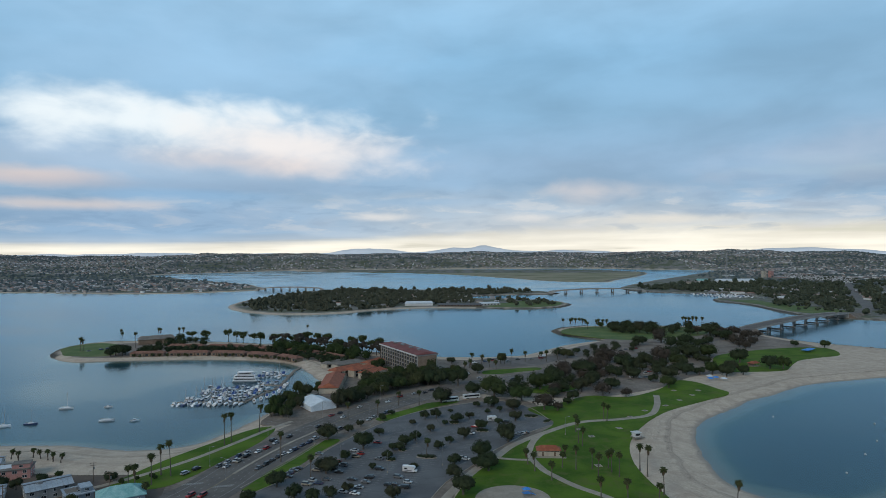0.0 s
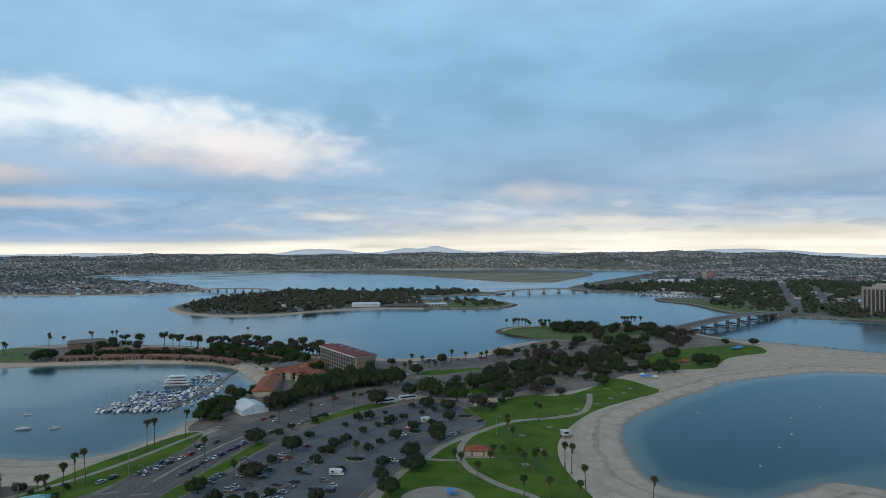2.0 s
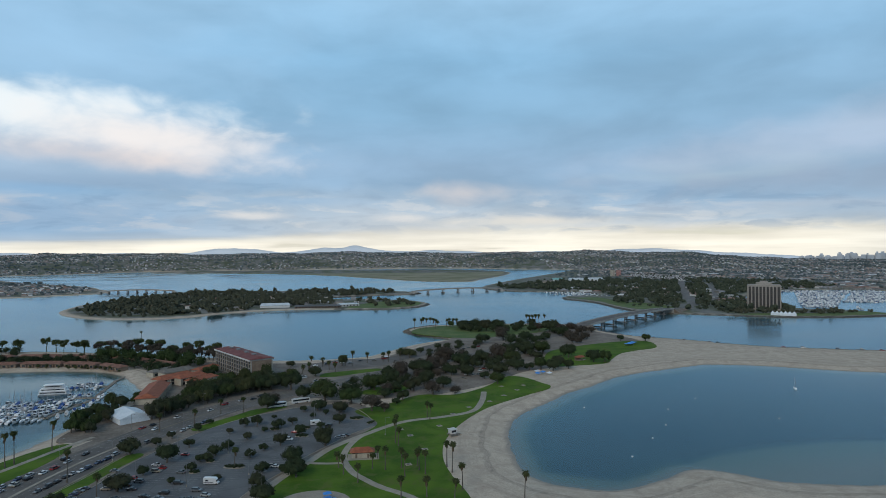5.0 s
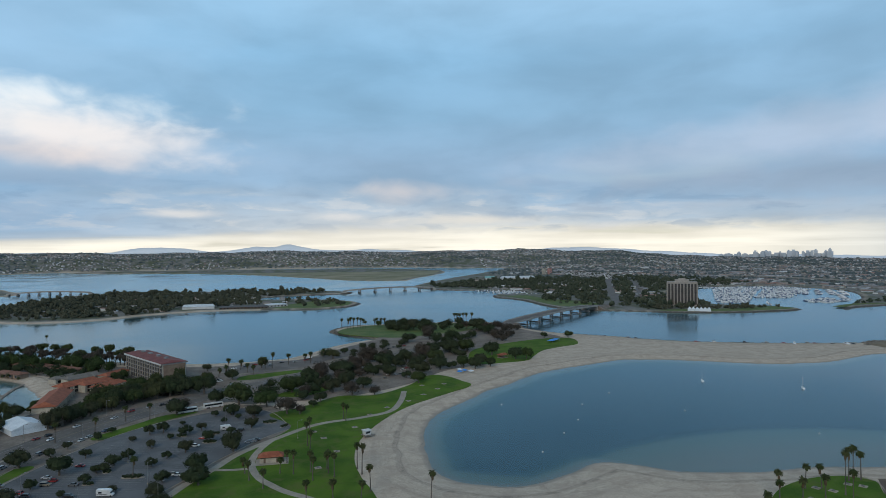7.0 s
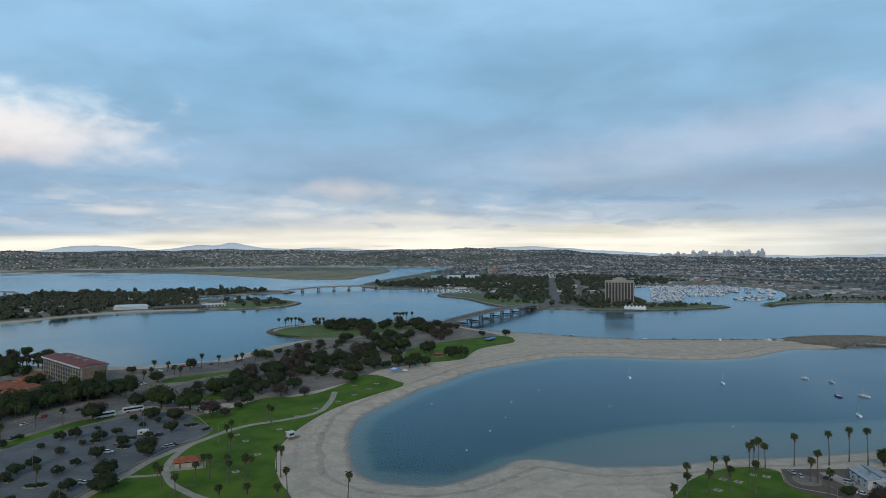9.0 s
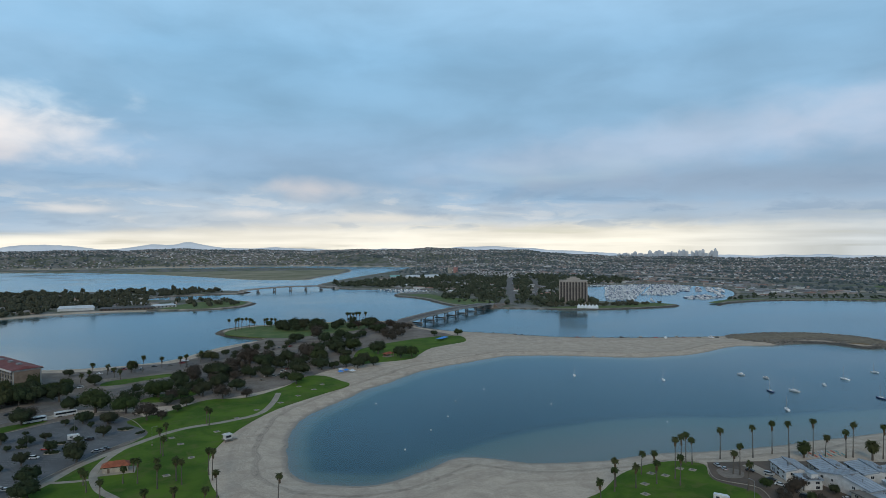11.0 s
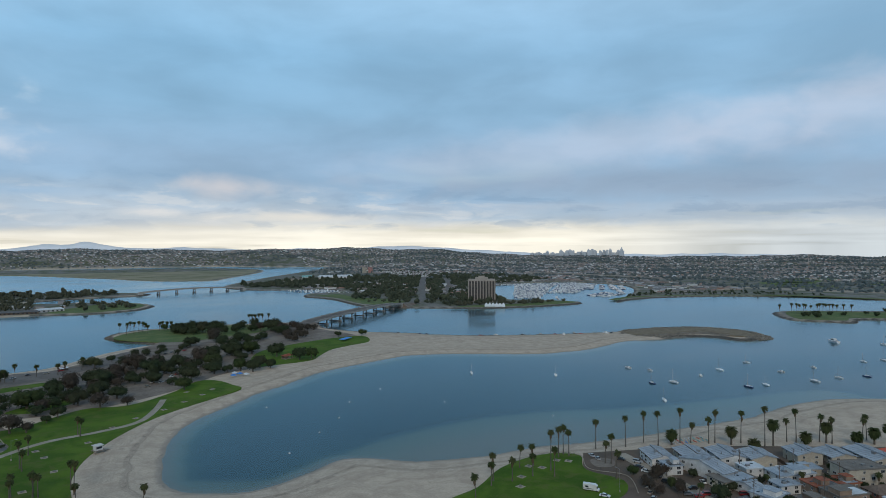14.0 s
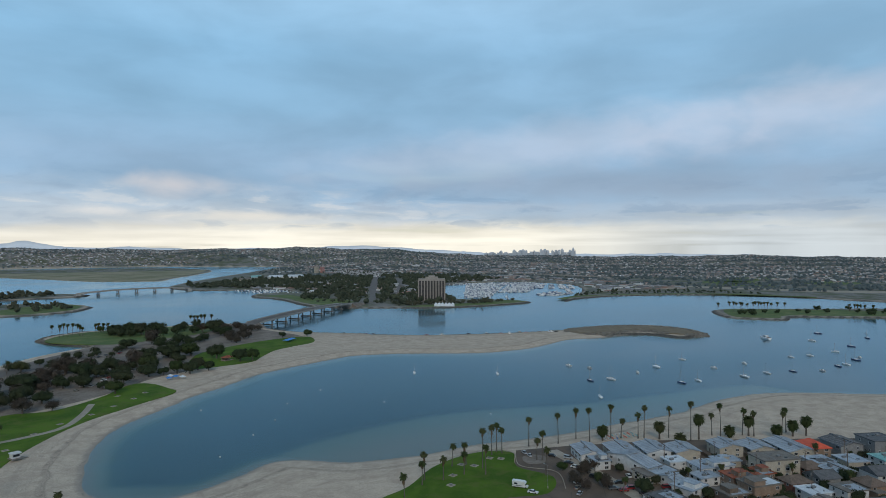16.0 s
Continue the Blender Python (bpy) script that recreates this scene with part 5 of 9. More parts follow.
def suburb(name, outline, count, low, high, label, edge=14.0):
    x, y, z = sown(outline, count, edge, 0.5 if count > 2000 else 0.0)
    w = far.uniform(low, high, (len(x), 2))
    grid = np.radians(far.choice([12.0, 102.0], len(x)) + far.uniform(-6, 6, len(x)))
    return scattered(name, COTTAGES, x, y, z, np.stack([w[:, 0], w[:, 1] * 0.8, far.uniform(3.6, 6.2, len(x))], 1), label, "houses", [FAR_WALL, FAR_ROOF], 0.2, grid)


suburb("houses_by_the_bay", [(-2200, 1800), (-1226, 1740), (-823, 1660), (-600, 1715), (-545, 1780), (-600, 1960), (-980, 2400), (-2200, 2600)], 1500, 7, 12, "pale two-storey houses close along the bay shore", 8)
suburb("houses_on_the_mesa", [(-4800, 2300), (-1500, 2900), (-1000, 3520), (1500, 3520), (1500, 4850), (-4800, 4850)], 10000, 5.5, 11, "pale and brown suburban houses on the rising mesa")
suburb("houses_on_the_plain", [(1300, 3300), (1250, 2600), (1500, 2100), (1900, 1300), (2100, 700), (2700, 300), (4800, 0), (4800, 2600), (3200, 4700), (1500, 4850)], 11000, 5.5, 11, "pale and brown houses over the eastern plain")
suburb("sheds_on_the_flat", [(1000, 2350), (1500, 1900), (2200, 1500), (2600, 2400), (1500, 3000)], 150, 16, 48, "long low pale sheds and stores on the flat", 20)
suburb("houses_on_the_isle", [(-330, 1130), (-100, 1160), (150, 1190), (150, 1400), (-200, 1500), (-370, 1300)], 60, 8, 15, "low resort cabins among the isle's trees", 10)
suburb("cabins_on_the_point", [(620, 1500), (720, 1250), (820, 1000), (880, 1100), (1100, 1420), (1000, 1700), (700, 1650)], 110, 10, 28, "low pale buildings among the trees of the point", 14)


suburb("boatyards_by_the_basin", [(1210, 1450), (1440, 1400), (1470, 1180), (1330, 1000), (1240, 940), (1400, 860), (1560, 900), (1640, 1200), (1640, 1700), (1300, 1750)], 260, 9, 28, "low pale sheds and boatyards behind the far basin", 12)


def skyline():
    """Towers of the far city centre, beyond the plain."""
    # wall colours lifted towards pale blue to stand in for distance haze
    m = tinted("hazed_skyline_walls", [(0.50, 0.54, 0.59), (0.58, 0.61, 0.65), (0.46, 0.50, 0.55), (0.64, 0.66, 0.69)], 0.5)
    ob = thing("city_skyline", "cluster of pale grey high-rise towers far beyond the plain", "skyline", (0, 0, 0))
    r = random.Random(5)
    for i in range(46):
        a = 40.8 + 8.0 * (i / 45) + r.uniform(-0.12, 0.12)
        tall = r.choice((24, 29, 35, 41, 47)) * (0.55 if a < 42 else 1.0)
        if i == 45:
            a, tall = 48.6, 60
        d = 4700 + r.uniform(-40, 60)
        w = r.uniform(14, 30)
        x, y = 50 + d * math.sin(radians(a)), d * math.cos(radians(a))
        g = Geo()
        g.box(-w / 2, -w / 2, 0, w / 2, w / 2, tall)
        if r.random() < 0.5:
            g.box(-w / 4, -w / 4, tall, w / 4, w / 4, tall + r.uniform(3, 9))
        t = part("tower", g, m, ob)
        t.matrix_basis = pose(x, y, float(on_land(np.array([x]), np.array([y]))[0][0]) - 4, 0, 0, r.uniform(20, 60))


skyline()


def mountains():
    """Pale ridges on the horizon, beyond the mesas; they glow faintly in place of haze."""
    m, n, p = shader("glowing_ridge", 1.0, 0, 0.0)
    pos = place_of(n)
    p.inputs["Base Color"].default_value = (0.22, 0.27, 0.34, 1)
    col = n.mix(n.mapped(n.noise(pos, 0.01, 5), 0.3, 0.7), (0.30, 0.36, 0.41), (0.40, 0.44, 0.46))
    # emission adds the pale light of haze; the ridges are no light source
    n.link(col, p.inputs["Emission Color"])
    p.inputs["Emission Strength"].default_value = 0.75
    g = Geo()
    cols = []
    for i in range(0, 341):
        a = -46 + 0.32 * i
        h = 96 + 3 * math.sin(a * 0.7) + 2 * math.sin(a * 1.9 + 1) - (44 * min(max((a - 33) / 9, 0), 1))
        for c, w, k in ((-8.2, 2.4, 22), (-5.2, 1.6, 11), (-0.6, 1.6, 17), (1.0, 1.2, 15), (2.9, 1.1, 28), (4.6, 1.4, 15), (9, 4, 8), (27.5, 3.5, 8), (31, 4, 6), (-27, 8, 7)):
            h += 1.55 * k * math.exp(-((a - c) / w) ** 2)
        h += 2.4 * noise.noise(Vector((a * 2.1, 0, 0))) + 1.8 * noise.noise(Vector((a * 5.3, 7, 0))) + 2.5 * noise.noise(Vector((a * 0.7, 3, 0)))
        r = radians(a)
        for d, z in ((4790, 30), (4815, 30 + (h - 30) * 0.7), (4830, h), (4836, 20)):
            cols.append((50 + d * math.sin(r), d * math.cos(r), z))
    f = [(i * 4 + j, i * 4 + j + 1, i * 4 + 5 + j, i * 4 + 4 + j) for i in range(340) for j in range(3)]
    setting("backdrop_mountains", g.add(cols, f), m, "pale blue-grey mountain ridges on the horizon with an added faint glow", "mountains", True)


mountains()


# ---- denser groves of the marina point and the bridge road, joined ----
def big_clump():
    g = Geo()
    for i in range(7):
        a, d = rng.uniform(0, 6.283), rng.uniform(0.1, 0.58)
        ball(g, (d * math.cos(a), d * math.sin(a), rng.uniform(0.55, 1.1)), rng.uniform(0.26, 0.38), 6, 4, 0.9, 0, 0.2)
    for i in range(340):
        u = Vector((rng.gauss(0, 1), rng.gauss(0, 1), rng.gauss(0.4, 0.8))).normalized()
        p = Vector((0, 0, 0.8)) + Vector((u.x * 0.95, u.y * 0.95, u.z * 0.72)) * rng.uniform(0.7, 1.1)
        t = u.cross(Vector((rng.gauss(0, 1), rng.gauss(0, 1), rng.gauss(0, 1)))).normalized()
        w = u.cross(t) + u * rng.uniform(-0.4, 0.4)
        k = 0.105 * rng.uniform(0.6, 1.3)
        g.add([p - t * k, p - w * k * 0.6, p + t * k, p + w * k * 0.6], [(0, 1, 2), (0, 2, 3)])
    g.tube([(0, 0, -0.1), (0.03, 0.02, 0.3), (0.02, 0.05, 0.7)], [0.07, 0.05, 0.03], 5)
    return g


BIG_CLUMPS = [big_clump() for _ in range(5)]


def umbrella_clump():
    """A tall tree with a bare forked trunk and a flat, gappy crown."""
    g = Geo()
    g.tube([(0, 0, -0.1), (0.04, 0.02, 0.5), (0.02, 0.05, 0.95)], [0.065, 0.05, 0.04], 6)
    for i in range(9):
        a, d = i * 2.4 + rng.uniform(-0.3, 0.3), rng.uniform(0.25, 0.75)
        c = Vector((d * math.cos(a), d * math.sin(a), 1.52 - 0.5 * d * d + rng.uniform(-0.22, 0.2)))
        g.tube([(0.02, 0.04, 0.8), tuple(c * 0.6 + Vector((0, 0, 0.45))), tuple(c)], [0.03, 0.022, 0.012], 4)
        r = rng.uniform(0.27, 0.4)
        ball(g, c, r * 0.75, 6, 3, 0.7, 0, 0.25)
        for k in range(34):
            u = Vector((rng.gauss(0, 1), rng.gauss(0, 1), rng.gauss(0.3, 0.7))).normalized()
            p = c + Vector((u.x, u.y, u.z * 0.75)) * r * rng.uniform(0.7, 1.25)
            t = u.cross(Vector((rng.gauss(0, 1), rng.gauss(0, 1), rng.gauss(0, 1)))).normalized() * 0.085
            g.add([p - t, p + u.cross(t), p + t], [(0, 1, 2)])
    return g


UMBRELLAS = [umbrella_clump() for _ in range(5)]


def joined_grove(name, outline, count, low, high, label, m, tall=1.0, gap=0.7, shapes=None):
    p = np.array(outline, float)
    lo, hi = p.min(0), p.max(0)
    put = []
    for _ in range(count * 40):
        x, y, r = rng.uniform(lo[0], hi[0]), rng.uniform(lo[1], hi[1]), rng.uniform(low, high)
        if len(put) < count and inside(p, np.array([x]), np.array([y]))[0] and not any((x - a) ** 2 + (y - b) ** 2 < ((r + c) * gap) ** 2 for a, b, c in put):
            put.append((x, y, r))
    x, y, r = (np.array(c) for c in zip(*put))
    scattered(name, shapes or BIG_CLUMPS, x, y, np.full(len(x), 2.25), np.stack([r, r, r * tall * far.uniform(0.8, 1.25, len(x))], 1), label, "trees", [m])


joined_grove("point_grove", [(-300, 742), (-240, 730), (-150, 694), (-66, 648), (-62, 660), (-150, 704), (-240, 740), (-300, 754)], 22, 5, 7.5, "tall umbrella-crowned green trees along the marina point", LEAF_GREEN, 1.15, 0.62, UMBRELLAS)
joined_grove("point_dry_grove", [(-190, 690), (-130, 668), (-60, 612), (-52, 640), (-130, 690), (-180, 708)], 34, 5, 7.5, "thin brownish trees along the marina point", LEAF_DRY, 1.1, 0.5, UMBRELLAS)
joined_grove("point_green_grove", [(-180, 660), (-120, 640), (-80, 600), (-66, 612), (-110, 660), (-175, 690)], 34, 4, 6.5, "dense green trees behind the motel rows", LEAF_GREEN, 1.2, 0.6)
joined_grove("motel_grove", [(-322, 656), (-200, 653), (-140, 622), (-120, 600), (-92, 560), (-78, 590), (-130, 645), (-200, 680), (-322, 688)], 115, 2.4, 5.0, "green garden trees between the motel rows", LEAF_DARK, 1.0, 0.62)
joined_grove("boathouse_grove", [(-318, 690), (-270, 700), (-262, 735), (-310, 745)], 12, 4, 6.5, "dark trees beside the boathouse", LEAF_DARK, 1.0, 0.6)
joined_grove("motel_front_grove", [(-320, 634), (-240, 637), (-205, 632), (-170, 618), (-140, 598), (-137, 602), (-170, 624), (-205, 639), (-320, 641)], 24, 1.2, 2.4, "small green trees in front of the motel rows", LEAF_GREEN, 1.2, 1.0)
joined_grove("bridge_road_grove", [(236, 645), (300, 690), (345, 745), (335, 770), (290, 738), (232, 672)], 13, 5, 8.5, "dark trees beside the bridge road", LEAF_DARK, 0.95, 0.65)
joined_grove("bridge_dry_grove", [(302, 650), (330, 672), (384, 765), (366, 778), (318, 718)], 12, 4.5, 7, "brownish airy trees beside the bridge road", LEAF_DRY, 1.0, 0.65)
joined_grove("spit_grove", [(215, 790), (300, 770), (330, 800), (325, 835), (270, 845), (215, 840)], 26, 4, 7.5, "dark rounded trees on the spit", LEAF_DARK, 0.95, 0.65)
joined_grove("junction_grove", [(60, 440), (100, 462), (110, 500), (84, 520), (60, 500), (36, 462)], 10, 4, 7, "dark spreading trees near the junction", LEAF_DARK, 0.9, 0.8)
woods("tip_trees", [(690, 930), (760, 888), (860, 872), (930, 878), (900, 905), (800, 925), (720, 965)], 75, 3, 6, "dark trees and shrubs round the tower hotel", MID_LEAF, 8, 1.0)
joined_grove("park_back_grove", [(85, 470), (150, 500), (205, 545), (262, 620), (250, 650), (150, 580), (90, 510)], 38, 3.4, 6.2, "dark trees over bare soil in the park", LEAF_DARK, 0.95, 0.6)
joined_grove("park_dry_grove", [(105, 505), (165, 540), (225, 600), (215, 625), (150, 585), (100, 530)], 14, 5, 8, "brownish thin-leaved trees in the park", LEAF_DRY, 1.05, 0.7)
joined_grove("north_lot_grove", [(120, 600), (180, 640), (225, 665), (215, 690), (160, 668), (112, 628)], 16, 3.0, 5.5, "dark trees round the beach car park", LEAF_DARK, 0.85, 0.8)

# ---- building materials ----
WHITE = mat("white_paint", (0.46, 0.46, 0.45), (0.57, 0.57, 0.56), 0.5, 0.7, vary=0.08)
CREAM = mat("cream_stucco", (0.33, 0.295, 0.24), (0.42, 0.38, 0.31), 0.4, 0.9, vary=0.1, relief=0.2)
TAN = mat("tan_stucco", (0.18, 0.125, 0.09), (0.25, 0.18, 0.13), 0.4, 0.9, vary=0.12, relief=0.2)
PINK = mat("pink_stucco", (0.34, 0.17, 0.15), (0.41, 0.22, 0.2), 0.4, 0.9)
GREY_BLUE = mat("grey_blue_siding", (0.15, 0.185, 0.22), (0.2, 0.24, 0.28), 0.4, 0.8)
GREY_WALL = mat("grey_siding", (0.18, 0.18, 0.18), (0.25, 0.25, 0.245), 0.4, 0.85)
BROWN_WALL = mat("brown_siding", (0.10, 0.07, 0.05), (0.16, 0.115, 0.085), 0.6, 0.85)
BRICK_RED = mat("red_brown_wall", (0.20, 0.085, 0.06), (0.27, 0.12, 0.085), 0.6, 0.85)
PALE_ROOF = mat("pale_blue_roof", (0.24, 0.285, 0.33), (0.35, 0.40, 0.45), 0.18, 0.75, fine=0.2)
WHITE_ROOF = mat("white_roof", (0.44, 0.48, 0.51), (0.56, 0.6, 0.63), 0.2, 0.7)
GREY_ROOF = mat("gravel_roof", (0.125, 0.112, 0.098), (0.19, 0.172, 0.15), 0.25, 0.95, fine=0.3)
BROWN_ROOF = mat("brown_shingles", (0.11, 0.08, 0.06), (0.17, 0.125, 0.1), 0.5, 0.9, fine=0.3)
DARK_ROOF = mat("dark_shingles", (0.07, 0.075, 0.08), (0.12, 0.12, 0.125), 0.5, 0.9, fine=0.3)
RED_ROOF = mat("red_metal_roof", (0.50, 0.065, 0.025), (0.6, 0.1, 0.045), 0.4, 0.6)
TILE = mat("terracotta_tiles", (0.21, 0.058, 0.028), (0.31, 0.10, 0.05), 0.35, 0.85, fine=0.35, relief=0.4)
MAROON = mat("maroon_roof", (0.13, 0.034, 0.03), (0.19, 0.058, 0.05), 0.12, 0.8, fine=0.3)
TURQUOISE = mat("turquoise_roof", (0.12, 0.31, 0.30), (0.27, 0.45, 0.44), 0.3, 0.8, fine=0.2)
FABRIC = mat("white_tent_fabric", (0.52, 0.57, 0.61), (0.64, 0.68, 0.71), 0.2, 0.6)
BLUE_FABRIC = mat("blue_fabric", (0.04, 0.2, 0.55), (0.08, 0.28, 0.66), 0.4, 0.7)
WOOD = mat("weathered_wood", (0.15, 0.125, 0.1), (0.24, 0.2, 0.165), 0.6, 0.9, fine=0.3)
STEEL = mat("grey_metal", (0.2, 0.2, 0.2), (0.3, 0.3, 0.3), 1.0, 0.5, 0.6)
BRIDGE = mat("bridge_concrete", (0.23, 0.22, 0.205), (0.33, 0.315, 0.29), 0.08, 0.9, fine=0.25)
PIER = mat("pier_concrete", (0.14, 0.137, 0.13), (0.21, 0.205, 0.195), 0.15, 0.9, fine=0.3)


def glass_material():
    m, n, p = shader("window_glass", 0.08, 0, 0.6)
    p.inputs["Base Color"].default_value = (0.02, 0.025, 0.03, 1)
    return m


GLASS = glass_material()
FRAME_MESH = {}


def window(parent, x, y, z, w, h, turn, frame_mat=None):
    """A framed window set into a wall at the given place; turn 0 faces -y."""
    key = (round(w, 1), round(h, 1), (frame_mat or WHITE).name)
    if key not in FRAME_MESH:
        f, g = Geo(), Geo()
        t = 0.1
        for b in ((-w / 2 - t, -0.07, -h / 2 - t, -w / 2, 0.12, h / 2 + t), (w / 2, -0.07, -h / 2 - t, w / 2 + t, 0.12, h / 2 + t),
                  (-w / 2, -0.07, h / 2, w / 2, 0.12, h / 2 + t), (-w / 2, -0.1, -h / 2 - t, w / 2, 0.12, -h / 2), (-0.03, -0.05, -h / 2, 0.03, 0.1, h / 2)):
            f.box(*b)
        g.box(-w / 2, -0.02, -h / 2, w / 2, 0.06, h / 2)
        FRAME_MESH[key] = (f.mesh("window", frame_mat or WHITE), g.mesh("pane", GLASS))
    f, g = FRAME_MESH[key]
    ob = part("window", f, None, parent)
    ob.matrix_basis = pose(x, y, z, 0, 0, turn)
    part("pane", g, None, ob)
    return ob


def house(x, y, turn, w, d, h, wall, roof, label, style="flat", floors=2, category="house", group="beach houses", deck=False):
    """A house: walls, a roof with thickness and overhang, windows, a door, and vents on the roof."""
    ob = thing("house", label, category, (x, y, 2.28), turn, group)
    r = random.Random(int(x * 31 + y * 17))
    part("body", Geo().box(-w / 2, -d / 2, -0.4, w / 2, d / 2, h), wall, ob)
    g = Geo()
    if style == "flat":
        o = 0.45
        g.box(-w / 2 - o, -d / 2 - o, h + 0.003, w / 2 + o, d / 2 + o, h + 0.3)
        for s in (-1, 1):
            g.box(-w / 2 - o, s * (d / 2 + o) - 0.12, h + 0.3, w / 2 + o, s * (d / 2 + o) + 0.12, h + 0.48)
            g.box(s * (w / 2 + o) - 0.12, -d / 2 - o, h + 0.3, s * (w / 2 + o) + 0.12, d / 2 + o, h + 0.47)
    elif style == "low":      # two shallow slopes with a step between them
        o, k = 0.6, d * 0.08
        for y0, y1, z0, z1 in ((-d / 2 - o, -0.2, h + 0.1, h + k + 0.5), (-0.2, d / 2 + o, h + k + 1.1, h + 0.5)):
            a, b = -w / 2 - o, w / 2 + o
            g.add([(a, y0, z0), (b, y0, z0), (b, y1, z1), (a, y1, z1), (a, y0, z0 - 0.3), (b, y0, z0 - 0.3), (b, y1, z1 - 0.3), (a, y1, z1 - 0.3)],
                  [(0, 1, 2, 3), (7, 6, 5, 4), (0, 4, 5, 1), (1, 5, 6, 2), (2, 6, 7, 3), (3, 7, 4, 0)])
        part("gable_wall", Geo().add([(sx * w / 2 * 0.998, yy, zz) for sx in (-1, 1) for yy, zz in ((-d / 2, h), (d / 2, h), (-0.2, h + k + 0.75))],
                                     [(0, 1, 2), (5, 4, 3)]), wall, ob)
    else:                     # gable or hip
        o, k = 0.6, min(w, d) * 0.26
        in_ = 0.0 if style == "gable" else min(w, d) * 0.45
        a, b, c, e = -w / 2 - o, w / 2 + o, -d / 2 - o, d / 2 + o
        if d >= w:
            ridge = [(0, c + in_, h + k), (0, e - in_, h + k)]
            f = [(0, 1, 4), (1, 2, 5, 4), (2, 3, 5), (3, 0, 4, 5)]
        else:
            ridge = [(a + in_, 0, h + k), (b - in_, 0, h + k)]
            f = [(0, 1, 5, 4), (1, 2, 5), (2, 3, 4, 5), (3, 0, 4)]
        g.add([(a, c, h), (b, c, h), (b, e, h), (a, e, h)] + ridge, f)
        g.add([(a, c, h - 0.22), (b, c, h - 0.22), (b, e, h - 0.22), (a, e, h - 0.22), (a, c, h - 0.003), (b, c, h - 0.003), (b, e, h - 0.003), (a, e, h - 0.003)],
              [(3, 2, 1, 0), (0, 1, 5, 4), (1, 2, 6, 5), (2, 3, 7, 6), (3, 0, 4, 7)])
    part("roof", g, roof, ob)
    if category == "house" and r.random() < 0.6 and w > 9:
        ww, dd, hh = w * r.uniform(0.4, 0.6), d * r.uniform(0.25, 0.4), h * r.uniform(0.5, 0.75)
        x0, side = r.choice((-w / 2, w / 2 - ww)), r.choice((1, 1, -1))
        y0, y1 = (d / 2 + 0.004, d / 2 + dd) if side > 0 else (-d / 2 - dd, -d / 2 - 0.004)
        wing = part("wing", Geo().box(x0, y0, -0.4, x0 + ww, y1, hh), wall, ob)
        part("wing_roof", Geo().box(x0 - 0.3, y0 if side > 0 else y0 - 0.3, hh + 0.003, x0 + ww + 0.3, y1 + 0.3 if side > 0 else y1, hh + 0.22), r.choice((roof, GREY_ROOF, PALE_ROOF)), wing)
        window(ob, x0 + ww / 2, y1 + 0.02 if side > 0 else y0 - 0.02, hh * 0.55, 1.6, 1.1, 180 if side > 0 else 0)
    step = h / floors
    for k in range(floors):
        z = step * (k + 0.55)
        n = max(2, int(w / 4.2))
        for i in range(n):
            if r.random() < 0.85:
                window(ob, -w / 2 + (i + 0.5) * w / n + r.uniform(-0.3, 0.3), -d / 2 - 0.02, z, r.choice((1.0, 1.4, 1.8)), 1.2, 0)
            if r.random() < 0.85:
                window(ob, -w / 2 + (i + 0.5) * w / n + r.uniform(-0.3, 0.3), d / 2 + 0.02, z, r.choice((1.0, 1.4, 1.8)), 1.2, 180)
        n = max(2, int(d / 4.5))
        for i in range(n):
            for s in (-1, 1):
                if r.random() < 0.75:
                    window(ob, s * (w / 2 + 0.02), -d / 2 + (i + 0.5) * d / n, z, r.choice((0.9, 1.4, 1.8)), 1.1, 90 * s)
    part("door", Geo().box(-w / 4 - 0.5, -d / 2 - 0.06, 0, -w / 4 + 0.5, -d / 2 - 0.002, 2.1), r.choice((BROWN_WALL, WHITE, GREY_BLUE)), ob)
    if style == "low":
        seams = Geo()
        o, k = 0.6, d * 0.08
        for y0, y1, z0, z1 in ((-d / 2 - o, -0.2, h + 0.1, h + k + 0.5), (-0.2, d / 2 + o, h + k + 1.1, h + 0.5)):
            count = max(3, int((w + 1.2) / 1.9))
            for i in range(count + 1):
                x0 = -w / 2 - o + 0.06 + i * (w + 2 * o - 0.12) / count
                seams.add([(x0 - 0.05, y0, z0 + 0.004), (x0 + 0.05, y0, z0 + 0.004), (x0 + 0.05, y1, z1 + 0.004), (x0 - 0.05, y1, z1 + 0.004), (x0 - 0.05, y0, z0 + 0.09), (x0 + 0.05, y0, z0 + 0.09), (x0 + 0.05, y1, z1 + 0.09), (x0 - 0.05, y1, z1 + 0.09)],
                          [(4, 5, 6, 7), (0, 1, 5, 4), (1, 2, 6, 5), (2, 3, 7, 6), (3, 0, 4, 7)])
        part("roof_seams", seams, STEEL, ob)
        # dark boards at eave and step, coloured to stand in for eave shadow
        part("fascia", Geo().box(-w / 2 - o, -d / 2 - o - 0.06, h - 0.3, w / 2 + o, -d / 2 - o - 0.003, h + 0.12).box(-w / 2 - o, -0.26, h + k + 0.5, w / 2 + o, -0.206, h + k + 0.8), r.choice((BROWN_WALL, GREY_BLUE, DARK_ROOF)), ob)
    if style == "flat" and category in ("house", "shop"):
        for i in range(r.randint(1, 3)):
            px, py = r.uniform(-w / 3, w / 3), r.uniform(-d / 3, d / 3)
            part("skylight", Geo().box(px - 0.6, py - 0.45, h + 0.304, px + 0.6, py + 0.45, h + 0.5), GLASS, ob)
        px = r.uniform(-w / 3, w / 3)
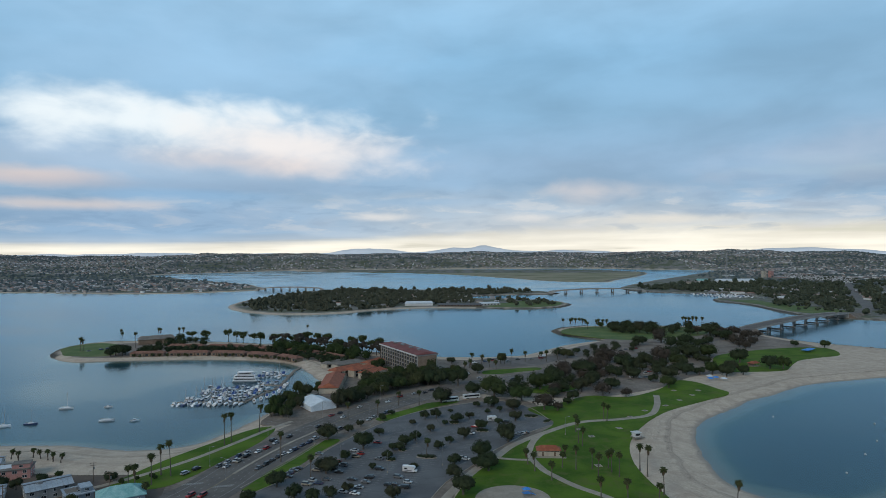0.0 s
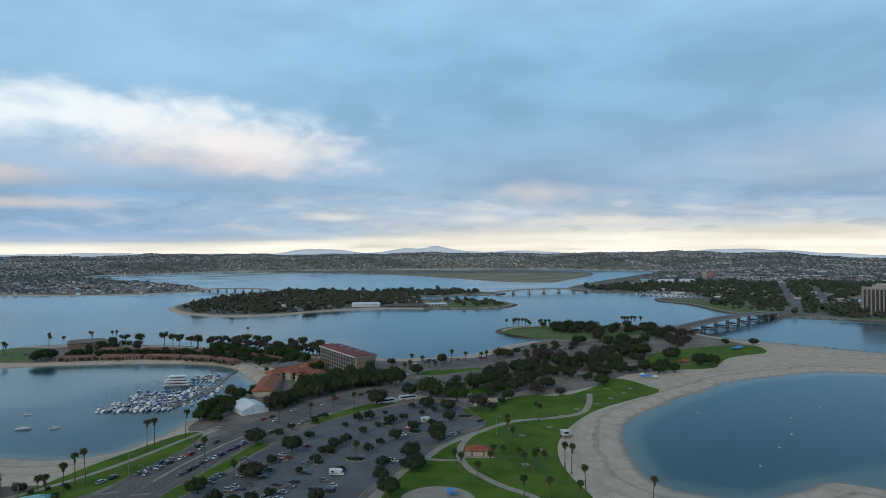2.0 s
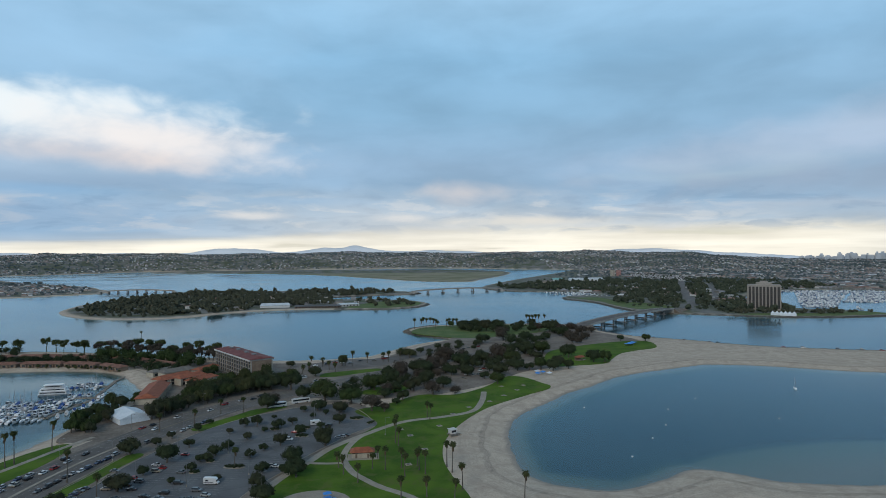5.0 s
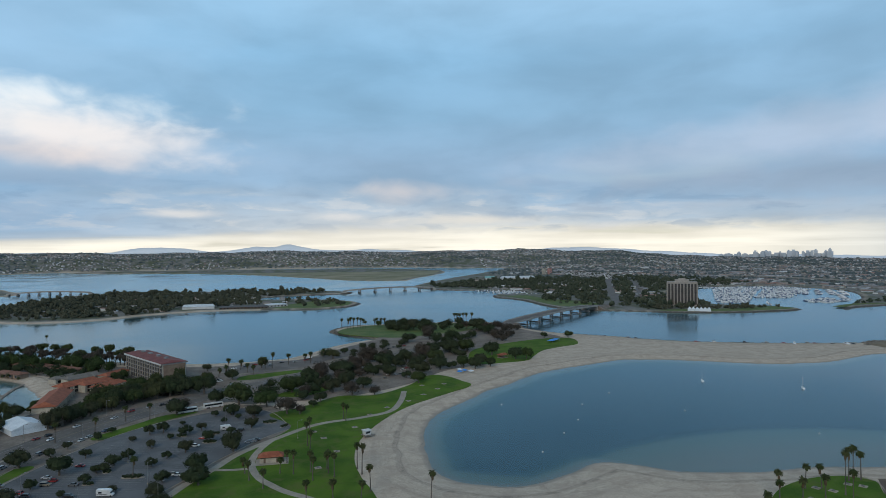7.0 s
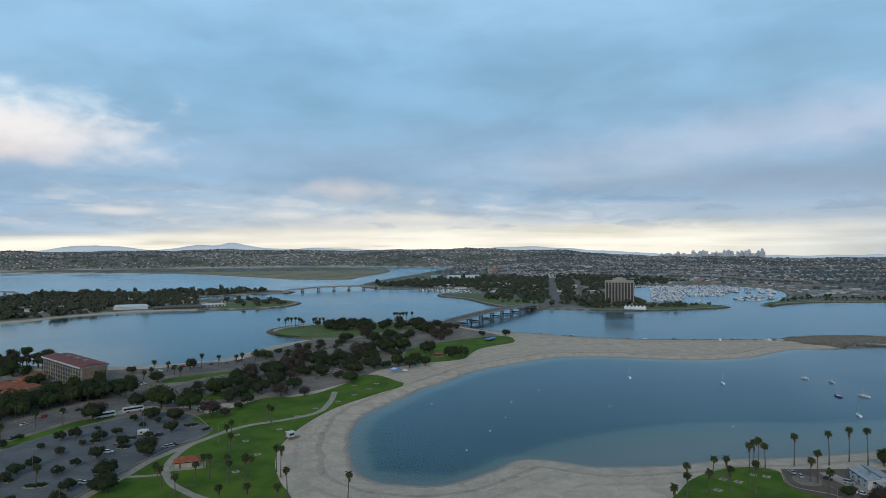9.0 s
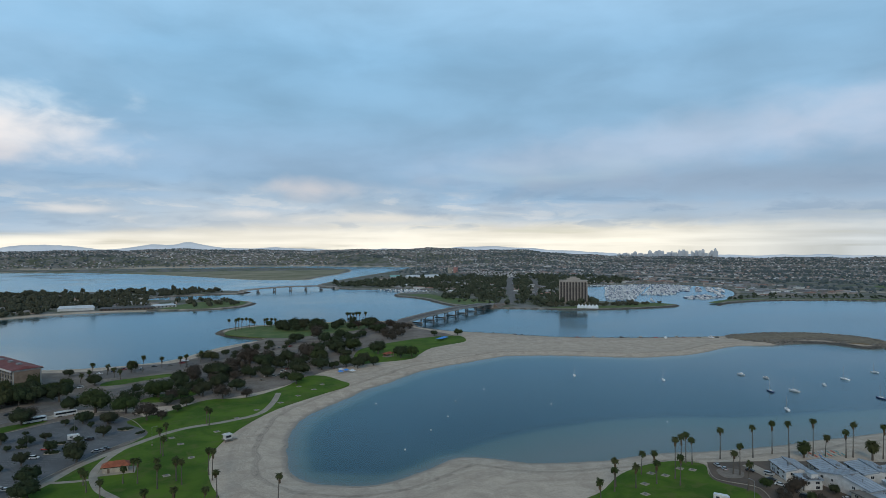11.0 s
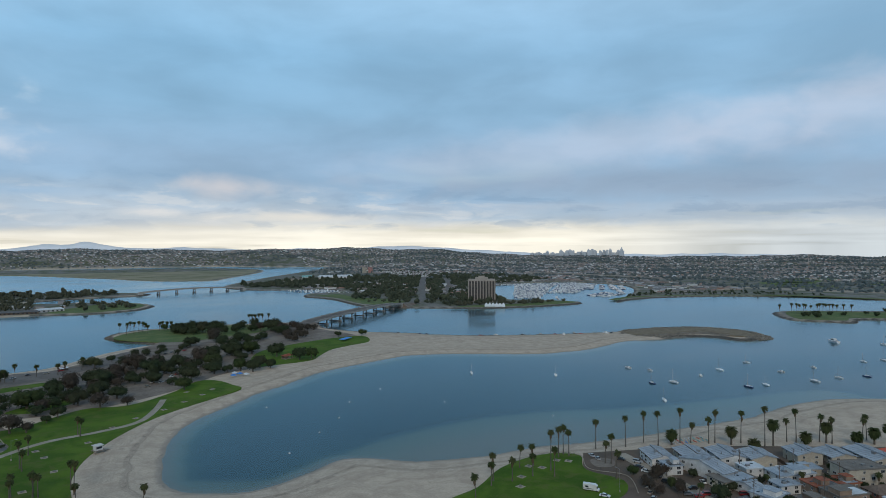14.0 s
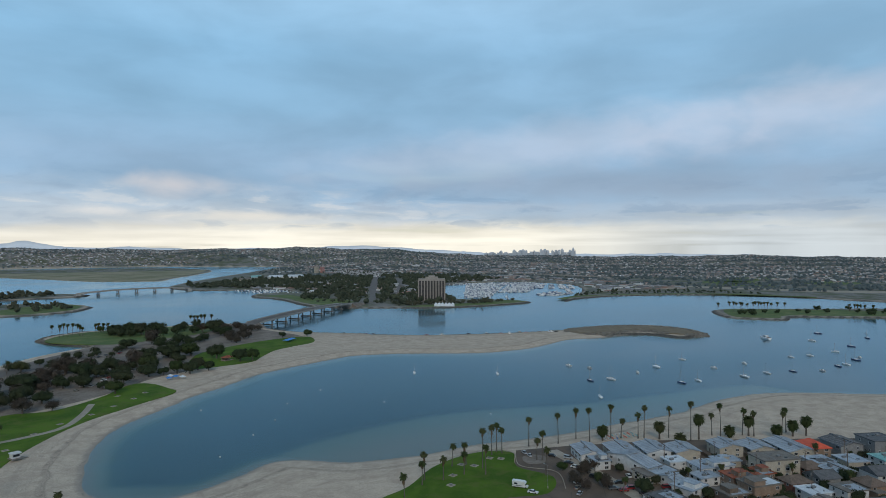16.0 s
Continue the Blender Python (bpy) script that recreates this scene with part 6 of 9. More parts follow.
        part("roof_pipe", Geo().tube([(px, -d / 2.4, h + 0.42), (px, d / 2.4, h + 0.42)], [0.09, 0.09], 6), STEEL, ob)
        part("roof_patch", Geo().box(-w / 2 + 0.4, r.uniform(-d / 3, 0), h + 0.304, r.uniform(0, w / 2 - 0.5), d / 2 - 0.4, h + 0.33), r.choice((GREY_ROOF, DARK_ROOF, PALE_ROOF, WHITE_ROOF)), ob)
    if style in ("flat", "low"):
        top = h + (0.3 if style == "flat" else 0.9 + d * 0.04)
        for i in range(r.randint(1, 2)):
            px, py = r.uniform(-w / 3, w / 3), r.uniform(-d / 3, d / 3)
            part("vent", Geo().tube([(px, py, top - 0.6), (px, py, top + 0.5)], [0.16, 0.16], 8).tube([(px, py, top + 0.5), (px, py, top + 0.65)], [0.3, 0.3], 8), STEEL, ob)
        px, py = r.uniform(-w / 4, w / 4), r.uniform(-d / 4, d / 4)
        part("roof_unit", Geo().box(px - 0.9, py - 0.6, top - 0.7, px + 0.9, py + 0.6, top + 0.75).box(px - 0.7, py - 0.4, top + 0.75, px + 0.7, py + 0.4, top + 0.85), STEEL, ob)
    if style == "flat" and category == "house" and r.random() < 0.55:
        lw, ld = w * r.uniform(0.3, 0.5), d * r.uniform(0.35, 0.6)
        lx, ly = r.uniform(-w / 2 + lw / 2, w / 2 - lw / 2), r.uniform(-d / 2 + ld / 2, d / 2 - ld / 2)
        loft = part("loft", Geo().box(lx - lw / 2, ly - ld / 2, h + 0.303, lx + lw / 2, ly + ld / 2, h + 2.2), wall, ob)
        part("loft_roof", Geo().box(lx - lw / 2 - 0.25, ly - ld / 2 - 0.25, h + 2.203, lx + lw / 2 + 0.25, ly + ld / 2 + 0.25, h + 2.4), roof, loft)
        window(ob, lx, ly - ld / 2 - 0.02, h + 1.4, 1.4, 0.9, 0)
    if deck:
        z = step
        part("balcony", Geo().box(-w / 2, -d / 2 - 1.6, z - 0.15, w / 2, -d / 2 - 0.004, z).box(-w / 2, -d / 2 - 1.6, z, w / 2, -d / 2 - 1.5, z + 1.0), wall, ob)
    return ob


# beach town east of the palm lawn: rows set square to the beach
U, V = Vector((0.88, -0.475)), Vector((-0.475, -0.88))
LANE = -28.4


def lot(i, j):
    p = Vector((330, 195)) + U * i + V * j
    return p.x, p.y


FRONT_ROW = [(12.5, 5, 12, 16, 5.2, WHITE, PALE_ROOF, "low", 0), (29.5, 6, 13, 14, 5.4, CREAM, PALE_ROOF, "low", 0), (45.5, 8, 13, 16, 5.4, WHITE, PALE_ROOF, "low", 0), (61, 9, 12.5, 14, 5.4, CREAM, PALE_ROOF, "low", 0),
             (84, 9.5, 12.5, 13, 5.6, CREAM, PALE_ROOF, "low", 0), (99.5, 11, 12.5, 14, 5.8, CREAM, PALE_ROOF, "low", 0), (116, 14, 14, 20, 5.8, CREAM, PALE_ROOF, "low", 0), (13.5, 19, 8, 8, 4.6, WHITE, PALE_ROOF, "flat", 4)]
SECOND_ROW = [(28.5, 23.5, 25, 9, 5.8, WHITE, PALE_ROOF, "low", 112), (48, 26, 9, 8, 5.6, WHITE, WHITE_ROOF, "flat", 6), (33, 36.5, 18, 11, 4.6, CREAM, GREY_ROOF, "flat", 18), (61, 34.5, 18, 11, 5.6, WHITE, PALE_ROOF, "flat", 8),
              (75, 24.5, 12, 8, 3.6, CREAM, PALE_ROOF, "flat", 0), (90.5, 39, 18, 12, 9.2, CREAM, GREY_ROOF, "flat", 5), (105.5, 42, 10, 9, 4.8, BRICK_RED, BROWN_ROOF, "hip", 4), (37, 46.5, 12, 6.5, 4.8, WHITE, PALE_ROOF, "low", 114),
              (117, 35, 11, 10, 5.4, WHITE, PALE_ROOF, "flat", 3), (103, 27, 9, 8, 4.0, CREAM, PALE_ROOF, "flat", 0), (52, 45, 10, 8, 5.0, WHITE, PALE_ROOF, "flat", 10), (77, 47, 9, 9, 5.6, TAN, TILE, "flat", 8)]
MIDDLE_ROW = [(39, 56, 12, 10, 4.8, WHITE, PALE_ROOF, "flat", 26), (64, 51, 12, 9, 6.2, TAN, TILE, "flat", 9), (67.5, 62, 14, 10, 7.6, TAN, GREY_ROOF, "flat", 9), (88, 56, 11, 9, 4.6, BRICK_RED, BROWN_ROOF, "hip", 6),
              (87, 68, 10, 9, 4.6, WHITE, WHITE_ROOF, "flat", 4), (102, 55, 10, 10, 6.2, GREY_WALL, DARK_ROOF, "gable", 4), (114, 50, 11, 10, 5.8, GREY_WALL, PALE_ROOF, "low", 4), (52, 66, 11, 10, 5.8, BROWN_WALL, GREY_ROOF, "flat", 12),
              (24, 65, 11, 10, 4.8, WHITE, PALE_ROOF, "flat", 20), (103, 69, 11, 10, 5.4, WHITE, GREY_ROOF, "flat", 4), (118, 64, 10, 10, 5.6, TAN, BROWN_ROOF, "hip", 4),
              (129, 15, 10, 13, 5.8, TAN, RED_ROOF, "hip", 0), (146, 15, 13, 15, 6.6, GREY_WALL, DARK_ROOF, "low", 0), (164, 17, 14, 14, 8.2, GREY_WALL, DARK_ROOF, "flat", 0)]
BACK_ROW = [(133, 36, 11, 11, 5.4, CREAM, PALE_ROOF, "flat", 0), (150, 38, 11, 11, 5.2, WHITE, TURQUOISE, "flat", 0), (170, 40, 14, 12, 7, TAN, BROWN_ROOF, "hip", 0), (131, 54, 11, 11, 6, WHITE, DARK_ROOF, "gable", 0),
            (147, 56, 11, 11, 6, CREAM, DARK_ROOF, "gable", 0), (134, 78, 24, 16, 9.6, GREY_BLUE, GREY_ROOF, "flat", 0), (163, 60, 12, 12, 6, TAN, BROWN_ROOF, "hip", 0), (166, 80, 13, 14, 7, CREAM, GREY_ROOF, "flat", 0),
            (28, 82, 12, 11, 5.4, CREAM, GREY_ROOF, "flat", 10), (46, 84, 11, 11, 6, TAN, BROWN_ROOF, "hip", 8), (63, 82, 12, 10, 6, WHITE, PALE_ROOF, "flat", 6), (82, 84, 11, 11, 6, WHITE, PALE_ROOF, "low", 4),
            (101, 88, 12, 11, 6.4, GREY_WALL, DARK_ROOF, "gable", 0)]
BLOCKS = FRONT_ROW + SECOND_ROW + MIDDLE_ROW + BACK_ROW
ROOF_WORDS = {"pale_blue_roof": "a pale blue-grey roof", "white_roof": "a white roof", "gravel_roof": "a brown gravel roof", "brown_shingles": "brown shingles", "dark_shingles": "dark shingles",
              "red_metal_roof": "a bright orange-red roof", "terracotta_tiles": "a terracotta roof terrace", "turquoise_roof": "a turquoise roof"}
WALL_WORDS = {"white_paint": "white", "cream_stucco": "cream stucco", "tan_stucco": "tan stucco", "grey_blue_siding": "large grey-blue", "grey_siding": "grey", "brown_siding": "dark brown",
              "red_brown_wall": "red-brown", "pink_stucco": "pink stucco"}
jit = random.Random(12)
for i, j, w, d, h, wall, roof, style, skew in BLOCKS:
    if j > 64 and roof is PALE_ROOF:
        roof = jit.choice((GREY_ROOF, BROWN_ROOF, DARK_ROOF, PALE_ROOF))
    turn = LANE + 180 + skew + jit.uniform(-2, 2)
    if style == "low":        # the ridge runs away from the beach
        w, d, turn = d, w, turn + 90
    x, y = lot(i, j)
    kind = "flat roof" if style == "flat" else ""
    house(x + jit.uniform(-0.5, 0.5), y + jit.uniform(-0.5, 0.5), turn, w * jit.uniform(0.95, 1.02), d * jit.uniform(0.92, 1.0), h * jit.uniform(0.72, 0.9), wall, roof, "%s %s with %s" % (WALL_WORDS[wall.name], "apartment house" if h > 8.9 else "beach house", ROOF_WORDS[roof.name]), style,
          3 if h > 8.9 else (1 if h < 4.5 else 2), deck=style == "flat" and 20 < j < 60 and h > 5)


def fence(i0, j0, i1, j1, m, words):
    a, b = Vector(lot(i0, j0)), Vector(lot(i1, j1))
    d = b - a
    ob = thing("fence", words, "fence", (a.x, a.y, 2.28), math.degrees(math.atan2(d.y, d.x)), "garden fences")
    n = max(2, int(d.length / 5))
    for k in range(n + 1):
        part("post", Geo().box(k * d.length / n - 0.07, -0.07, -0.1, k * d.length / n + 0.07, 0.07, 1.9), m, ob)
    part("panel", Geo().box(0.07, -0.03, 0.1, d.length - 0.07, 0.03, 1.75), m, ob)


for i0, j0, i1, j1, m in ((21, 2, 21, 16, WOOD), (37, 2, 37, 17, BROWN_WALL), (53, 3, 53, 18, WOOD), (72, 4, 72, 18, BROWN_WALL), (92, 5, 92, 19, WOOD), (108, 6, 108, 20, WOOD), (26, 30, 44, 30, WOOD), (54, 29, 70, 29, BROWN_WALL),
                          (80, 30, 98, 32, WOOD), (46, 48, 46, 60, BROWN_WALL), (58, 46, 72, 46, WOOD), (96, 48, 96, 62, WOOD), (110, 44, 122, 44, BROWN_WALL)):
    fence(i0, j0, i1, j1, m, "weathered wooden garden fence" if m is WOOD else "dark brown timber garden fence")
# beach houses west of the avenue
house(-203, 298, 22, 17, 10, 4.4, PINK, GREY_ROOF, "pink stucco beach house with a grey flat roof", "flat", 2)
house(-222, 308, 22, 13, 11, 3.8, WHITE, PALE_ROOF, "white beach house with a pale blue-grey roof", "low", 2)
house(-172, 276, 40, 17, 12, 4.6, GREY_WALL, PALE_ROOF, "grey beach house with a pale blue-grey roof", "low", 2)
house(-156, 271, 40, 10, 11, 3.4, GREY_BLUE, PALE_ROOF, "small grey-blue beach house with a pale roof", "flat", 2)
house(-194, 268, 30, 14, 12, 4.0, WHITE, PALE_ROOF, "white beach house with a pale blue-grey roof", "low", 2)
house(-136, 268, 28, 18, 13, 3.8, GREY_BLUE, TURQUOISE, "low shop with a weathered turquoise roof", "hip", 1, "shop", "shops")
house(-150, 256, 28, 9, 8, 3.2, WHITE, TURQUOISE, "small white kiosk with a turquoise roof", "flat", 1, "shop", "shops")


# ---- hotel block by the marina ----
HOTEL_WALL = mat("hotel_wall", (0.34, 0.34, 0.335), (0.42, 0.415, 0.405), 0.1, 0.85)
# near-black glass: the shade of the balcony recesses is put into its colour
DIM_GLASS = mat("shade_dark_glass", (0.012, 0.014, 0.018), (0.03, 0.033, 0.038), 1.5, 0.3)


def hotel_block():
    ob = thing("hotel_block", "five-storey cream hotel block with balconies and a maroon roof", "hotel", (-32, 571, 2.28), 118.6)
    L, W, H = 78, 18, 17.5
    part("body", Geo().box(-L / 2, -W / 2, -0.5, L / 2, W / 2, H), HOTEL_WALL, ob)
    part("end_wall", Geo().box(-L / 2 - 0.5, -W / 2 + 0.5, 0, -L / 2 - 0.003, W / 2 - 0.5, H - 1.2), TAN, ob, "plain tan stucco end wall")
    g = Geo()
    g.add([(-L / 2 - 1, -W / 2 - 1.6, H), (L / 2 + 1, -W / 2 - 1.6, H), (L / 2 + 1, W / 2 + 1.6, H), (-L / 2 - 1, W / 2 + 1.6, H), (-L / 2 + 3, 0, H + 1.6), (L / 2 - 3, 0, H + 1.6)],
          [(0, 1, 5, 4), (1, 2, 5), (2, 3, 4, 5), (3, 0, 4), (3, 2, 1, 0)])
    part("roof", g, MAROON, ob)
    # white fascia boards along both long eaves
    part("fascia", Geo().box(-L / 2 - 1, -W / 2 - 1.7, H - 1.3, L / 2 + 1, -W / 2 - 1.5, H - 0.01).box(-L / 2 - 1, W / 2 + 1.5, H - 1.3, L / 2 + 1, W / 2 + 1.7, H - 0.01), WHITE, ob)
    for i, x in enumerate((-24, -8, 10, 25)):
        part("roof_unit", Geo().box(x - 2.2, -1.4, H + 0.9, x + 2.2, 1.4, H + 2.5).box(x - 1.8, -1.1, H + 2.5, x + 1.8, 1.1, H + 2.7), STEEL, ob)
    bays, floors = 15, 5
    slab_, rail, fin = Geo().box(-2.4, 0, -0.2, 2.4, 0.8, 0), Geo(), Geo().box(-0.2, 0, 0, 0.2, 0.55, H - 0.6)
    rail.box(-2.4, 0.7, 0.95, 2.4, 0.78, 1.05)
    for k in range(9):
        rail.box(-2.4 + k * 0.59, 0.72, 0, -2.34 + k * 0.59, 0.77, 0.95)
    glass = Geo().box(-2.1, 0.02, 0, 2.1, 0.1, 2.75)
    meshes = slab_.mesh("balcony", HOTEL_WALL), rail.mesh("railing", STEEL), glass.mesh("pane", DIM_GLASS), fin.mesh("fin", CREAM)
    for side, turn in ((1, 0), (-1, 180)):
        for b in range(bays + 1):
            f = part("fin", meshes[3], None, ob)
            f.matrix_basis = pose(side * (-L / 2 + 0.2 + b * (L - 0.4) / bays), side * W / 2, 0, 0, 0, turn)
        for b in range(bays):
            for k in range(floors):
                m = pose(side * (-L / 2 + 0.2 + (b + 0.5) * (L - 0.4) / bays), side * W / 2, 0.2 + k * 3.4, 0, 0, turn)
                s = part("balcony", meshes[0], None, ob)
                s.matrix_basis = m
                part("railing", meshes[1], None, s)
                p = part("pane", meshes[2], None, ob)
                p.matrix_basis = m
    vine = Geo()
    r = random.Random(3)
    for i in range(700):
        y, z = r.uniform(-8, 0.5), r.uniform(0, 14) * r.uniform(0.6, 1)
        s = r.uniform(0.3, 0.7)
        vine.add([(-L / 2 - 0.55 - r.uniform(0, 0.5), y - s, z), (-L / 2 - 0.6 - r.uniform(0, 0.5), y, z - s), (-L / 2 - 0.55, y + s, z + r.uniform(-.3, .3)), (-L / 2 - 0.9, y, z + s)], [(0, 1, 2), (0, 2, 3)])
    part("climbing_vine", vine, LEAF_GREEN, ob, "green climbing vine on the end wall")


hotel_block()


# ---- tower hotel on the far point ----
def tower_hotel():
    ob = thing("tower_hotel", "tall tan hotel tower with dark vertical window strips", "hotel", (796, 966, 2.2), -35)
    W, D, H = 50, 24, 43
    part("body", Geo().box(-W / 2, -D / 2, -1, W / 2, D / 2, H), TAN_TOWER, ob)
    part("penthouse", Geo().box(-12, -7, H, 12, 7, H + 4.5).box(-6, -4, H + 4.5, 6, 4, H + 7), TAN_TOWER, ob)
    part("parapet", Geo().box(-W / 2 - 0.6, -D / 2 - 0.6, H - 2.2, W / 2 + 0.6, D / 2 + 0.6, H + 0.6), TAN_TOWER, ob)
    strip = Geo().box(-1.75, -0.3, 3, 1.75, 0.05, H - 3)
    floor_ = Geo()
    for k in range(13):
        floor_.box(-1.5, -0.42, 4.5 + k * 3.2, 1.5, -0.31, 5.1 + k * 3.2)
    fin = Geo().box(-0.5, -1.1, 0, 0.5, 0, H - 2.2)
    meshes = strip.mesh("window_strip", DIM_GLASS), floor_.mesh("spandrel", BROWN_WALL), fin.mesh("fin", TAN_TOWER)
    for turn, n, half, off in ((0, 9, W / 2, D / 2), (180, 9, W / 2, D / 2), (90, 5, D / 2, W / 2), (-90, 5, D / 2, W / 2)):
        base = pose(0, 0, 0, 0, 0, turn)
        for i in range(n):
            x = -half + (i + 0.5) * 2 * half / n
            s = part("window_strip", meshes[0], None, ob)
            s.matrix_basis = base @ pose(x, -off, 0)
            tagged(part("spandrel", meshes[1], None, s), kind="stuff")
        for i in range(n + 1):
            f = part("fin", meshes[2], None, ob)
            f.matrix_basis = base @ pose(-half + i * 2 * half / n * 0.999, -off, 0)


TAN_TOWER = mat("tower_concrete", (0.26, 0.235, 0.21), (0.33, 0.30, 0.27), 0.05, 0.9)
tower_hotel()
pav = thing("event_tents", "row of white peaked event tents beside the hotel", "tent", (757, 872, 2.2), -38)
for k in range(6):
    x = -15 + k * 6
    part("peak", Geo().add([(x - 3, -4, 3.4), (x + 3, -4, 3.4), (x + 3, 4, 3.4), (x - 3, 4, 3.4), (x, 0, 7.2)], [(0, 1, 4), (1, 2, 4), (2, 3, 4), (3, 0, 4)]), FABRIC, pav)
    part("side_wall", Geo().box(x - 2.97, -4, 0, x + 2.97, -3.9, 3.4).box(x - 2.97, 3.9, 0, x + 2.97, 4, 3.4), FABRIC, pav)


# ---- motel rows, lodge, tent ----
def long_roof(name, pts, width, h, wall, roof, label, category="motel", openings=True):
    """A row of rooms under one pitched roof along a line."""
    a, b = Vector(pts[0]), Vector(pts[1])
    d = b - a
    L = d.length
    ob = thing(name, label, category, ((a.x + b.x) / 2, (a.y + b.y) / 2, 2.28), math.degrees(math.atan2(d.y, d.x)), "motel rows")
    part("body", Geo().box(-L / 2, -width / 2, -0.3, L / 2, width / 2, h), wall, ob)
    o, k = 0.9, width * 0.22
    part("roof", Geo().add([(-L / 2 - o, -width / 2 - o, h), (L / 2 + o, -width / 2 - o, h), (L / 2 + o, width / 2 + o, h), (-L / 2 - o, width / 2 + o, h), (-L / 2 + 2.5, 0, h + k), (L / 2 - 2.5, 0, h + k)],
                           [(0, 1, 5, 4), (1, 2, 5), (2, 3, 4, 5), (3, 0, 4), (3, 2, 1, 0)]), roof, ob)
    n = int(L / 6)
    for i in range(n if openings else 0):
        x = -L / 2 + (i + 0.5) * L / n
        for z in ([1.5, 4.2] if h > 5 else [1.5]):
            window(ob, x, -width / 2 - 0.02, z, 2.4, 1.9, 0, BROWN_WALL)
        part("dividing_wall", Geo().box(x + L / n / 2 - 0.15, -width / 2 - 1.6, 0, x + L / n / 2 + 0.15, -width / 2 - 0.003, h - 0.2), wall, ob)
    return ob


MOTEL_ROOF = mat("faded_brown_tiles", (0.15, 0.068, 0.045), (0.235, 0.115, 0.08), 0.3, 0.9, fine=0.35, relief=0.4)
WORDS = "low tan motel row under a faded brown tile roof"
for a, b in (((-318, 643), (-285, 646)), ((-280, 647), (-240, 647)), ((-236, 647), (-200, 641)), ((-196, 640), (-166, 627)), ((-160, 624), (-138, 606))):
    long_roof("motel_row", (a, b), 8.5, 3.4, TAN, MOTEL_ROOF, WORDS)
for a, b in (((-300, 692), (-262, 690)), ((-256, 690), (-216, 682)), ((-208, 680), (-168, 664)), ((-160, 662), (-128, 640)), ((-122, 634), (-98, 612))):
    long_roof("motel_row", (a, b), 9, 3.6, TAN, MOTEL_ROOF, WORDS)
long_roof("boathouse", ((-352, 728), (-318, 746)), 16, 5.5, TAN, GREY_ROOF, "large tan boathouse with a pale flat-pitched roof", "boathouse", False)
long_roof("lodge_hall", ((-85, 468), (-88, 520)), 14, 4.2, CREAM, TILE, "long lodge hall under a terracotta tile roof", "lodge")
long_roof("lodge_wing", ((-92, 528), (-72, 552)), 13, 5.2, CREAM, TILE, "lodge wing under a terracotta tile roof", "lodge")
long_roof("lodge_wing", ((-78, 530), (-62, 548)), 11, 5.6, CREAM, TILE, "lodge wing under a terracotta tile roof", "lodge")
long_roof("lodge_wing", ((-96, 560), (-76, 578)), 11, 5.0, CREAM, GREY_ROOF, "pale lodge wing with a grey roof", "lodge")
long_roof("lodge_wing", ((-70, 566), (-58, 588)), 9, 5.0, CREAM, TILE, "low lodge wing under a terracotta tile roof", "lodge")
long_roof("lodge_wing", ((-108, 572), (-92, 590)), 9, 3.6, CREAM, GREY_ROOF, "low pale lodge wing with a grey roof", "lodge")
long_roof("lodge_wing", ((-66, 520), (-52, 540)), 10, 5.0, CREAM, TILE, "lodge wing under a terracotta tile roof", "lodge")


def frame_tent():
    ob = thing("frame_tent", "large white peaked event tent beside the trees", "tent", (-86, 430, 2.28), 124)
    L, W, h, k = 25, 18, 3.4, 6.6
    part("side_wall", Geo().box(-L / 2, -W / 2, 0, L / 2, -W / 2 + 0.1, h).box(-L / 2, W / 2 - 0.1, 0, L / 2, W / 2, h).box(-L / 2, -W / 2, 0, -L / 2 + 0.1, W / 2, h), FABRIC, ob)
    part("canopy", Geo().add([(-L / 2 - .3, -W / 2 - .3, h), (L / 2 + .3, -W / 2 - .3, h), (L / 2 + .3, W / 2 + .3, h), (-L / 2 - .3, W / 2 + .3, h), (-L / 2 - .3, 0, k), (L / 2 - 4, 0, k)],
                             [(0, 1, 5, 4), (1, 2, 5), (2, 3, 4, 5), (3, 0, 4)]), FABRIC, ob)
    for i in range(5):
        x = -L / 2 + 0.3 + i * (L - 0.6) / 4
        part("pole", Geo().tube([(x, -W / 2 - 0.15, 0), (x, -W / 2 - 0.15, h)], [0.09, 0.09], 6), STEEL, ob)


frame_tent()


def park_hut():
    ob = thing("park_hut", "small white park building with a terracotta hip roof", "park building", (54.5, 325, 2.36), -4)
    part("body", Geo().box(-5.4, -2.6, -0.1, 5.4, 2.6, 3.0), CREAM, ob)
    part("roof", Geo().add([(-6.4, -3.6, 3), (6.4, -3.6, 3), (6.4, 3.6, 3), (-6.4, 3.6, 3), (-3.4, 0, 5.0), (3.4, 0, 5.0)], [(0, 1, 5, 4), (1, 2, 5), (2, 3, 4, 5), (3, 0, 4), (3, 2, 1, 0)]), TILE, ob)
    for x in (-3, 3):
        part("door", Geo().box(x - 0.5, -2.68, 0, x + 0.5, -2.604, 2.1), BROWN_WALL, ob)
    part("vent_band", Geo().box(-5.2, -2.66, 2.4, 5.2, -2.604, 2.8), GLASS, ob)
    part("apron", Geo().box(-7.5, -5.5, -0.12, 8.5, 4.5, 0.06), CONCRETE, ob)


park_hut()


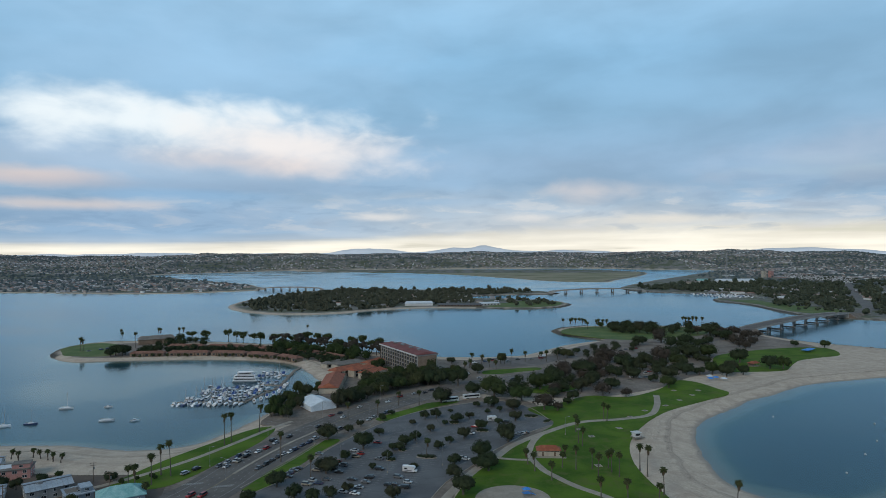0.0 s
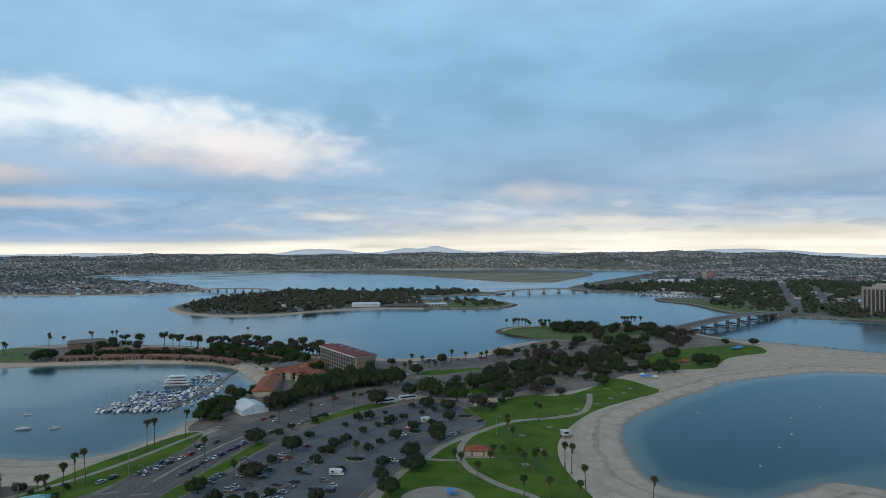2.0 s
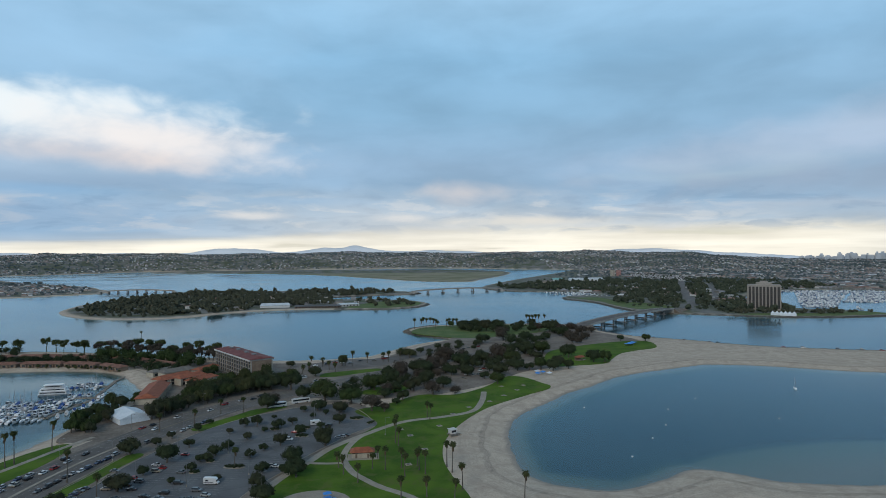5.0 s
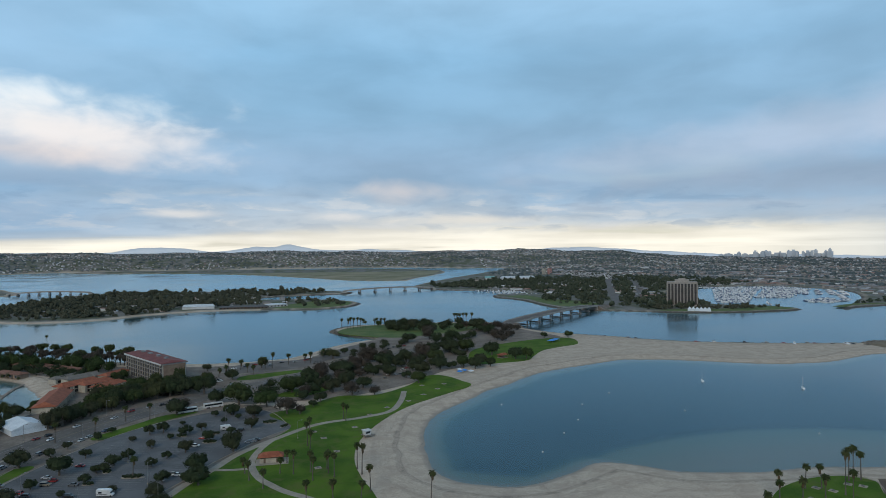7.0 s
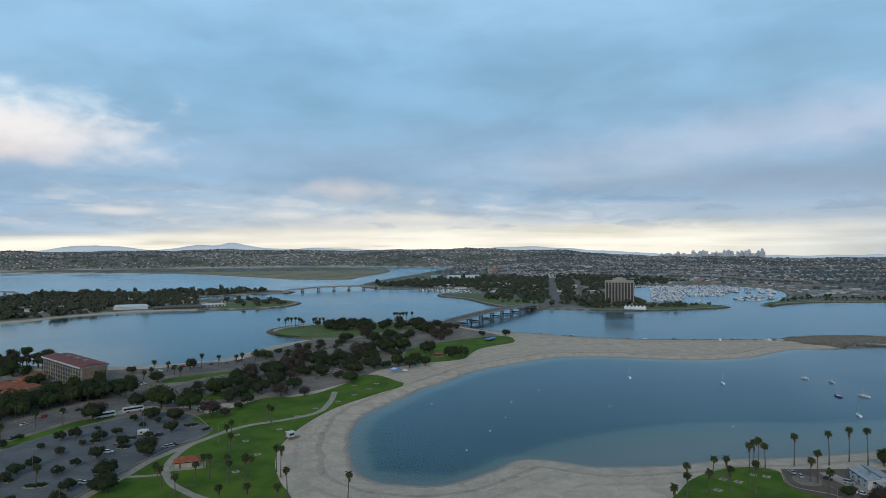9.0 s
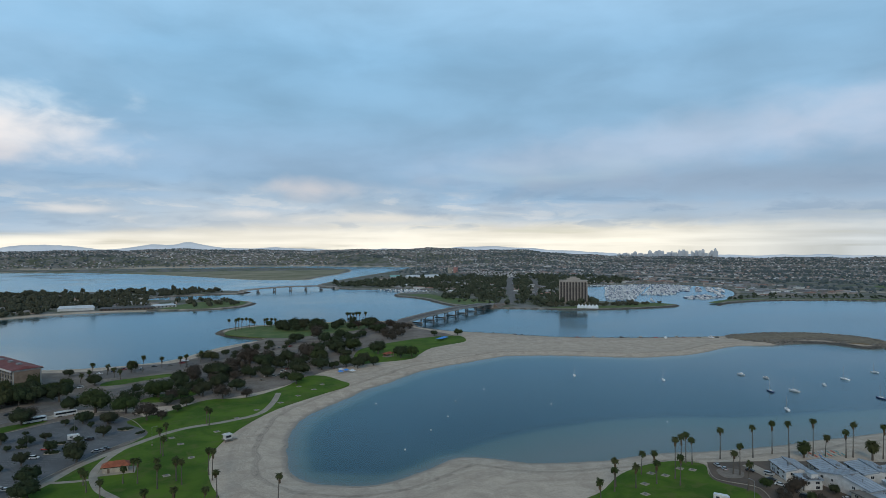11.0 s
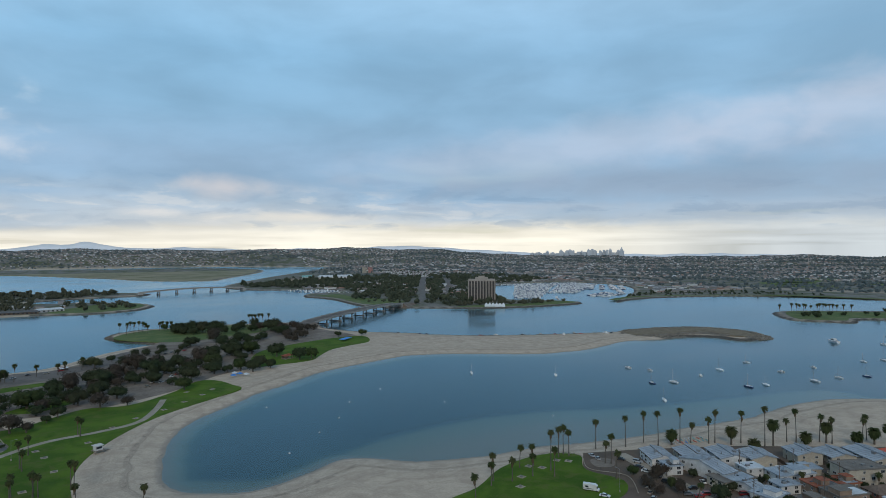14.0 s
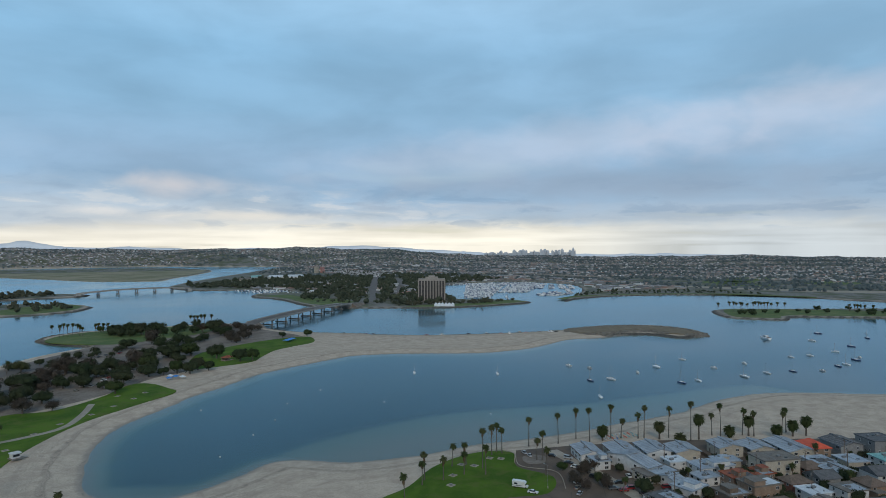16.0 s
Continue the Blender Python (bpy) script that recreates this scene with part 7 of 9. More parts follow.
def lifeguard_tower():
    ob = thing("lifeguard_tower", "white lifeguard hut on legs at the beach edge", "lifeguard tower", (107.5, 351, 2.2), 20)
    part("cabin", Geo().box(-1.8, -1.6, 1.5, 1.8, 1.6, 3.8), WHITE, ob)
    part("roof", Geo().box(-2.3, -2.1, 3.8, 2.3, 2.1, 4.05), WHITE, ob)
    part("deck", Geo().box(-2.6, -2.6, 1.35, 2.6, 2.2, 1.5), WOOD, ob)
    part("ramp", Geo().add([(2.6, -0.6, 1.48), (2.6, 0.6, 1.48), (6.2, 0.6, 0), (6.2, -0.6, 0), (2.6, -0.6, 1.3), (2.6, 0.6, 1.3), (6.2, 0.6, -0.2), (6.2, -0.6, -0.2)],
                           [(0, 3, 2, 1), (4, 5, 6, 7), (0, 4, 7, 3), (1, 2, 6, 5)]), WOOD, ob)
    for x in (-2.2, 2.2):
        for y in (-2.2, 1.8):
            part("leg", Geo().tube([(x, y, -0.5), (x, y, 1.36)], [0.1, 0.1], 6), WOOD, ob)
    part("shutter", Geo().box(-1.4, -1.68, 2.3, 1.4, -1.604, 3.4), GLASS, ob)


lifeguard_tower()


def canopy_tent(x, y, turn, w, d):
    ob = thing("party_canopy", "blue fabric party canopy on the lawn", "canopy", (x, y, 2.34), turn)
    part("canopy", Geo().add([(-w / 2, -d / 2, 2.4), (w / 2, -d / 2, 2.4), (w / 2, d / 2, 2.4), (-w / 2, d / 2, 2.4), (-w / 4, 0, 3.6), (w / 4, 0, 3.6)],
                             [(0, 1, 5, 4), (1, 2, 5), (2, 3, 4, 5), (3, 0, 4)]), BLUE_FABRIC, ob)
    for sx in (-1, 0, 1):
        for sy in (-1, 1):
            part("pole", Geo().tube([(sx * w * 0.48, sy * d * 0.48, 0), (sx * w * 0.48, sy * d * 0.48, 2.45)], [0.05, 0.05], 5), STEEL, ob)


canopy_tent(372, 642, 40, 20, 7)


# ---- bridges ----
def bridge(name, a, b, width, low, high, spans, label, cols=2):
    a, b = Vector(a), Vector(b)
    d = b - a
    L = d.length
    ob = thing(name, label, "bridge", (a.x, a.y, 0), math.degrees(math.atan2(d.y, d.x)))

    def rise(s):
        return low + (high - low) * math.sin(math.pi * min(max(s / L, 0), 1)) ** 0.8

    n = 24

    def beam(y0, y1, t, bt):
        """One long bent beam that follows the rise of the deck."""
        v, f = [], []
        for i in range(n + 1):
            x, z = i * L / n, rise(i * L / n)
            v += [(x, y0, z + t), (x, y1, z + t), (x, y1, z + bt), (x, y0, z + bt)]
        for i in range(n):
            k = i * 4
            f += [(k + j, k + (j + 1) % 4, k + 4 + (j + 1) % 4, k + 4 + j)[::-1] for j in range(4)]
        f += [(0, 1, 2, 3), (n * 4 + 3, n * 4 + 2, n * 4 + 1, n * 4)]
        return Geo().add(v, f)

    deck, road = beam(-width / 2, width / 2, 0, -1.5), beam(-width / 2 + 1.4, width / 2 - 1.4, 0.05, 0.004)
    walk_ = [beam(-width / 2, -width / 2 + 0.35, 1.05, 0.004), beam(width / 2 - 0.35, width / 2, 1.05, 0.004)]
    part("deck", deck, BRIDGE, ob)
    part("roadway", road, ROAD, ob)
    for g in walk_:
        part("parapet", g, BRIDGE, ob)
    if low > 2.5:
        for s in (0, L):
            part("abutment", Geo().box(s - 5, -width / 2 + 0.2, -3, s + 5, width / 2 - 0.2, rise(s) - 1.5), BRIDGE, ob)
    for i in range(1, spans):
        x = i * L / spans
        z = rise(x) - 1.5
        bent = part("bent", Geo().box(x - 0.9, -width / 2 - 0.3, z - 1.3, x + 0.9, width / 2 + 0.3, z), PIER, ob)
        for k in range(cols):
            y = (-0.34 + 0.68 * k / max(cols - 1, 1)) * width
            part("column", Geo().tube([(x, y, -5), (x, y, z - 1.3)], [1.0, 1.0], 10), PIER, bent)
        part("pile_cap", Geo().box(x - 2.2, -width * 0.46, 0.6, x + 2.2, width * 0.46, 2.4), PIER, bent)
    return ob


bridge("channel_bridge", (382, 789), (614, 968), 20, 8.2, 11.4, 8, "long concrete road bridge on twin-column piers over the channel")


def embankment(name, a, b, z0, z1, width):
    """A sloped earth ramp with a road on it, up to a bridge's end."""
    a, b = Vector(a), Vector(b)
    d = (b - a).normalized()
    nrm = Vector((-d.y, d.x))
    v = []
    for p, z in ((a, z0), (b, z1)):
        for s, h in ((-1, z), (1, z)):
            v.append((p.x + nrm.x * s * width / 2, p.y + nrm.y * s * width / 2, h))
        for s in (-1, 1):
            w = width / 2 + (z - 1.8) * 1.6
            v.append((p.x + nrm.x * s * w, p.y + nrm.y * s * w, 1.8))
    setting(name, Geo().add(v, [(0, 1, 5, 4), (0, 4, 6, 2), (1, 3, 7, 5), (4, 5, 7, 6)]), SOIL, "brown earth ramp up to the bridge", "embankment")
    v = []
    for p, z in ((a, z0), (b, z1)):
        for s in (-1, 1):
            v.append((p.x + nrm.x * s * (width / 2 - 1.5), p.y + nrm.y * s * (width / 2 - 1.5), z + 0.05))
    setting(name + "_road", Geo().add(v, [(0, 1, 3, 2)]), ROAD, "grey asphalt ramp road", "road")


embankment("west_ramp", (330, 747), (383, 790), 2.5, 8.2, 20)
embankment("east_ramp", (684, 1024), (613, 967), 2.6, 8.2, 20)
bridge("isle_bridge", (262, 1545), (508, 1602), 14, 6.5, 11.5, 6, "low concrete road bridge between isle and mainland")
bridge("west_bridge", (-525, 1775), (-340, 1765), 13, 5.5, 9.5, 8, "low concrete road bridge on many piers")


# ---- the rock jetty at the end of the sand spit ----
def jetty():
    line = curve_through([(676, 499), (706, 497), (742, 492), (776, 476), (790, 452), (784, 428), (766, 416)], False, 12)
    v, f = [], []
    for i, p in enumerate(line):
        d = line[min(i + 1, len(line) - 1)] - line[max(i - 1, 0)]
        d = Vector((-d[1], d[0])).normalized()
        w = 36 * min(1, 0.35 + i / 14) * (1 if i < len(line) - 9 else 0.40 + 0.066 * (len(line) - i))
        for k, (s, z) in enumerate(((-1, -0.8), (-0.72, 2.6), (-0.3, 3.4), (0.3, 3.3), (0.72, 2.6), (1, -0.8))):
            v.append((p[0] + d.x * s * w, p[1] + d.y * s * w, z * min(1, 0.5 + i / 10) + 0.35 * noise.noise(Vector((p[0] / 6, p[1] / 6, k)))))
    m = len(line)
    f = [(i * 6 + j, i * 6 + j + 1, i * 6 + 7 + j, i * 6 + 6 + j) for i in range(m - 1) for j in range(5)]
    f += [(0, 5, 4, 3, 2, 1), tuple((m - 1) * 6 + j for j in range(6))]
    setting("jetty_mound", Geo().add(v, f), mat("dry_scrub", (0.12, 0.092, 0.055), (0.22, 0.175, 0.115), 0.2, 0.95, own=False, fine=0.4, relief=0.5), "brown scrubby earth mound of the rock jetty", "jetty")
    pts = []
    for i in range(0, m):
        for s in (0, 5):
            for k in range(22):
                a, b = Vector(v[i * 6 + s]), Vector(v[i * 6 + (1 if s == 0 else 4)])
                q = a.lerp(b, rng.random() * 1.15)
                pts.append((q.x + rng.uniform(-3, 3), q.y + rng.uniform(-3, 3), max(q.z, 0.1)))
    x, y, z = (np.array(c) for c in zip(*pts))
    s = far.uniform(0.9, 2.6, (len(x), 3))
    shapes = []
    for k in range(4):
        g = Geo()
        ball(g, (0, 0, 0), 0.75, 6, 4, 0.75, 0, 0.3)
        shapes.append(g)
    scattered("jetty_rocks", shapes, x, y, z, s, "dark grey riprap boulders along the jetty", "rocks", [ROCK], 0.2)


jetty()


def riprap(name, line, label, count, spread=3.0, low=0.6, high=1.5):
    """Boulders along a stretch of shore."""
    c = curve_through(line, False, 20)
    k = far.randint(0, len(c) - 1, count)
    t = far.uniform(0, 1, count)[:, None]
    p = c[k] * (1 - t) + c[k + 1] * t + far.uniform(-spread, spread, (count, 2))
    z = np.clip(ground_height(p[:, 0], p[:, 1])[0], 0.0, 2.2)
    shapes = []
    for i in range(4):
        g = Geo()
        ball(g, (0, 0, 0), 0.75, 6, 4, 0.75, 0, 0.3)
        shapes.append(g)
    scattered(name, shapes, p[:, 0], p[:, 1], z, far.uniform(low, high, (count, 3)), label, "rocks", [ROCK], 0.15)


riprap("spit_rocks", [(188, 746), (175, 765), (155, 799), (146, 828), (158, 855), (196, 878)], "dark riprap boulders round the spit", 900)
riprap("channel_rocks", [(396, 800), (404, 745), (422, 708), (447, 683), (516, 613), (560, 585), (624, 556), (690, 534)], "dark riprap boulders along the sand spit's channel side", 1100, 2.5)


def fire_ring(x, y, turn, w=3.2):
    ob = thing("fire_ring_pad", "pale concrete picnic pad with a fire ring", "picnic pad", (x, y, 2.34), turn, "picnic pads")
    for k, b in enumerate(((-w / 2, -w / 2, w / 2, -w / 2 + 0.5), (-w / 2, w / 2 - 0.5, w / 2, w / 2), (-w / 2, -w / 2 + 0.5, -w / 2 + 0.5, w / 2 - 0.5), (w / 2 - 0.5, -w / 2 + 0.5, w / 2, w / 2 - 0.5))):
        part("kerb_side", Geo().box(b[0], b[1], -0.05, b[2], b[3], 0.14), CONCRETE, ob)
    part("sand_bed", Geo().box(-w / 2 + 0.5, -w / 2 + 0.5, -0.05, w / 2 - 0.5, w / 2 - 0.5, 0.05), PALE_SAND, ob)
    part("ring", Geo().tube([(0, 0, 0.05), (0, 0, 0.5)], [0.7, 0.7], 12), PIER, ob)


for x, y, t in ((118, 397, 10), (132, 412, 20), (150, 425, 25), (165, 440, 30), (180, 455, 30), (172, 470, 35), (190, 470, 20), (104, 372, 15), (84, 356, 5), (88, 330, 0), (76, 308, 10), (80, 370, 12),
                (299, 213, 30), (303, 209, 30), (286, 209, 20), (270, 205, 15), (262, 196, 10), (282, 214, 20)):
    fire_ring(x, y, t)


def lamp_post(x, y, turn, h=10.0, z=2.33):
    ob = thing("street_lamp", "tall grey street lamp with a single arm", "street lamp", (x, y, z), turn, "street lamps")
    part("base", Geo().tube([(0, 0, -0.1), (0, 0, 0.8)], [0.28, 0.28], 8), CONCRETE, ob)
    part("pole", Geo().tube([(0, 0, 0.8), (0, 0, h)], [0.09, 0.06], 7), STEEL, ob)
    part("arm", Geo().tube([(0, 0, h - 0.3), (0.9, 0, h + 0.1), (2.0, 0, h + 0.15)], [0.06, 0.05, 0.05], 6), STEEL, ob)
    part("lamp_head", Geo().box(1.8, -0.2, h + 0.05, 2.7, 0.2, h + 0.25), STEEL, ob)


for x, y, t in ((-40, 350, 60), (-14, 345, 60), (12, 372, 60), (-50, 310, 60), (-26, 300, 60), (0, 310, 60), (30, 400, 60), (-70, 345, 160), (-46, 396, 150), (-14, 434, 140), (30, 470, 130), (-98, 355, -20), (-76, 400, -30),
                (-44, 448, -40), (-114, 310, -20), (70, 360, 0), (8, 282, 30), (294, 168, 90), (-100, 292, 160)):
    lamp_post(x, y, t)


def utility_pole(x, y, turn, h=11.5):
    ob = thing("utility_pole", "brown wooden utility pole with two crossarms", "utility pole", (x, y, 2.28), turn, "utility poles")
    part("pole", Geo().tube([(0, 0, -0.2), (0, 0, h)], [0.17, 0.12], 8), BROWN_WALL, ob)
    for z in (h - 0.6, h - 1.6):
        part("crossarm", Geo().box(-1.3, -0.08, z, 1.3, 0.08, z + 0.16), BROWN_WALL, ob)
    part("transformer", Geo().tube([(0.4, 0, h - 3.4), (0.4, 0, h - 2.3)], [0.28, 0.28], 8), STEEL, ob)


for i, j, t in ((44, 24, 60), (70, 24, 60), (52, 42, 62), (78, 44, 60), (30, 60, 60), (104, 42, 60), (124, 44, 60), (136, 28, 60), (60, 60, 60), (160, 30, 60), (90, 64, 60)):
    x, y = lot(i, j)
    utility_pole(x, y, t)
for x, y in ((-160, 290), (-146, 278), (-182, 262)):
    utility_pole(x, y, 20, 9.5)
fr = thing("playground_frame", "blue climbing frame in the round sand area", "playground", (36, 271, 2.4), 15)
part("deck", Geo().box(-1.6, -1.2, 1.2, 1.6, 1.2, 1.35), BLUE_FABRIC, fr)
part("canopy", Geo().add([(-1.8, -1.4, 2.9), (1.8, -1.4, 2.9), (1.8, 1.4, 2.9), (-1.8, 1.4, 2.9), (0, 0, 3.8)], [(0, 1, 4), (1, 2, 4), (2, 3, 4), (3, 0, 4)]), BLUE_FABRIC, fr)
part("slide", Geo().add([(1.6, -0.4, 1.3), (1.6, 0.4, 1.3), (4.2, 0.4, 0.1), (4.2, -0.4, 0.1), (1.6, -0.4, 1.15), (1.6, 0.4, 1.15), (4.2, 0.4, -0.05), (4.2, -0.4, -0.05)], [(0, 3, 2, 1), (4, 5, 6, 7), (0, 4, 7, 3), (1, 2, 6, 5)]), BLUE_FABRIC, fr)
for sx in (-1.5, 1.5):
    for sy in (-1.1, 1.1):
        part("post", Geo().tube([(sx, sy, 0), (sx, sy, 2.95)], [0.07, 0.07], 6), STEEL, fr)

# ---- small things on the beaches and lawns ----
def beach_kiosk(x, y, turn):
    ob = thing("beach_kiosk", "dark trailer kiosk with a white awning on the beach", "kiosk", (x, y, 2.2), turn)
    part("body", Geo().box(-3.6, -1.4, 0.4, 3.6, 1.4, 3.0), BROWN_WALL, ob)
    part("roof", Geo().box(-3.9, -1.7, 3.003, 3.9, 1.7, 3.2), WHITE, ob)
    part("awning", Geo().add([(-3.4, -1.4, 2.7), (3.4, -1.4, 2.7), (3.4, -3.2, 2.2), (-3.4, -3.2, 2.2), (-3.4, -1.4, 2.6), (3.4, -1.4, 2.6), (3.4, -3.2, 2.1), (-3.4, -3.2, 2.1)], [(0, 3, 2, 1), (4, 5, 6, 7), (2, 3, 7, 6), (0, 4, 7, 3), (1, 2, 6, 5)]), FABRIC, ob)
    part("hatch", Geo().box(-2.6, -1.46, 1.3, 2.6, -1.404, 2.4), GLASS, ob)
    for sx in (-2.2, 2.2):
        part("wheel", Geo().tube([(sx, -1.5, 0.4), (sx, 1.5, 0.4)], [0.4, 0.4], 10), PIER, ob)


beach_kiosk(97, 616, 20)


def small_shade(x, y, turn, m, words):
    ob = thing("shade_canopy", words, "canopy", (x, y, 2.3), turn, "shade canopies by the cove")
    part("canopy", Geo().add([(-1.9, -1.9, 2.2), (1.9, -1.9, 2.2), (1.9, 1.9, 2.2), (-1.9, 1.9, 2.2), (0, 0, 3.3), (-1.9, -1.9, 1.9), (1.9, -1.9, 1.9), (1.9, 1.9, 1.9), (-1.9, 1.9, 1.9)],
                             [(0, 1, 4), (1, 2, 4), (2, 3, 4), (3, 0, 4), (5, 6, 1, 0), (6, 7, 2, 1), (7, 8, 3, 2), (8, 5, 0, 3)]), m, ob)
    for sx in (-1.8, 1.8):
        for sy in (-1.8, 1.8):
            part("pole", Geo().tube([(sx, sy, 0), (sx, sy, 2.2)], [0.05, 0.05], 5), STEEL, ob)


for x, y, t, m, words in ((214, 504, 10, BLUE_FABRIC, "blue square shade canopy at the lawn's edge"), (220, 508, 30, BLUE_FABRIC, "blue square shade canopy at the lawn's edge"),
                          (224, 503, 20, FABRIC, "white square shade canopy at the lawn's edge"), (217, 513, 5, FABRIC, "white square shade canopy at the lawn's edge")):
    small_shade(x, y, t, m, words)


def picnic_shelter(x, y, turn):
    ob = thing("picnic_shelter", "small brown-roofed picnic shelter on posts among trees", "shelter", (x, y, 2.3), turn)
    part("slab", Geo().box(-5, -3.4, -0.1, 5, 3.4, 0.12), CONCRETE, ob)
    part("roof", Geo().add([(-5, -3.6, 2.9), (5, -3.6, 2.9), (5, 3.6, 2.9), (-5, 3.6, 2.9), (-2.6, 0, 4.6), (2.6, 0, 4.6)], [(0, 1, 5, 4), (1, 2, 5), (2, 3, 4, 5), (3, 0, 4), (3, 2, 1, 0)]), TILE, ob)
    part("back_wall", Geo().box(-4.2, 2.6, 0.124, 4.2, 2.8, 2.85), TAN, ob)
    for sx in (-4.3, 0, 4.3):
        part("post", Geo().box(sx - 0.15, -3.1, 0.124, sx + 0.15, -2.8, 2.9), WOOD, ob)


picnic_shelter(279, 566, 25)


KAYAK_COLOURS = {"white": WHITE, "turquoise": TURQUOISE, "blue": BLUE_FABRIC, "orange-red": RED_ROOF}
kayak_rng = random.Random(31)
for k in range(18):
    colour = kayak_rng.choice(("white", "white", "turquoise", "turquoise", "blue", "orange-red"))
    ob = thing("kayak", "%s kayak drawn up on the pale sand" % colour, "kayak", (370 + 1.25 * k + kayak_rng.uniform(-0.3, 0.3), 200.5 - 0.35 * k + (2.6 if k % 2 else -2.0), 2.2), 62 + kayak_rng.uniform(-8, 8), "kayaks on the beach")
    ring_ = [(2.1 * math.cos(6.2832 * i / 14), 0.42 * math.sin(6.2832 * i / 14) * (1 - 0.25 * math.cos(6.2832 * i / 14) ** 2)) for i in range(14)]
    low_ring = [(0.86 * x, 0.6 * y, 0.0) for x, y in ring_]
    part("hull", Geo().add(low_ring + [(x, y, 0.28 + 0.1 * (x / 2.1) ** 2) for x, y in ring_], [tuple(range(14, 28))] + [(i, (i + 1) % 14, 14 + (i + 1) % 14, 14 + i) for i in range(14)]), KAYAK_COLOURS[colour], ob)
    part("seat_well", Geo().box(-0.5, -0.24, 0.284, 0.35, 0.24, 0.36), PIER, ob)


def buoy(x, y):
    ob = thing("mooring_buoy", "small white mooring buoy with a ring on calm water", "buoy", (x, y, 0), 0, "mooring buoys")
    g = Geo()
    ball(g, (0, 0, 0.15), 0.55, 10, 6, 0.8, 0, 0.0)
    part("float", g, WHITE, ob)
    part("ring", Geo().tube([(0, -0.12, 0.6), (0, -0.1, 0.85), (0, 0.1, 0.85), (0, 0.12, 0.6)], [0.04] * 4, 5), STEEL, ob)


for x, y in ((193, 302), (220, 329), (359, 282), (264, 386), (211, 403), (242, 352), (300, 410), (320, 350)):
    buoy(x, y)

# ---- the far point: park halls, towers, viaduct, car parks ----
long_roof("park_hall", ((792, 1968), (826, 1960)), 26, 8, WHITE, TURQUOISE, "large hall with a turquoise roof among far trees", "hall", False)
long_roof("park_hall", ((836, 1930), (884, 1924)), 26, 9, WHITE, WHITE_ROOF, "long white-roofed hall among far trees", "hall", False)
long_roof("park_hall", ((892, 1920), (946, 1912)), 28, 9, WHITE, WHITE_ROOF, "long white-roofed hall among far trees", "hall", False)
long_roof("park_hall", ((720, 1880), (760, 1870)), 20, 7, CREAM, GREY_ROOF, "long grey-roofed hall among far trees", "hall", False)
for x, y, c in ((1188, 2330, CREAM), (1210, 2322, PINK)):
    house(x, y, 22, 13, 13, 24, c, GREY_ROOF, "slim eight-storey apartment tower above far trees", "flat", 8, "apartment tower", "far apartment towers")


def observation_tower():
    ob = thing("observation_tower", "slender pale observation tower with a round cabin", "tower", (885, 1961, 2.2))
    part("shaft", Geo().tube([(0, 0, -1), (0, 0, 40), (0, 0, 84)], [1.7, 1.4, 1.1], 10), STEEL, ob)
    part("cabin", Geo().tube([(0, 0, 20), (0, 0, 20.5), (0, 0, 23.5), (0, 0, 24)], [2.2, 4.6, 4.6, 2.2], 16), WHITE, ob)
    part("mast_head", Geo().tube([(0, 0, 84), (0, 0, 86), (0, 0, 96)], [1.6, 1.6, 0.25], 8), STEEL, ob)


observation_tower()
bridge("river_viaduct", (1672, 1860), (1722, 1290), 20, 8.5, 9.5, 14, "long pale motorway viaduct across the river flats")
slab("far_car_park", FAR_LOT, asphalt_material("far_lot_asphalt", 0.13, 1.05), "wide grey asphalt car park beyond the woods", "car park", 2.45, smooth=False)


def far_cars():
    """Rows of parked cars too small and too many to count."""
    g = Geo()
    g.box(-2.2, -0.9, 0.3, 2.2, 0.9, 0.9).box(-1.4, -0.8, 0.9, 1.0, 0.8, 1.45)
    x, y = np.meshgrid(np.arange(1120, 1500, 2.9), np.arange(1840, 2570, 14.0))
    x, y = x.ravel() + far.uniform(-0.3, 0.3, x.size), y.ravel() + far.choice([-2.8, 2.8], x.size)
    k = inside(np.array(FAR_LOT, float) * 0.985 + 0.015 * np.mean(FAR_LOT, 0), x, y) & (far.uniform(0, 1, x.size) < 0.55)
    x, y = x[k], y[k]
    scattered("far_parked_cars", [g], x, y, np.full(len(x), 2.46), np.ones((len(x), 3)), "rows of parked cars on the far car park", "cars", [tinted("far_car_paint", [(0.7, 0.7, 0.7), (0.3, 0.31, 0.32), (0.05, 0.05, 0.055), (0.5, 0.5, 0.5), (0.12, 0.03, 0.03), (0.75, 0.75, 0.74)], 0.35)], 0, np.full(len(x), 1.571))
    x, y = far.uniform(1150, 1470, 260), far.uniform(1860, 2550, 260)
    k = inside(np.array(FAR_LOT, float), x, y)
    r = far.uniform(2.5, 4.5, k.sum())
    scattered("far_lot_trees", WOOD_CLUMPS, x[k], y[k], np.full(k.sum(), 2.4), np.stack([r, r, r * 1.1], 1), "small dark trees between rows of parked cars", "trees", [MID_LEAF], 0.2)


far_cars()

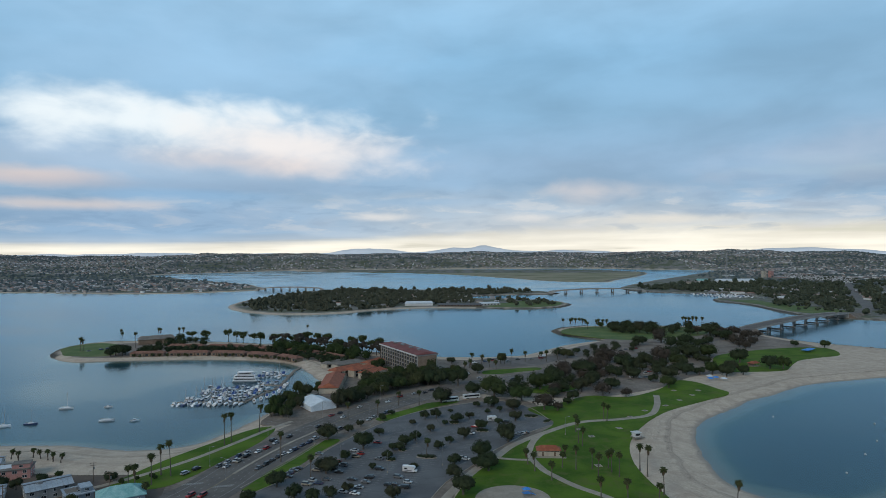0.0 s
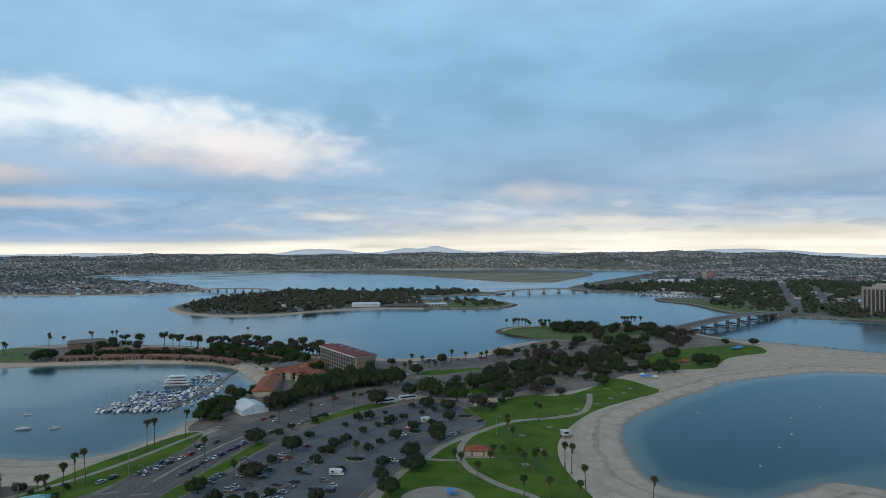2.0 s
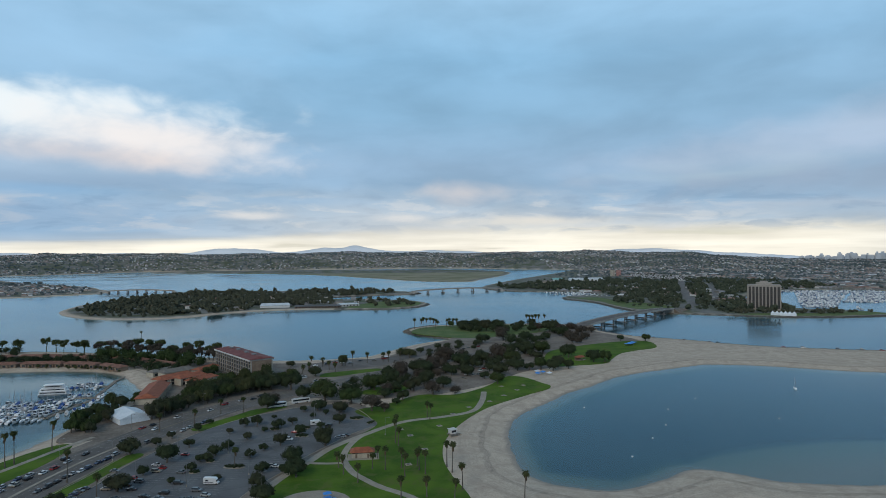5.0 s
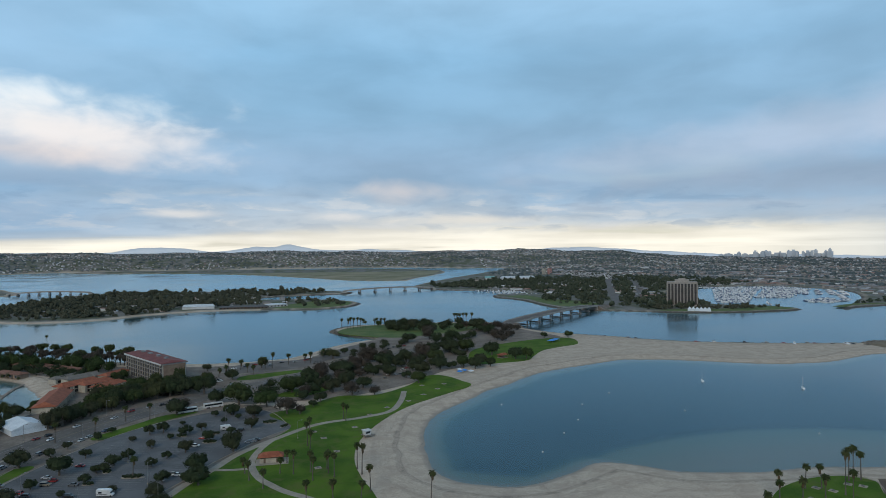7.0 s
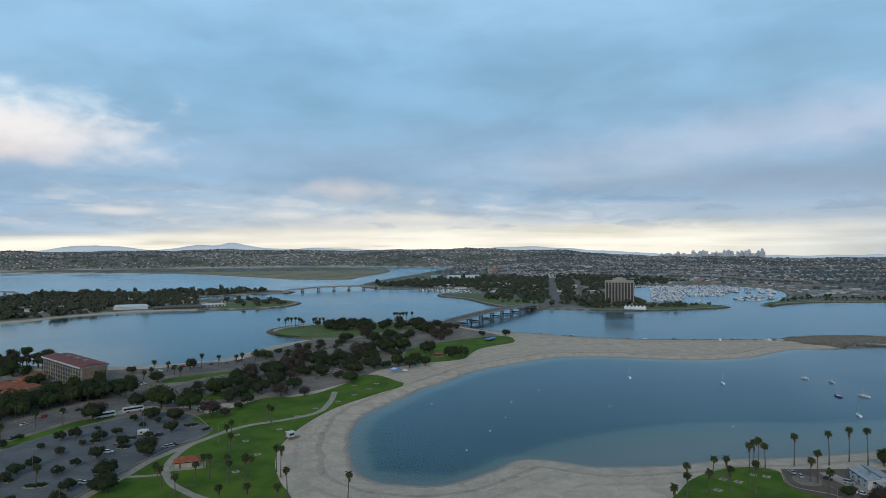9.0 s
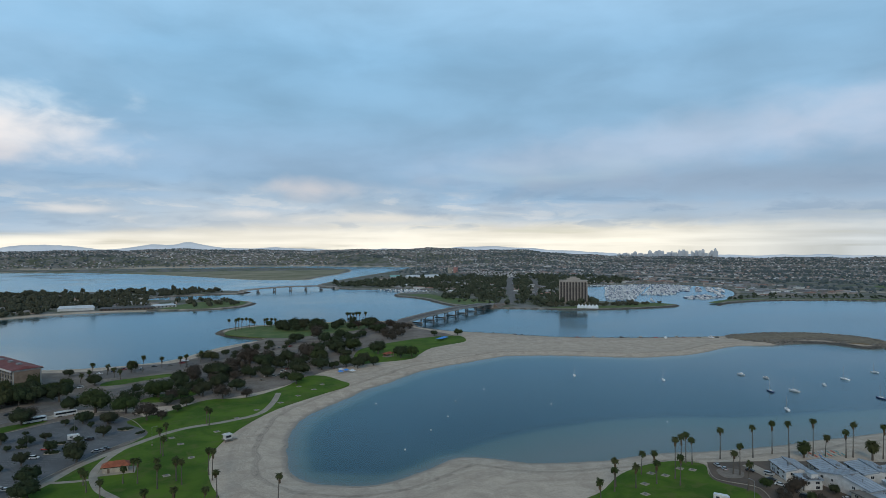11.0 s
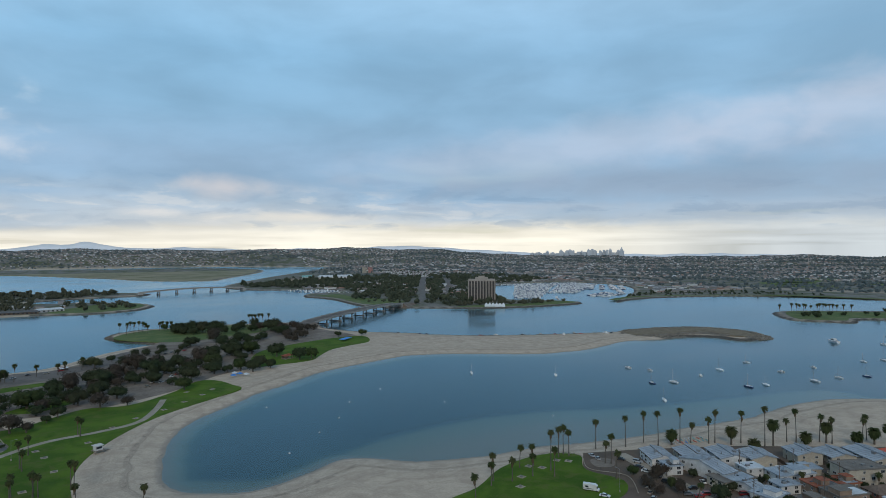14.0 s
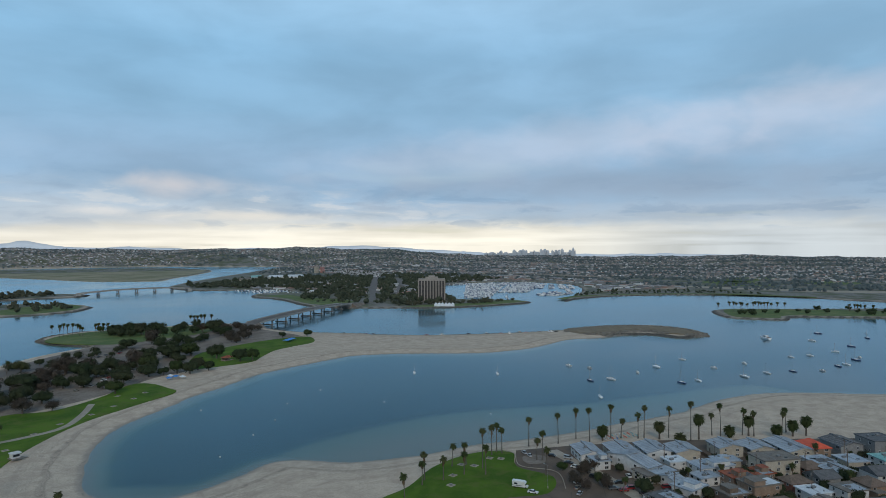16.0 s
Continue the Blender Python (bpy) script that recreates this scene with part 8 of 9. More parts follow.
# resort buildings and pier on the isle's near shore
long_roof("isle_boathouse", ((-74, 1226), (-20, 1228)), 18, 4.2, WHITE, WHITE_ROOF, "long white-roofed resort hall on the isle", "resort hall", False)
long_roof("isle_restaurant", ((-10, 1200), (74, 1196)), 12, 3.2, BROWN_WALL, DARK_ROOF, "long low dark waterside building on the isle", "restaurant")
long_roof("isle_pavilion", ((70, 1214), (108, 1226)), 12, 3.6, WHITE, WHITE_ROOF, "white-roofed pavilion by the isle's lagoon", "pavilion")
for a, b in (((-120, 1128), (-60, 1140)), ((-60, 1140), (10, 1148)), ((-60, 1140), (-62, 1168))):
    d_ = Vector(b) - Vector(a)
    pr = thing("pier", "dark timber pier along the isle's shore", "pier", ((a[0] + b[0]) / 2, (a[1] + b[1]) / 2, 0), math.degrees(math.atan2(d_.y, d_.x)), "isle piers")
    part("decking", Geo().box(-d_.length / 2, -1.6, 0.9, d_.length / 2, 1.6, 1.2), WOOD, pr)
    for k in range(int(d_.length / 8)):
        x = -d_.length / 2 + 4 + k * 8
        part("pile", Geo().tube([(x, 0, -5), (x, 0, 1.6)], [0.35, 0.35], 6), PIER, pr)

# ---- vehicles ----
def car_paint(name, c, metal=0.3):
    m, n, p = shader(name, 0.32, metal, 0.5)
    dirt = n.noise(n.add("ShaderNodeTexCoord").outputs["Object"], 1.4, 4)
    n.link(n.mix(n.mapped(dirt, 0.45, 0.8, 0, 0.3), c, (0.16, 0.15, 0.14)), p.inputs["Base Color"])
    p.inputs["Coat Weight"].default_value = 0.4
    return m


CAR_COLOURS = {"white": (0.72, 0.72, 0.71), "silver": (0.4, 0.41, 0.42), "grey": (0.13, 0.135, 0.14), "black": (0.015, 0.015, 0.017), "dark blue": (0.02, 0.035, 0.09), "red": (0.33, 0.02, 0.02), "beige": (0.3, 0.26, 0.2)}
PAINTS = {k: car_paint(k.replace(" ", "_") + "_car_paint", v) for k, v in CAR_COLOURS.items()}
RUBBER = mat("tyre_rubber", (0.015, 0.015, 0.015), (0.03, 0.03, 0.03), 3, 0.9)
LIGHT_LENS = mat("lamp_lens", (0.5, 0.5, 0.48), (0.6, 0.6, 0.58), 3, 0.2)
TAIL_LENS = mat("tail_lens", (0.25, 0.01, 0.01), (0.35, 0.02, 0.02), 3, 0.3)


def side_shape(g, profile, half, mi=0, tuck=0.0):
    """A body from its side outline (x, z), drawn in a little towards the top."""
    n = len(profile)
    top = max(z for _, z in profile)
    low = min(z for _, z in profile)
    v = []
    for s in (-1, 1):
        v += [(x, s * (half - tuck * (z - low) / (top - low)), z) for x, z in profile]
    g.add(v, [tuple(range(n)), tuple(range(2 * n - 1, n - 1, -1))] + [(i, i + n, (i + 1) % n + n, (i + 1) % n) for i in range(n)], mi)


WHEEL = Geo().tube([(0, -0.11, 0), (0, 0.11, 0)], [0.33, 0.33], 12).mesh("wheel", RUBBER)
RIM = Geo().tube([(0, -0.125, 0), (0, 0.125, 0)], [0.2, 0.2], 10).mesh("rim", STEEL)
FORMS = {"saloon car": ([(-2.25, 0.3), (2.2, 0.3), (2.28, 0.55), (2.1, 0.78), (1.0, 0.9), (-1.5, 0.93), (-2.2, 0.86), (-2.3, 0.6)],
                        [(1.05, 0.88), (0.35, 1.4), (-0.9, 1.42), (-1.7, 0.92)], 0.88),
         "hatchback car": ([(-1.95, 0.3), (1.95, 0.3), (2.02, 0.6), (1.85, 0.82), (1.0, 0.95), (-1.9, 1.0), (-2.02, 0.65)],
                           [(1.05, 0.92), (0.4, 1.48), (-1.2, 1.5), (-1.85, 0.98)], 0.86),
         "sport utility car": ([(-2.3, 0.4), (2.25, 0.4), (2.35, 0.7), (2.2, 0.98), (1.1, 1.08), (-2.3, 1.12), (-2.38, 0.7)],
                               [(1.15, 1.06), (0.55, 1.72), (-1.9, 1.74), (-2.25, 1.1)], 0.95)}
CAR_MESH = {}
for form, (low_, high_, half_) in FORMS.items():
    g1, g2, g3 = Geo(), Geo(), Geo()
    side_shape(g2, high_, half_ - 0.06, 0, 0.2)
    xs = [x for x, _ in high_]
    zt = max(z for _, z in high_)
    roof_x = sorted(x for x, z in high_ if z > zt - 0.1)
    g3.box(roof_x[0] - 0.05, -half_ + 0.24, zt - 0.02, roof_x[-1] + 0.05, half_ - 0.24, zt + 0.035)
    CAR_MESH[form] = (low_, half_, g2.mesh("glazing", GLASS), g3)
BODY_MESH = {}
car_rng = random.Random(21)


def car(x, y, turn, z=2.4, form=None, colour=None, group="parked cars"):
    form = form or car_rng.choice(list(FORMS))
    colour = colour or car_rng.choice(("white", "white", "silver", "silver", "grey", "grey", "black", "black", "black", "dark blue", "red", "beige"))
    ob = thing("car", "%s %s %s" % (colour, form, "on the avenue" if "avenue" in group else "parked on asphalt"), "car", (x, y, z), turn, group)
    low_, half_, glass, roof_ = CAR_MESH[form]
    if (form, colour) not in BODY_MESH:
        g = Geo()
        side_shape(g, low_, half_, 0, 0.08)
        r = Geo()
        r.v, r.f, r.m = roof_.v, roof_.f, roof_.m
        BODY_MESH[form, colour] = (g.mesh("body", PAINTS[colour]), r.mesh("roof_panel", PAINTS[colour]))
    body, top = BODY_MESH[form, colour]
    b = part("body", body, None, ob)
    part("glazing", glass, None, ob)
    part("roof_panel", top, None, ob)
    for sx in (-1.35, 1.4):
        for sy in (-1, 1):
            w = part("wheel", WHEEL, None, ob)
            w.location = (sx, sy * (half_ - 0.1), 0.33)
    for sy in ((-0.6, 0.6) if group in ("cars by the beach houses", "cars in the car park") else ()):
        if "lamp" not in BODY_MESH:
            BODY_MESH["lamp"] = Geo().box(-0.04, -0.16, -0.07, 0.04, 0.16, 0.07).mesh("headlight", LIGHT_LENS)
            BODY_MESH["tail"] = Geo().box(-0.04, -0.16, -0.07, 0.04, 0.16, 0.07).mesh("tail_light", TAIL_LENS)
        part("headlight", BODY_MESH["lamp"], None, ob).location = (low_[2][0] - 0.02, sy, 0.66)
        part("tail_light", BODY_MESH["tail"], None, ob).location = (low_[-1][0] + 0.04, sy, 0.75)
    return ob


AVENUE_LINE = curve_through([(-122, 230), (-104, 280), (-96, 314), (-82, 354), (-58, 404), (-26, 448), (24, 496), (70, 526), (110, 562), (150, 594), (216, 641)], False, 10)


def along(x, y):
    i = int(np.argmin(np.hypot(AVENUE_LINE[:, 0] - x, AVENUE_LINE[:, 1] - y)))
    i = min(max(i, 1), len(AVENUE_LINE) - 2)
    d = AVENUE_LINE[i + 1] - AVENUE_LINE[i - 1]
    return math.degrees(math.atan2(d[1], d[0]))


reds = {(-93.9, 337.5), (-30.7, 454.3), (-108.4, 272.6), (-103.3, 272.5)}
for x, y in AVENUE_CARS:
    car(x, y, along(x, y) + (0 if car_rng.random() < 0.5 else 180), 2.37, None, "red" if (x, y) in reds else None, "cars on the avenue")
for x, y in LOT_CARS:
    car(x, y, -17 + car_rng.choice((0, 180)) + car_rng.uniform(-3, 3), 2.35, None, "red" if (x, y) == (-52.3, 315) else None, "cars in the car park")
for x, y, t in ((318, 208, 70), (317, 203, 62), (326, 196, -66), (330, 189, -64), (325, 184, -66), (323, 178, -64), (322, 171, -66), (320, 164, -66), (312, 168, 20), (309, 165, 20), (304, 160, 24),
                (300, 155, 24), (316, 150, -30), (318, 146, -30), (336, 137, -28), (339, 133, -28), (285, 168, -60), (430, 103, -30), (424, 100, -30)):
    car(x, y, t, 2.32, None, None, "cars by the beach houses")
for i, j in ((10, 34), (14, 40), (16, 47), (19, 54), (22, 33), (58, 24), (66, 20), (82, 20), (96, 22), (112, 25), (126, 30), (48, 52), (57, 57), (76, 58), (80, 74), (96, 76), (112, 74), (126, 66), (140, 66), (18, 76), (36, 74), (72, 36), (101, 35), (143, 26), (156, 28)):
    x, y = lot(i, j)
    car(x, y, LANE + car_rng.choice((0, 90, 90, 180)) + car_rng.uniform(-6, 6), 2.3, None, None, "cars by the beach houses")
for x, y, t in ((-122, 300, 66), (-119, 306, 66), (55, 600, 20), (62, 598, 22), (72, 606, 12), (85, 606, 15), (40, 596, 10), (48, 602, 14), (95, 612, 20), (30, 590, 10), (20, 540, 60), (-20, 500, 45),
                (185, 655, 40), (192, 662, 40), (160, 640, 35), (205, 668, 42), (-372, 686, 60), (-368, 692, 60), (-365, 698, 60), (-380, 676, 58)):
    car(x, y, t, 2.32, None, None, "cars near the north beach")
for k in range(14):
    q = pose(150 + 5.5 * k, 505 + 6.2 * k + 8 * math.sin(k * 1.7), 0)
    car(q.translation.x, q.translation.y, 30 + 5 * math.sin(k), 2.3, None, None, "cars under the park trees")


def coach(x, y, turn):
    ob = thing("coach", "long white tour coach with dark windows", "coach", (x, y, 2.36), turn, "tour coaches")
    g = Geo()
    side_shape(g, [(-6.3, 0.45), (6.2, 0.45), (6.4, 1.2), (6.25, 2.6), (5.9, 3.35), (-6.2, 3.4), (-6.35, 3.0), (-6.35, 0.9)], 1.27, 0, 0.1)
    part("body", g, PAINTS["white"], ob)
    for s in (-1, 1):
        part("side_glazing", Geo().box(-5.9, s * 1.25 - 0.04, 1.75, 5.6, s * 1.25 + 0.04, 2.85), GLASS, ob)
    part("windscreen", Geo().box(6.2, -1.1, 1.5, 6.42, 1.1, 2.75), GLASS, ob)
    part("roof_unit", Geo().box(-1.6, -0.8, 3.36, 1.4, 0.8, 3.6), PAINTS["white"], ob)
    for sx in (-4.0, -2.9, 4.1):
        for sy in (-1.12, 1.12):
            w = part("wheel", WHEEL, None, ob)
            w.location, w.scale = (sx, sy, 0.5), (1.5, 1.5, 1.5)


coach(5, 440, 22)
coach(20.5, 449, 20)


def camper(x, y, turn):
    ob = thing("motorhome", "white motorhome with a cab overhang", "motorhome", (x, y, 2.35), turn, "motorhomes")
    g = Geo()
    side_shape(g, [(-3.4, 0.55), (1.2, 0.55), (1.3, 1.95), (2.6, 2.0), (2.7, 2.3), (1.9, 3.0), (-3.4, 3.05)], 1.15, 0, 0.05)
    part("body", g, PAINTS["white"], ob)
    g = Geo()
    side_shape(g, [(1.2, 0.45), (3.5, 0.45), (3.55, 1.0), (2.7, 1.25), (2.2, 1.95), (1.2, 1.95)], 0.98, 0, 0.15)
    part("cab", g, PAINTS["white"], ob)
    part("windscreen", Geo().add([(2.74, -0.8, 1.25), (2.74, 0.8, 1.25), (2.3, 0.75, 1.92), (2.3, -0.75, 1.92), (2.6, -0.8, 1.2), (2.6, 0.8, 1.2)], [(0, 1, 2, 3), (1, 0, 4, 5)]), GLASS, ob)
    for s in (-1, 1):
        part("side_window", Geo().box(-2.4, s * 1.14 - 0.04, 1.6, -1.0, s * 1.14 + 0.04, 2.3), GLASS, ob)
        part("stripe", Geo().box(-3.3, s * 1.16 - 0.02, 1.0, 1.1, s * 1.16 + 0.02, 1.25), PAINTS["grey"], ob)
    part("roof_unit", Geo().box(-1.6, -0.5, 3.0, -0.4, 0.5, 3.3), PAINTS["white"], ob)
    for sx in (-2.0, 2.6):
        for sy in (-1.0, 1.0):
            part("wheel", WHEEL, None, ob).location = (sx, sy, 0.34)


camper(-15.5, 301, -12)
camper(285, 176, -55)
camper(31, 390, 10)

# ---- boats ----
HULL = mat("white_hull", (0.60, 0.61, 0.62), (0.74, 0.745, 0.75), 0.8, 0.35, vary=0.25)
BLUE_HULL = mat("dark_blue_hull", (0.03, 0.05, 0.12), (0.05, 0.075, 0.16), 0.8, 0.35)
DECKING = mat("boat_deck", (0.35, 0.33, 0.29), (0.5, 0.48, 0.44), 0.8, 0.7, vary=0.15)
MAST = mat("boat_mast", (0.35, 0.36, 0.37), (0.45, 0.46, 0.47), 1, 0.4, 0.5)


def hull_geo(L, B, H, mi=0):
    """A pointed hull, flared to the deck, with a square stern."""
    g = Geo()
    n = 8
    v = []
    for i in range(n + 1):
        t = i / n
        x = -L / 2 + t * L
        b = B / 2 * (1 - max(0, (t - 0.45) / 0.55) ** 2.2) * (0.85 + 0.15 * min(t * 3, 1))
        sheer = H * (0.85 + 0.3 * t * t)
        v += [(x, -b, sheer), (x, -b * 0.72, 0.05 * H), (x, 0, -0.35 * H), (x, b * 0.72, 0.05 * H), (x, b, sheer)]
    f = [(i * 5 + j, i * 5 + j + 1, i * 5 + 6 + j, i * 5 + 5 + j) for i in range(n) for j in range(4)]
    f += [(0, 4, 3, 2, 1)] + [(i * 5 + 4, i * 5, i * 5 + 5, i * 5 + 9) for i in range(n)]
    g.add(v, f, mi)
    return g


SAIL = {m.name: hull_geo(9.0, 2.9, 1.15).mesh("hull", m) for m in (HULL, BLUE_HULL)}
MOTOR = hull_geo(8.0, 2.8, 1.2).mesh("hull", HULL)
CABIN = Geo().add([(-1.6, -0.95, 0.9), (2.2, -0.7, 1.0), (2.2, 0.7, 1.0), (-1.6, 0.95, 0.9), (-1.4, -0.75, 1.6), (1.6, -0.5, 1.5), (1.6, 0.5, 1.5), (-1.4, 0.75, 1.6)],
                  [(4, 5, 6, 7), (0, 1, 5, 4), (1, 2, 6, 5), (2, 3, 7, 6), (3, 0, 4, 7)]).mesh("cabin", HULL)
POLE = Geo().tube([(0.8, 0, 0.9), (0.8, 0, 11.5)], [0.15, 0.1], 6).mesh("mast", MAST)
BOOM = Geo().tube([(0.8, 0, 2.1), (-3.2, 0, 2.0)], [0.17, 0.13], 6).mesh("boom", DECKING)
STAY = Geo().tube([(4.4, 0, 1.2), (0.8, 0, 11.3)], [0.025, 0.025], 3).tube([(-4.4, 0, 1.0), (0.8, 0, 11.3)], [0.025, 0.025], 3).mesh("rigging", MAST)
HOUSE_ = Geo().add([(-1.8, -1.05, 0.95), (1.6, -0.95, 1.05), (1.6, 0.95, 1.05), (-1.8, 1.05, 0.95), (-1.6, -0.9, 2.3), (0.7, -0.8, 2.3), (0.7, 0.8, 2.3), (-1.6, 0.9, 2.3)],
                   [(4, 5, 6, 7), (0, 1, 5, 4), (1, 2, 6, 5), (2, 3, 7, 6), (3, 0, 4, 7)]).mesh("cabin", HULL)
SHIELD = Geo().add([(1.55, -0.85, 1.3), (1.55, 0.85, 1.3), (0.85, 0.75, 2.2), (0.85, -0.75, 2.2)], [(0, 1, 2, 3)]).box(-1.2, -1.03, 1.5, 0.7, -0.98, 2.0).box(-1.2, 0.98, 1.5, 0.7, 1.03, 2.0).mesh("glazing", GLASS)
COVER = Geo().add([(-3.7, -1.1, 1.1), (-0.6, -1.1, 1.2), (-0.6, 1.1, 1.2), (-3.7, 1.1, 1.1), (-3.5, -0.8, 1.7), (-0.8, -0.8, 2.55), (-0.8, 0.8, 2.55), (-3.5, 0.8, 1.7)], [(4, 5, 6, 7), (0, 1, 5, 4), (1, 2, 6, 5), (2, 3, 7, 6), (3, 0, 4, 7)]).mesh("cover", mat("navy_canvas", (0.016, 0.05, 0.17), (0.03, 0.085, 0.26), 0.5, 0.8))
WELL = Geo().box(-3.5, -0.95, 1.02, -1.85, 0.95, 1.12).box(-3.3, -0.5, 1.12, -2.7, 0.5, 1.4).mesh("cockpit", mat("teak_deck", (0.11, 0.075, 0.05), (0.19, 0.14, 0.1), 1.0, 0.7, vary=0.3))
boat_rng = random.Random(4)


def sailboat(x, y, turn, size=1.0, blue=False, group="moored boats"):
    ob = thing("sailboat", "moored sailboat with a %s hull and bare mast" % ("dark blue" if blue else "white"), "boat", (x, y, 0.0), turn, group)
    ob.scale = (size,) * 3
    for name, me in (("hull", SAIL["dark_blue_hull" if blue else "white_hull"]), ("cabin", CABIN), ("mast", POLE), ("boom", BOOM), ("rigging", STAY)):
        part(name, me, None, ob)


def motorboat(x, y, turn, size=1.0, group="moored boats", cover=False):
    ob = thing("motorboat", "white motorboat with a small cabin on calm water", "boat", (x, y, 0.0), turn, group)
    ob.scale = (size,) * 3
    for name, me in (("hull", MOTOR), ("cabin", HOUSE_), ("glazing", SHIELD), ("cockpit", WELL)):
        part(name, me, None, ob)
    if cover:
        part("cover", COVER, None, ob, "blue fabric cover")


for k, (x, y) in enumerate(COVE_BOATS + BAY_BOATS):
    turn = boat_rng.uniform(50, 100) if k < len(COVE_BOATS) else boat_rng.uniform(8, 32)
    if k in (2, 3, 7, 12, 13, 19, 24, 26, 32, 35):
        motorboat(x, y, turn, boat_rng.uniform(0.65, 0.85) if k != 26 else 1.9)
    else:
        sailboat(x, y, turn, boat_rng.uniform(0.75, 1.0), boat_rng.random() < 0.3)


def dock(pts, width, label="grey timber floating dock"):
    a, b = Vector(pts[0]), Vector(pts[1])
    d = b - a
    ob = thing("dock", label, "dock", ((a.x + b.x) / 2, (a.y + b.y) / 2, 0), math.degrees(math.atan2(d.y, d.x)), "marina docks")
    L = d.length
    part("float", Geo().box(-L / 2, -width / 2, -0.3, L / 2, width / 2, 0.4), CONCRETE, ob)
    part("decking", Geo().box(-L / 2, -width / 2, 0.404, L / 2, width / 2, 0.5), WOOD, ob)
    for i in range(max(2, int(L / 14))):
        x = -L / 2 + (i + 0.5) * L / max(2, int(L / 14))
        part("pile", Geo().tube([(x, width / 2 + 0.2, -5), (x, width / 2 + 0.2, 2.2)], [0.17, 0.17], 7), WOOD, ob)


MARINA = [((-129, 604), (-134, 572)), ((-134, 572), (-130, 500)), ((-130, 500), (-142, 452)), ((-142, 452), (-190, 452)), ((-132, 488), (-186, 490)), ((-131, 508), (-150, 509)), ((-134, 548), (-160, 548)), ((-137, 470), (-178, 470))]
for d in MARINA:
    dock(d, 2.6)
for y, x0, x1, n in ((445.5, -191, -141, 14), (458.5, -187, -142, 13), (465, -178, -140, 10), (476, -180, -140, 11), (484, -185, -138, 14), (496, -185, -136, 13), (514, -151, -134, 5), (542, -159, -138, 6), (554, -159, -138, 6)):
    for i in range(n):
        x = x0 + (i + 0.5) * (x1 - x0) / n
        up = 90 if boat_rng.random() < 0.5 else -90
        if boat_rng.random() < 0.28:
            sailboat(x, y + boat_rng.uniform(-0.6, 0.6), up + boat_rng.uniform(-4, 4), boat_rng.uniform(0.8, 1.05), boat_rng.random() < 0.25, "marina boats")
        else:
            motorboat(x, y + boat_rng.uniform(-0.6, 0.6), up + boat_rng.uniform(-4, 4), boat_rng.uniform(0.9, 1.3), "marina boats", boat_rng.random() < 0.4)
for x, y, a in ((-127, 494, 100), (-126, 486, 100), (-128, 478, 102), (-131, 470, 104), (-133, 462, 105), (-136, 455, 106), (-126, 503, 95), (-126, 512, 92)):
    motorboat(x, y, a, boat_rng.uniform(0.8, 1.1), "marina boats", boat_rng.random() < 0.5)


def paddle_boat():
    ob = thing("excursion_boat", "white three-deck excursion boat at the dock", "boat", (-163, 524, 0), 2)
    ob.scale = (0.85, 0.85, 0.85)
    part("hull", hull_geo(26, 7.5, 1.6), HULL, ob)
    for k, (L, W) in enumerate(((22, 7), (20.5, 6.6), (14, 5.6))):
        z = 1.5 + k * 2.7
        d = part("deck_house", Geo().box(-L / 2 - 1, -W / 2, z + 0.25, L / 2 - 1.5, W / 2, z + 2.4), HULL, ob)
        part("deck", Geo().box(-L / 2 - 2, -W / 2 - 0.6, z, L / 2, W / 2 + 0.6, z + 0.22), HULL, ob)
        for s in (-1, 1):
            part("glazing", Geo().box(-L / 2, s * W / 2 - 0.05, z + 0.95, L / 2 - 2.2, s * W / 2 + 0.05, z + 1.9), GLASS, d)
            rail = Geo().box(-L / 2 - 2, s * (W / 2 + 0.55) - 0.03, z + 1.1, L / 2, s * (W / 2 + 0.55) + 0.03, z + 1.18)
            for i in range(12):
                rail.box(-L / 2 - 2 + i * (L + 2) / 12, s * (W / 2 + 0.55) - 0.03, z + 0.2, -L / 2 - 1.9 + i * (L + 2) / 12, s * (W / 2 + 0.55) + 0.03, z + 1.1)
            part("railing", rail, HULL, d)
    part("roof", Geo().box(-8.5, -3.4, 9.6, 6.5, 3.4, 9.8), HULL, ob)
    part("wheelhouse", Geo().box(4, -1.6, 7.2, 7, 1.6, 9.5), HULL, ob)


paddle_boat()


FAR_HULL = tinted('far_hulls', [(0.78, 0.79, 0.8), (0.55, 0.57, 0.6), (0.06, 0.1, 0.2), (0.7, 0.71, 0.72), (0.25, 0.28, 0.32), (0.8, 0.8, 0.79)], 0.4)


# far marinas: too many small hulls to count
def tiny_boat(mast):
    g = hull_geo(10, 3, 1.5, 0)
    g.box(-2.5, -1.1, 1.2, 1.5, 1.1, 2.8, 0)
    if mast:
        g.box(0.3, -0.07, 1.4, 0.44, 0.07, 11, 1)
    return g


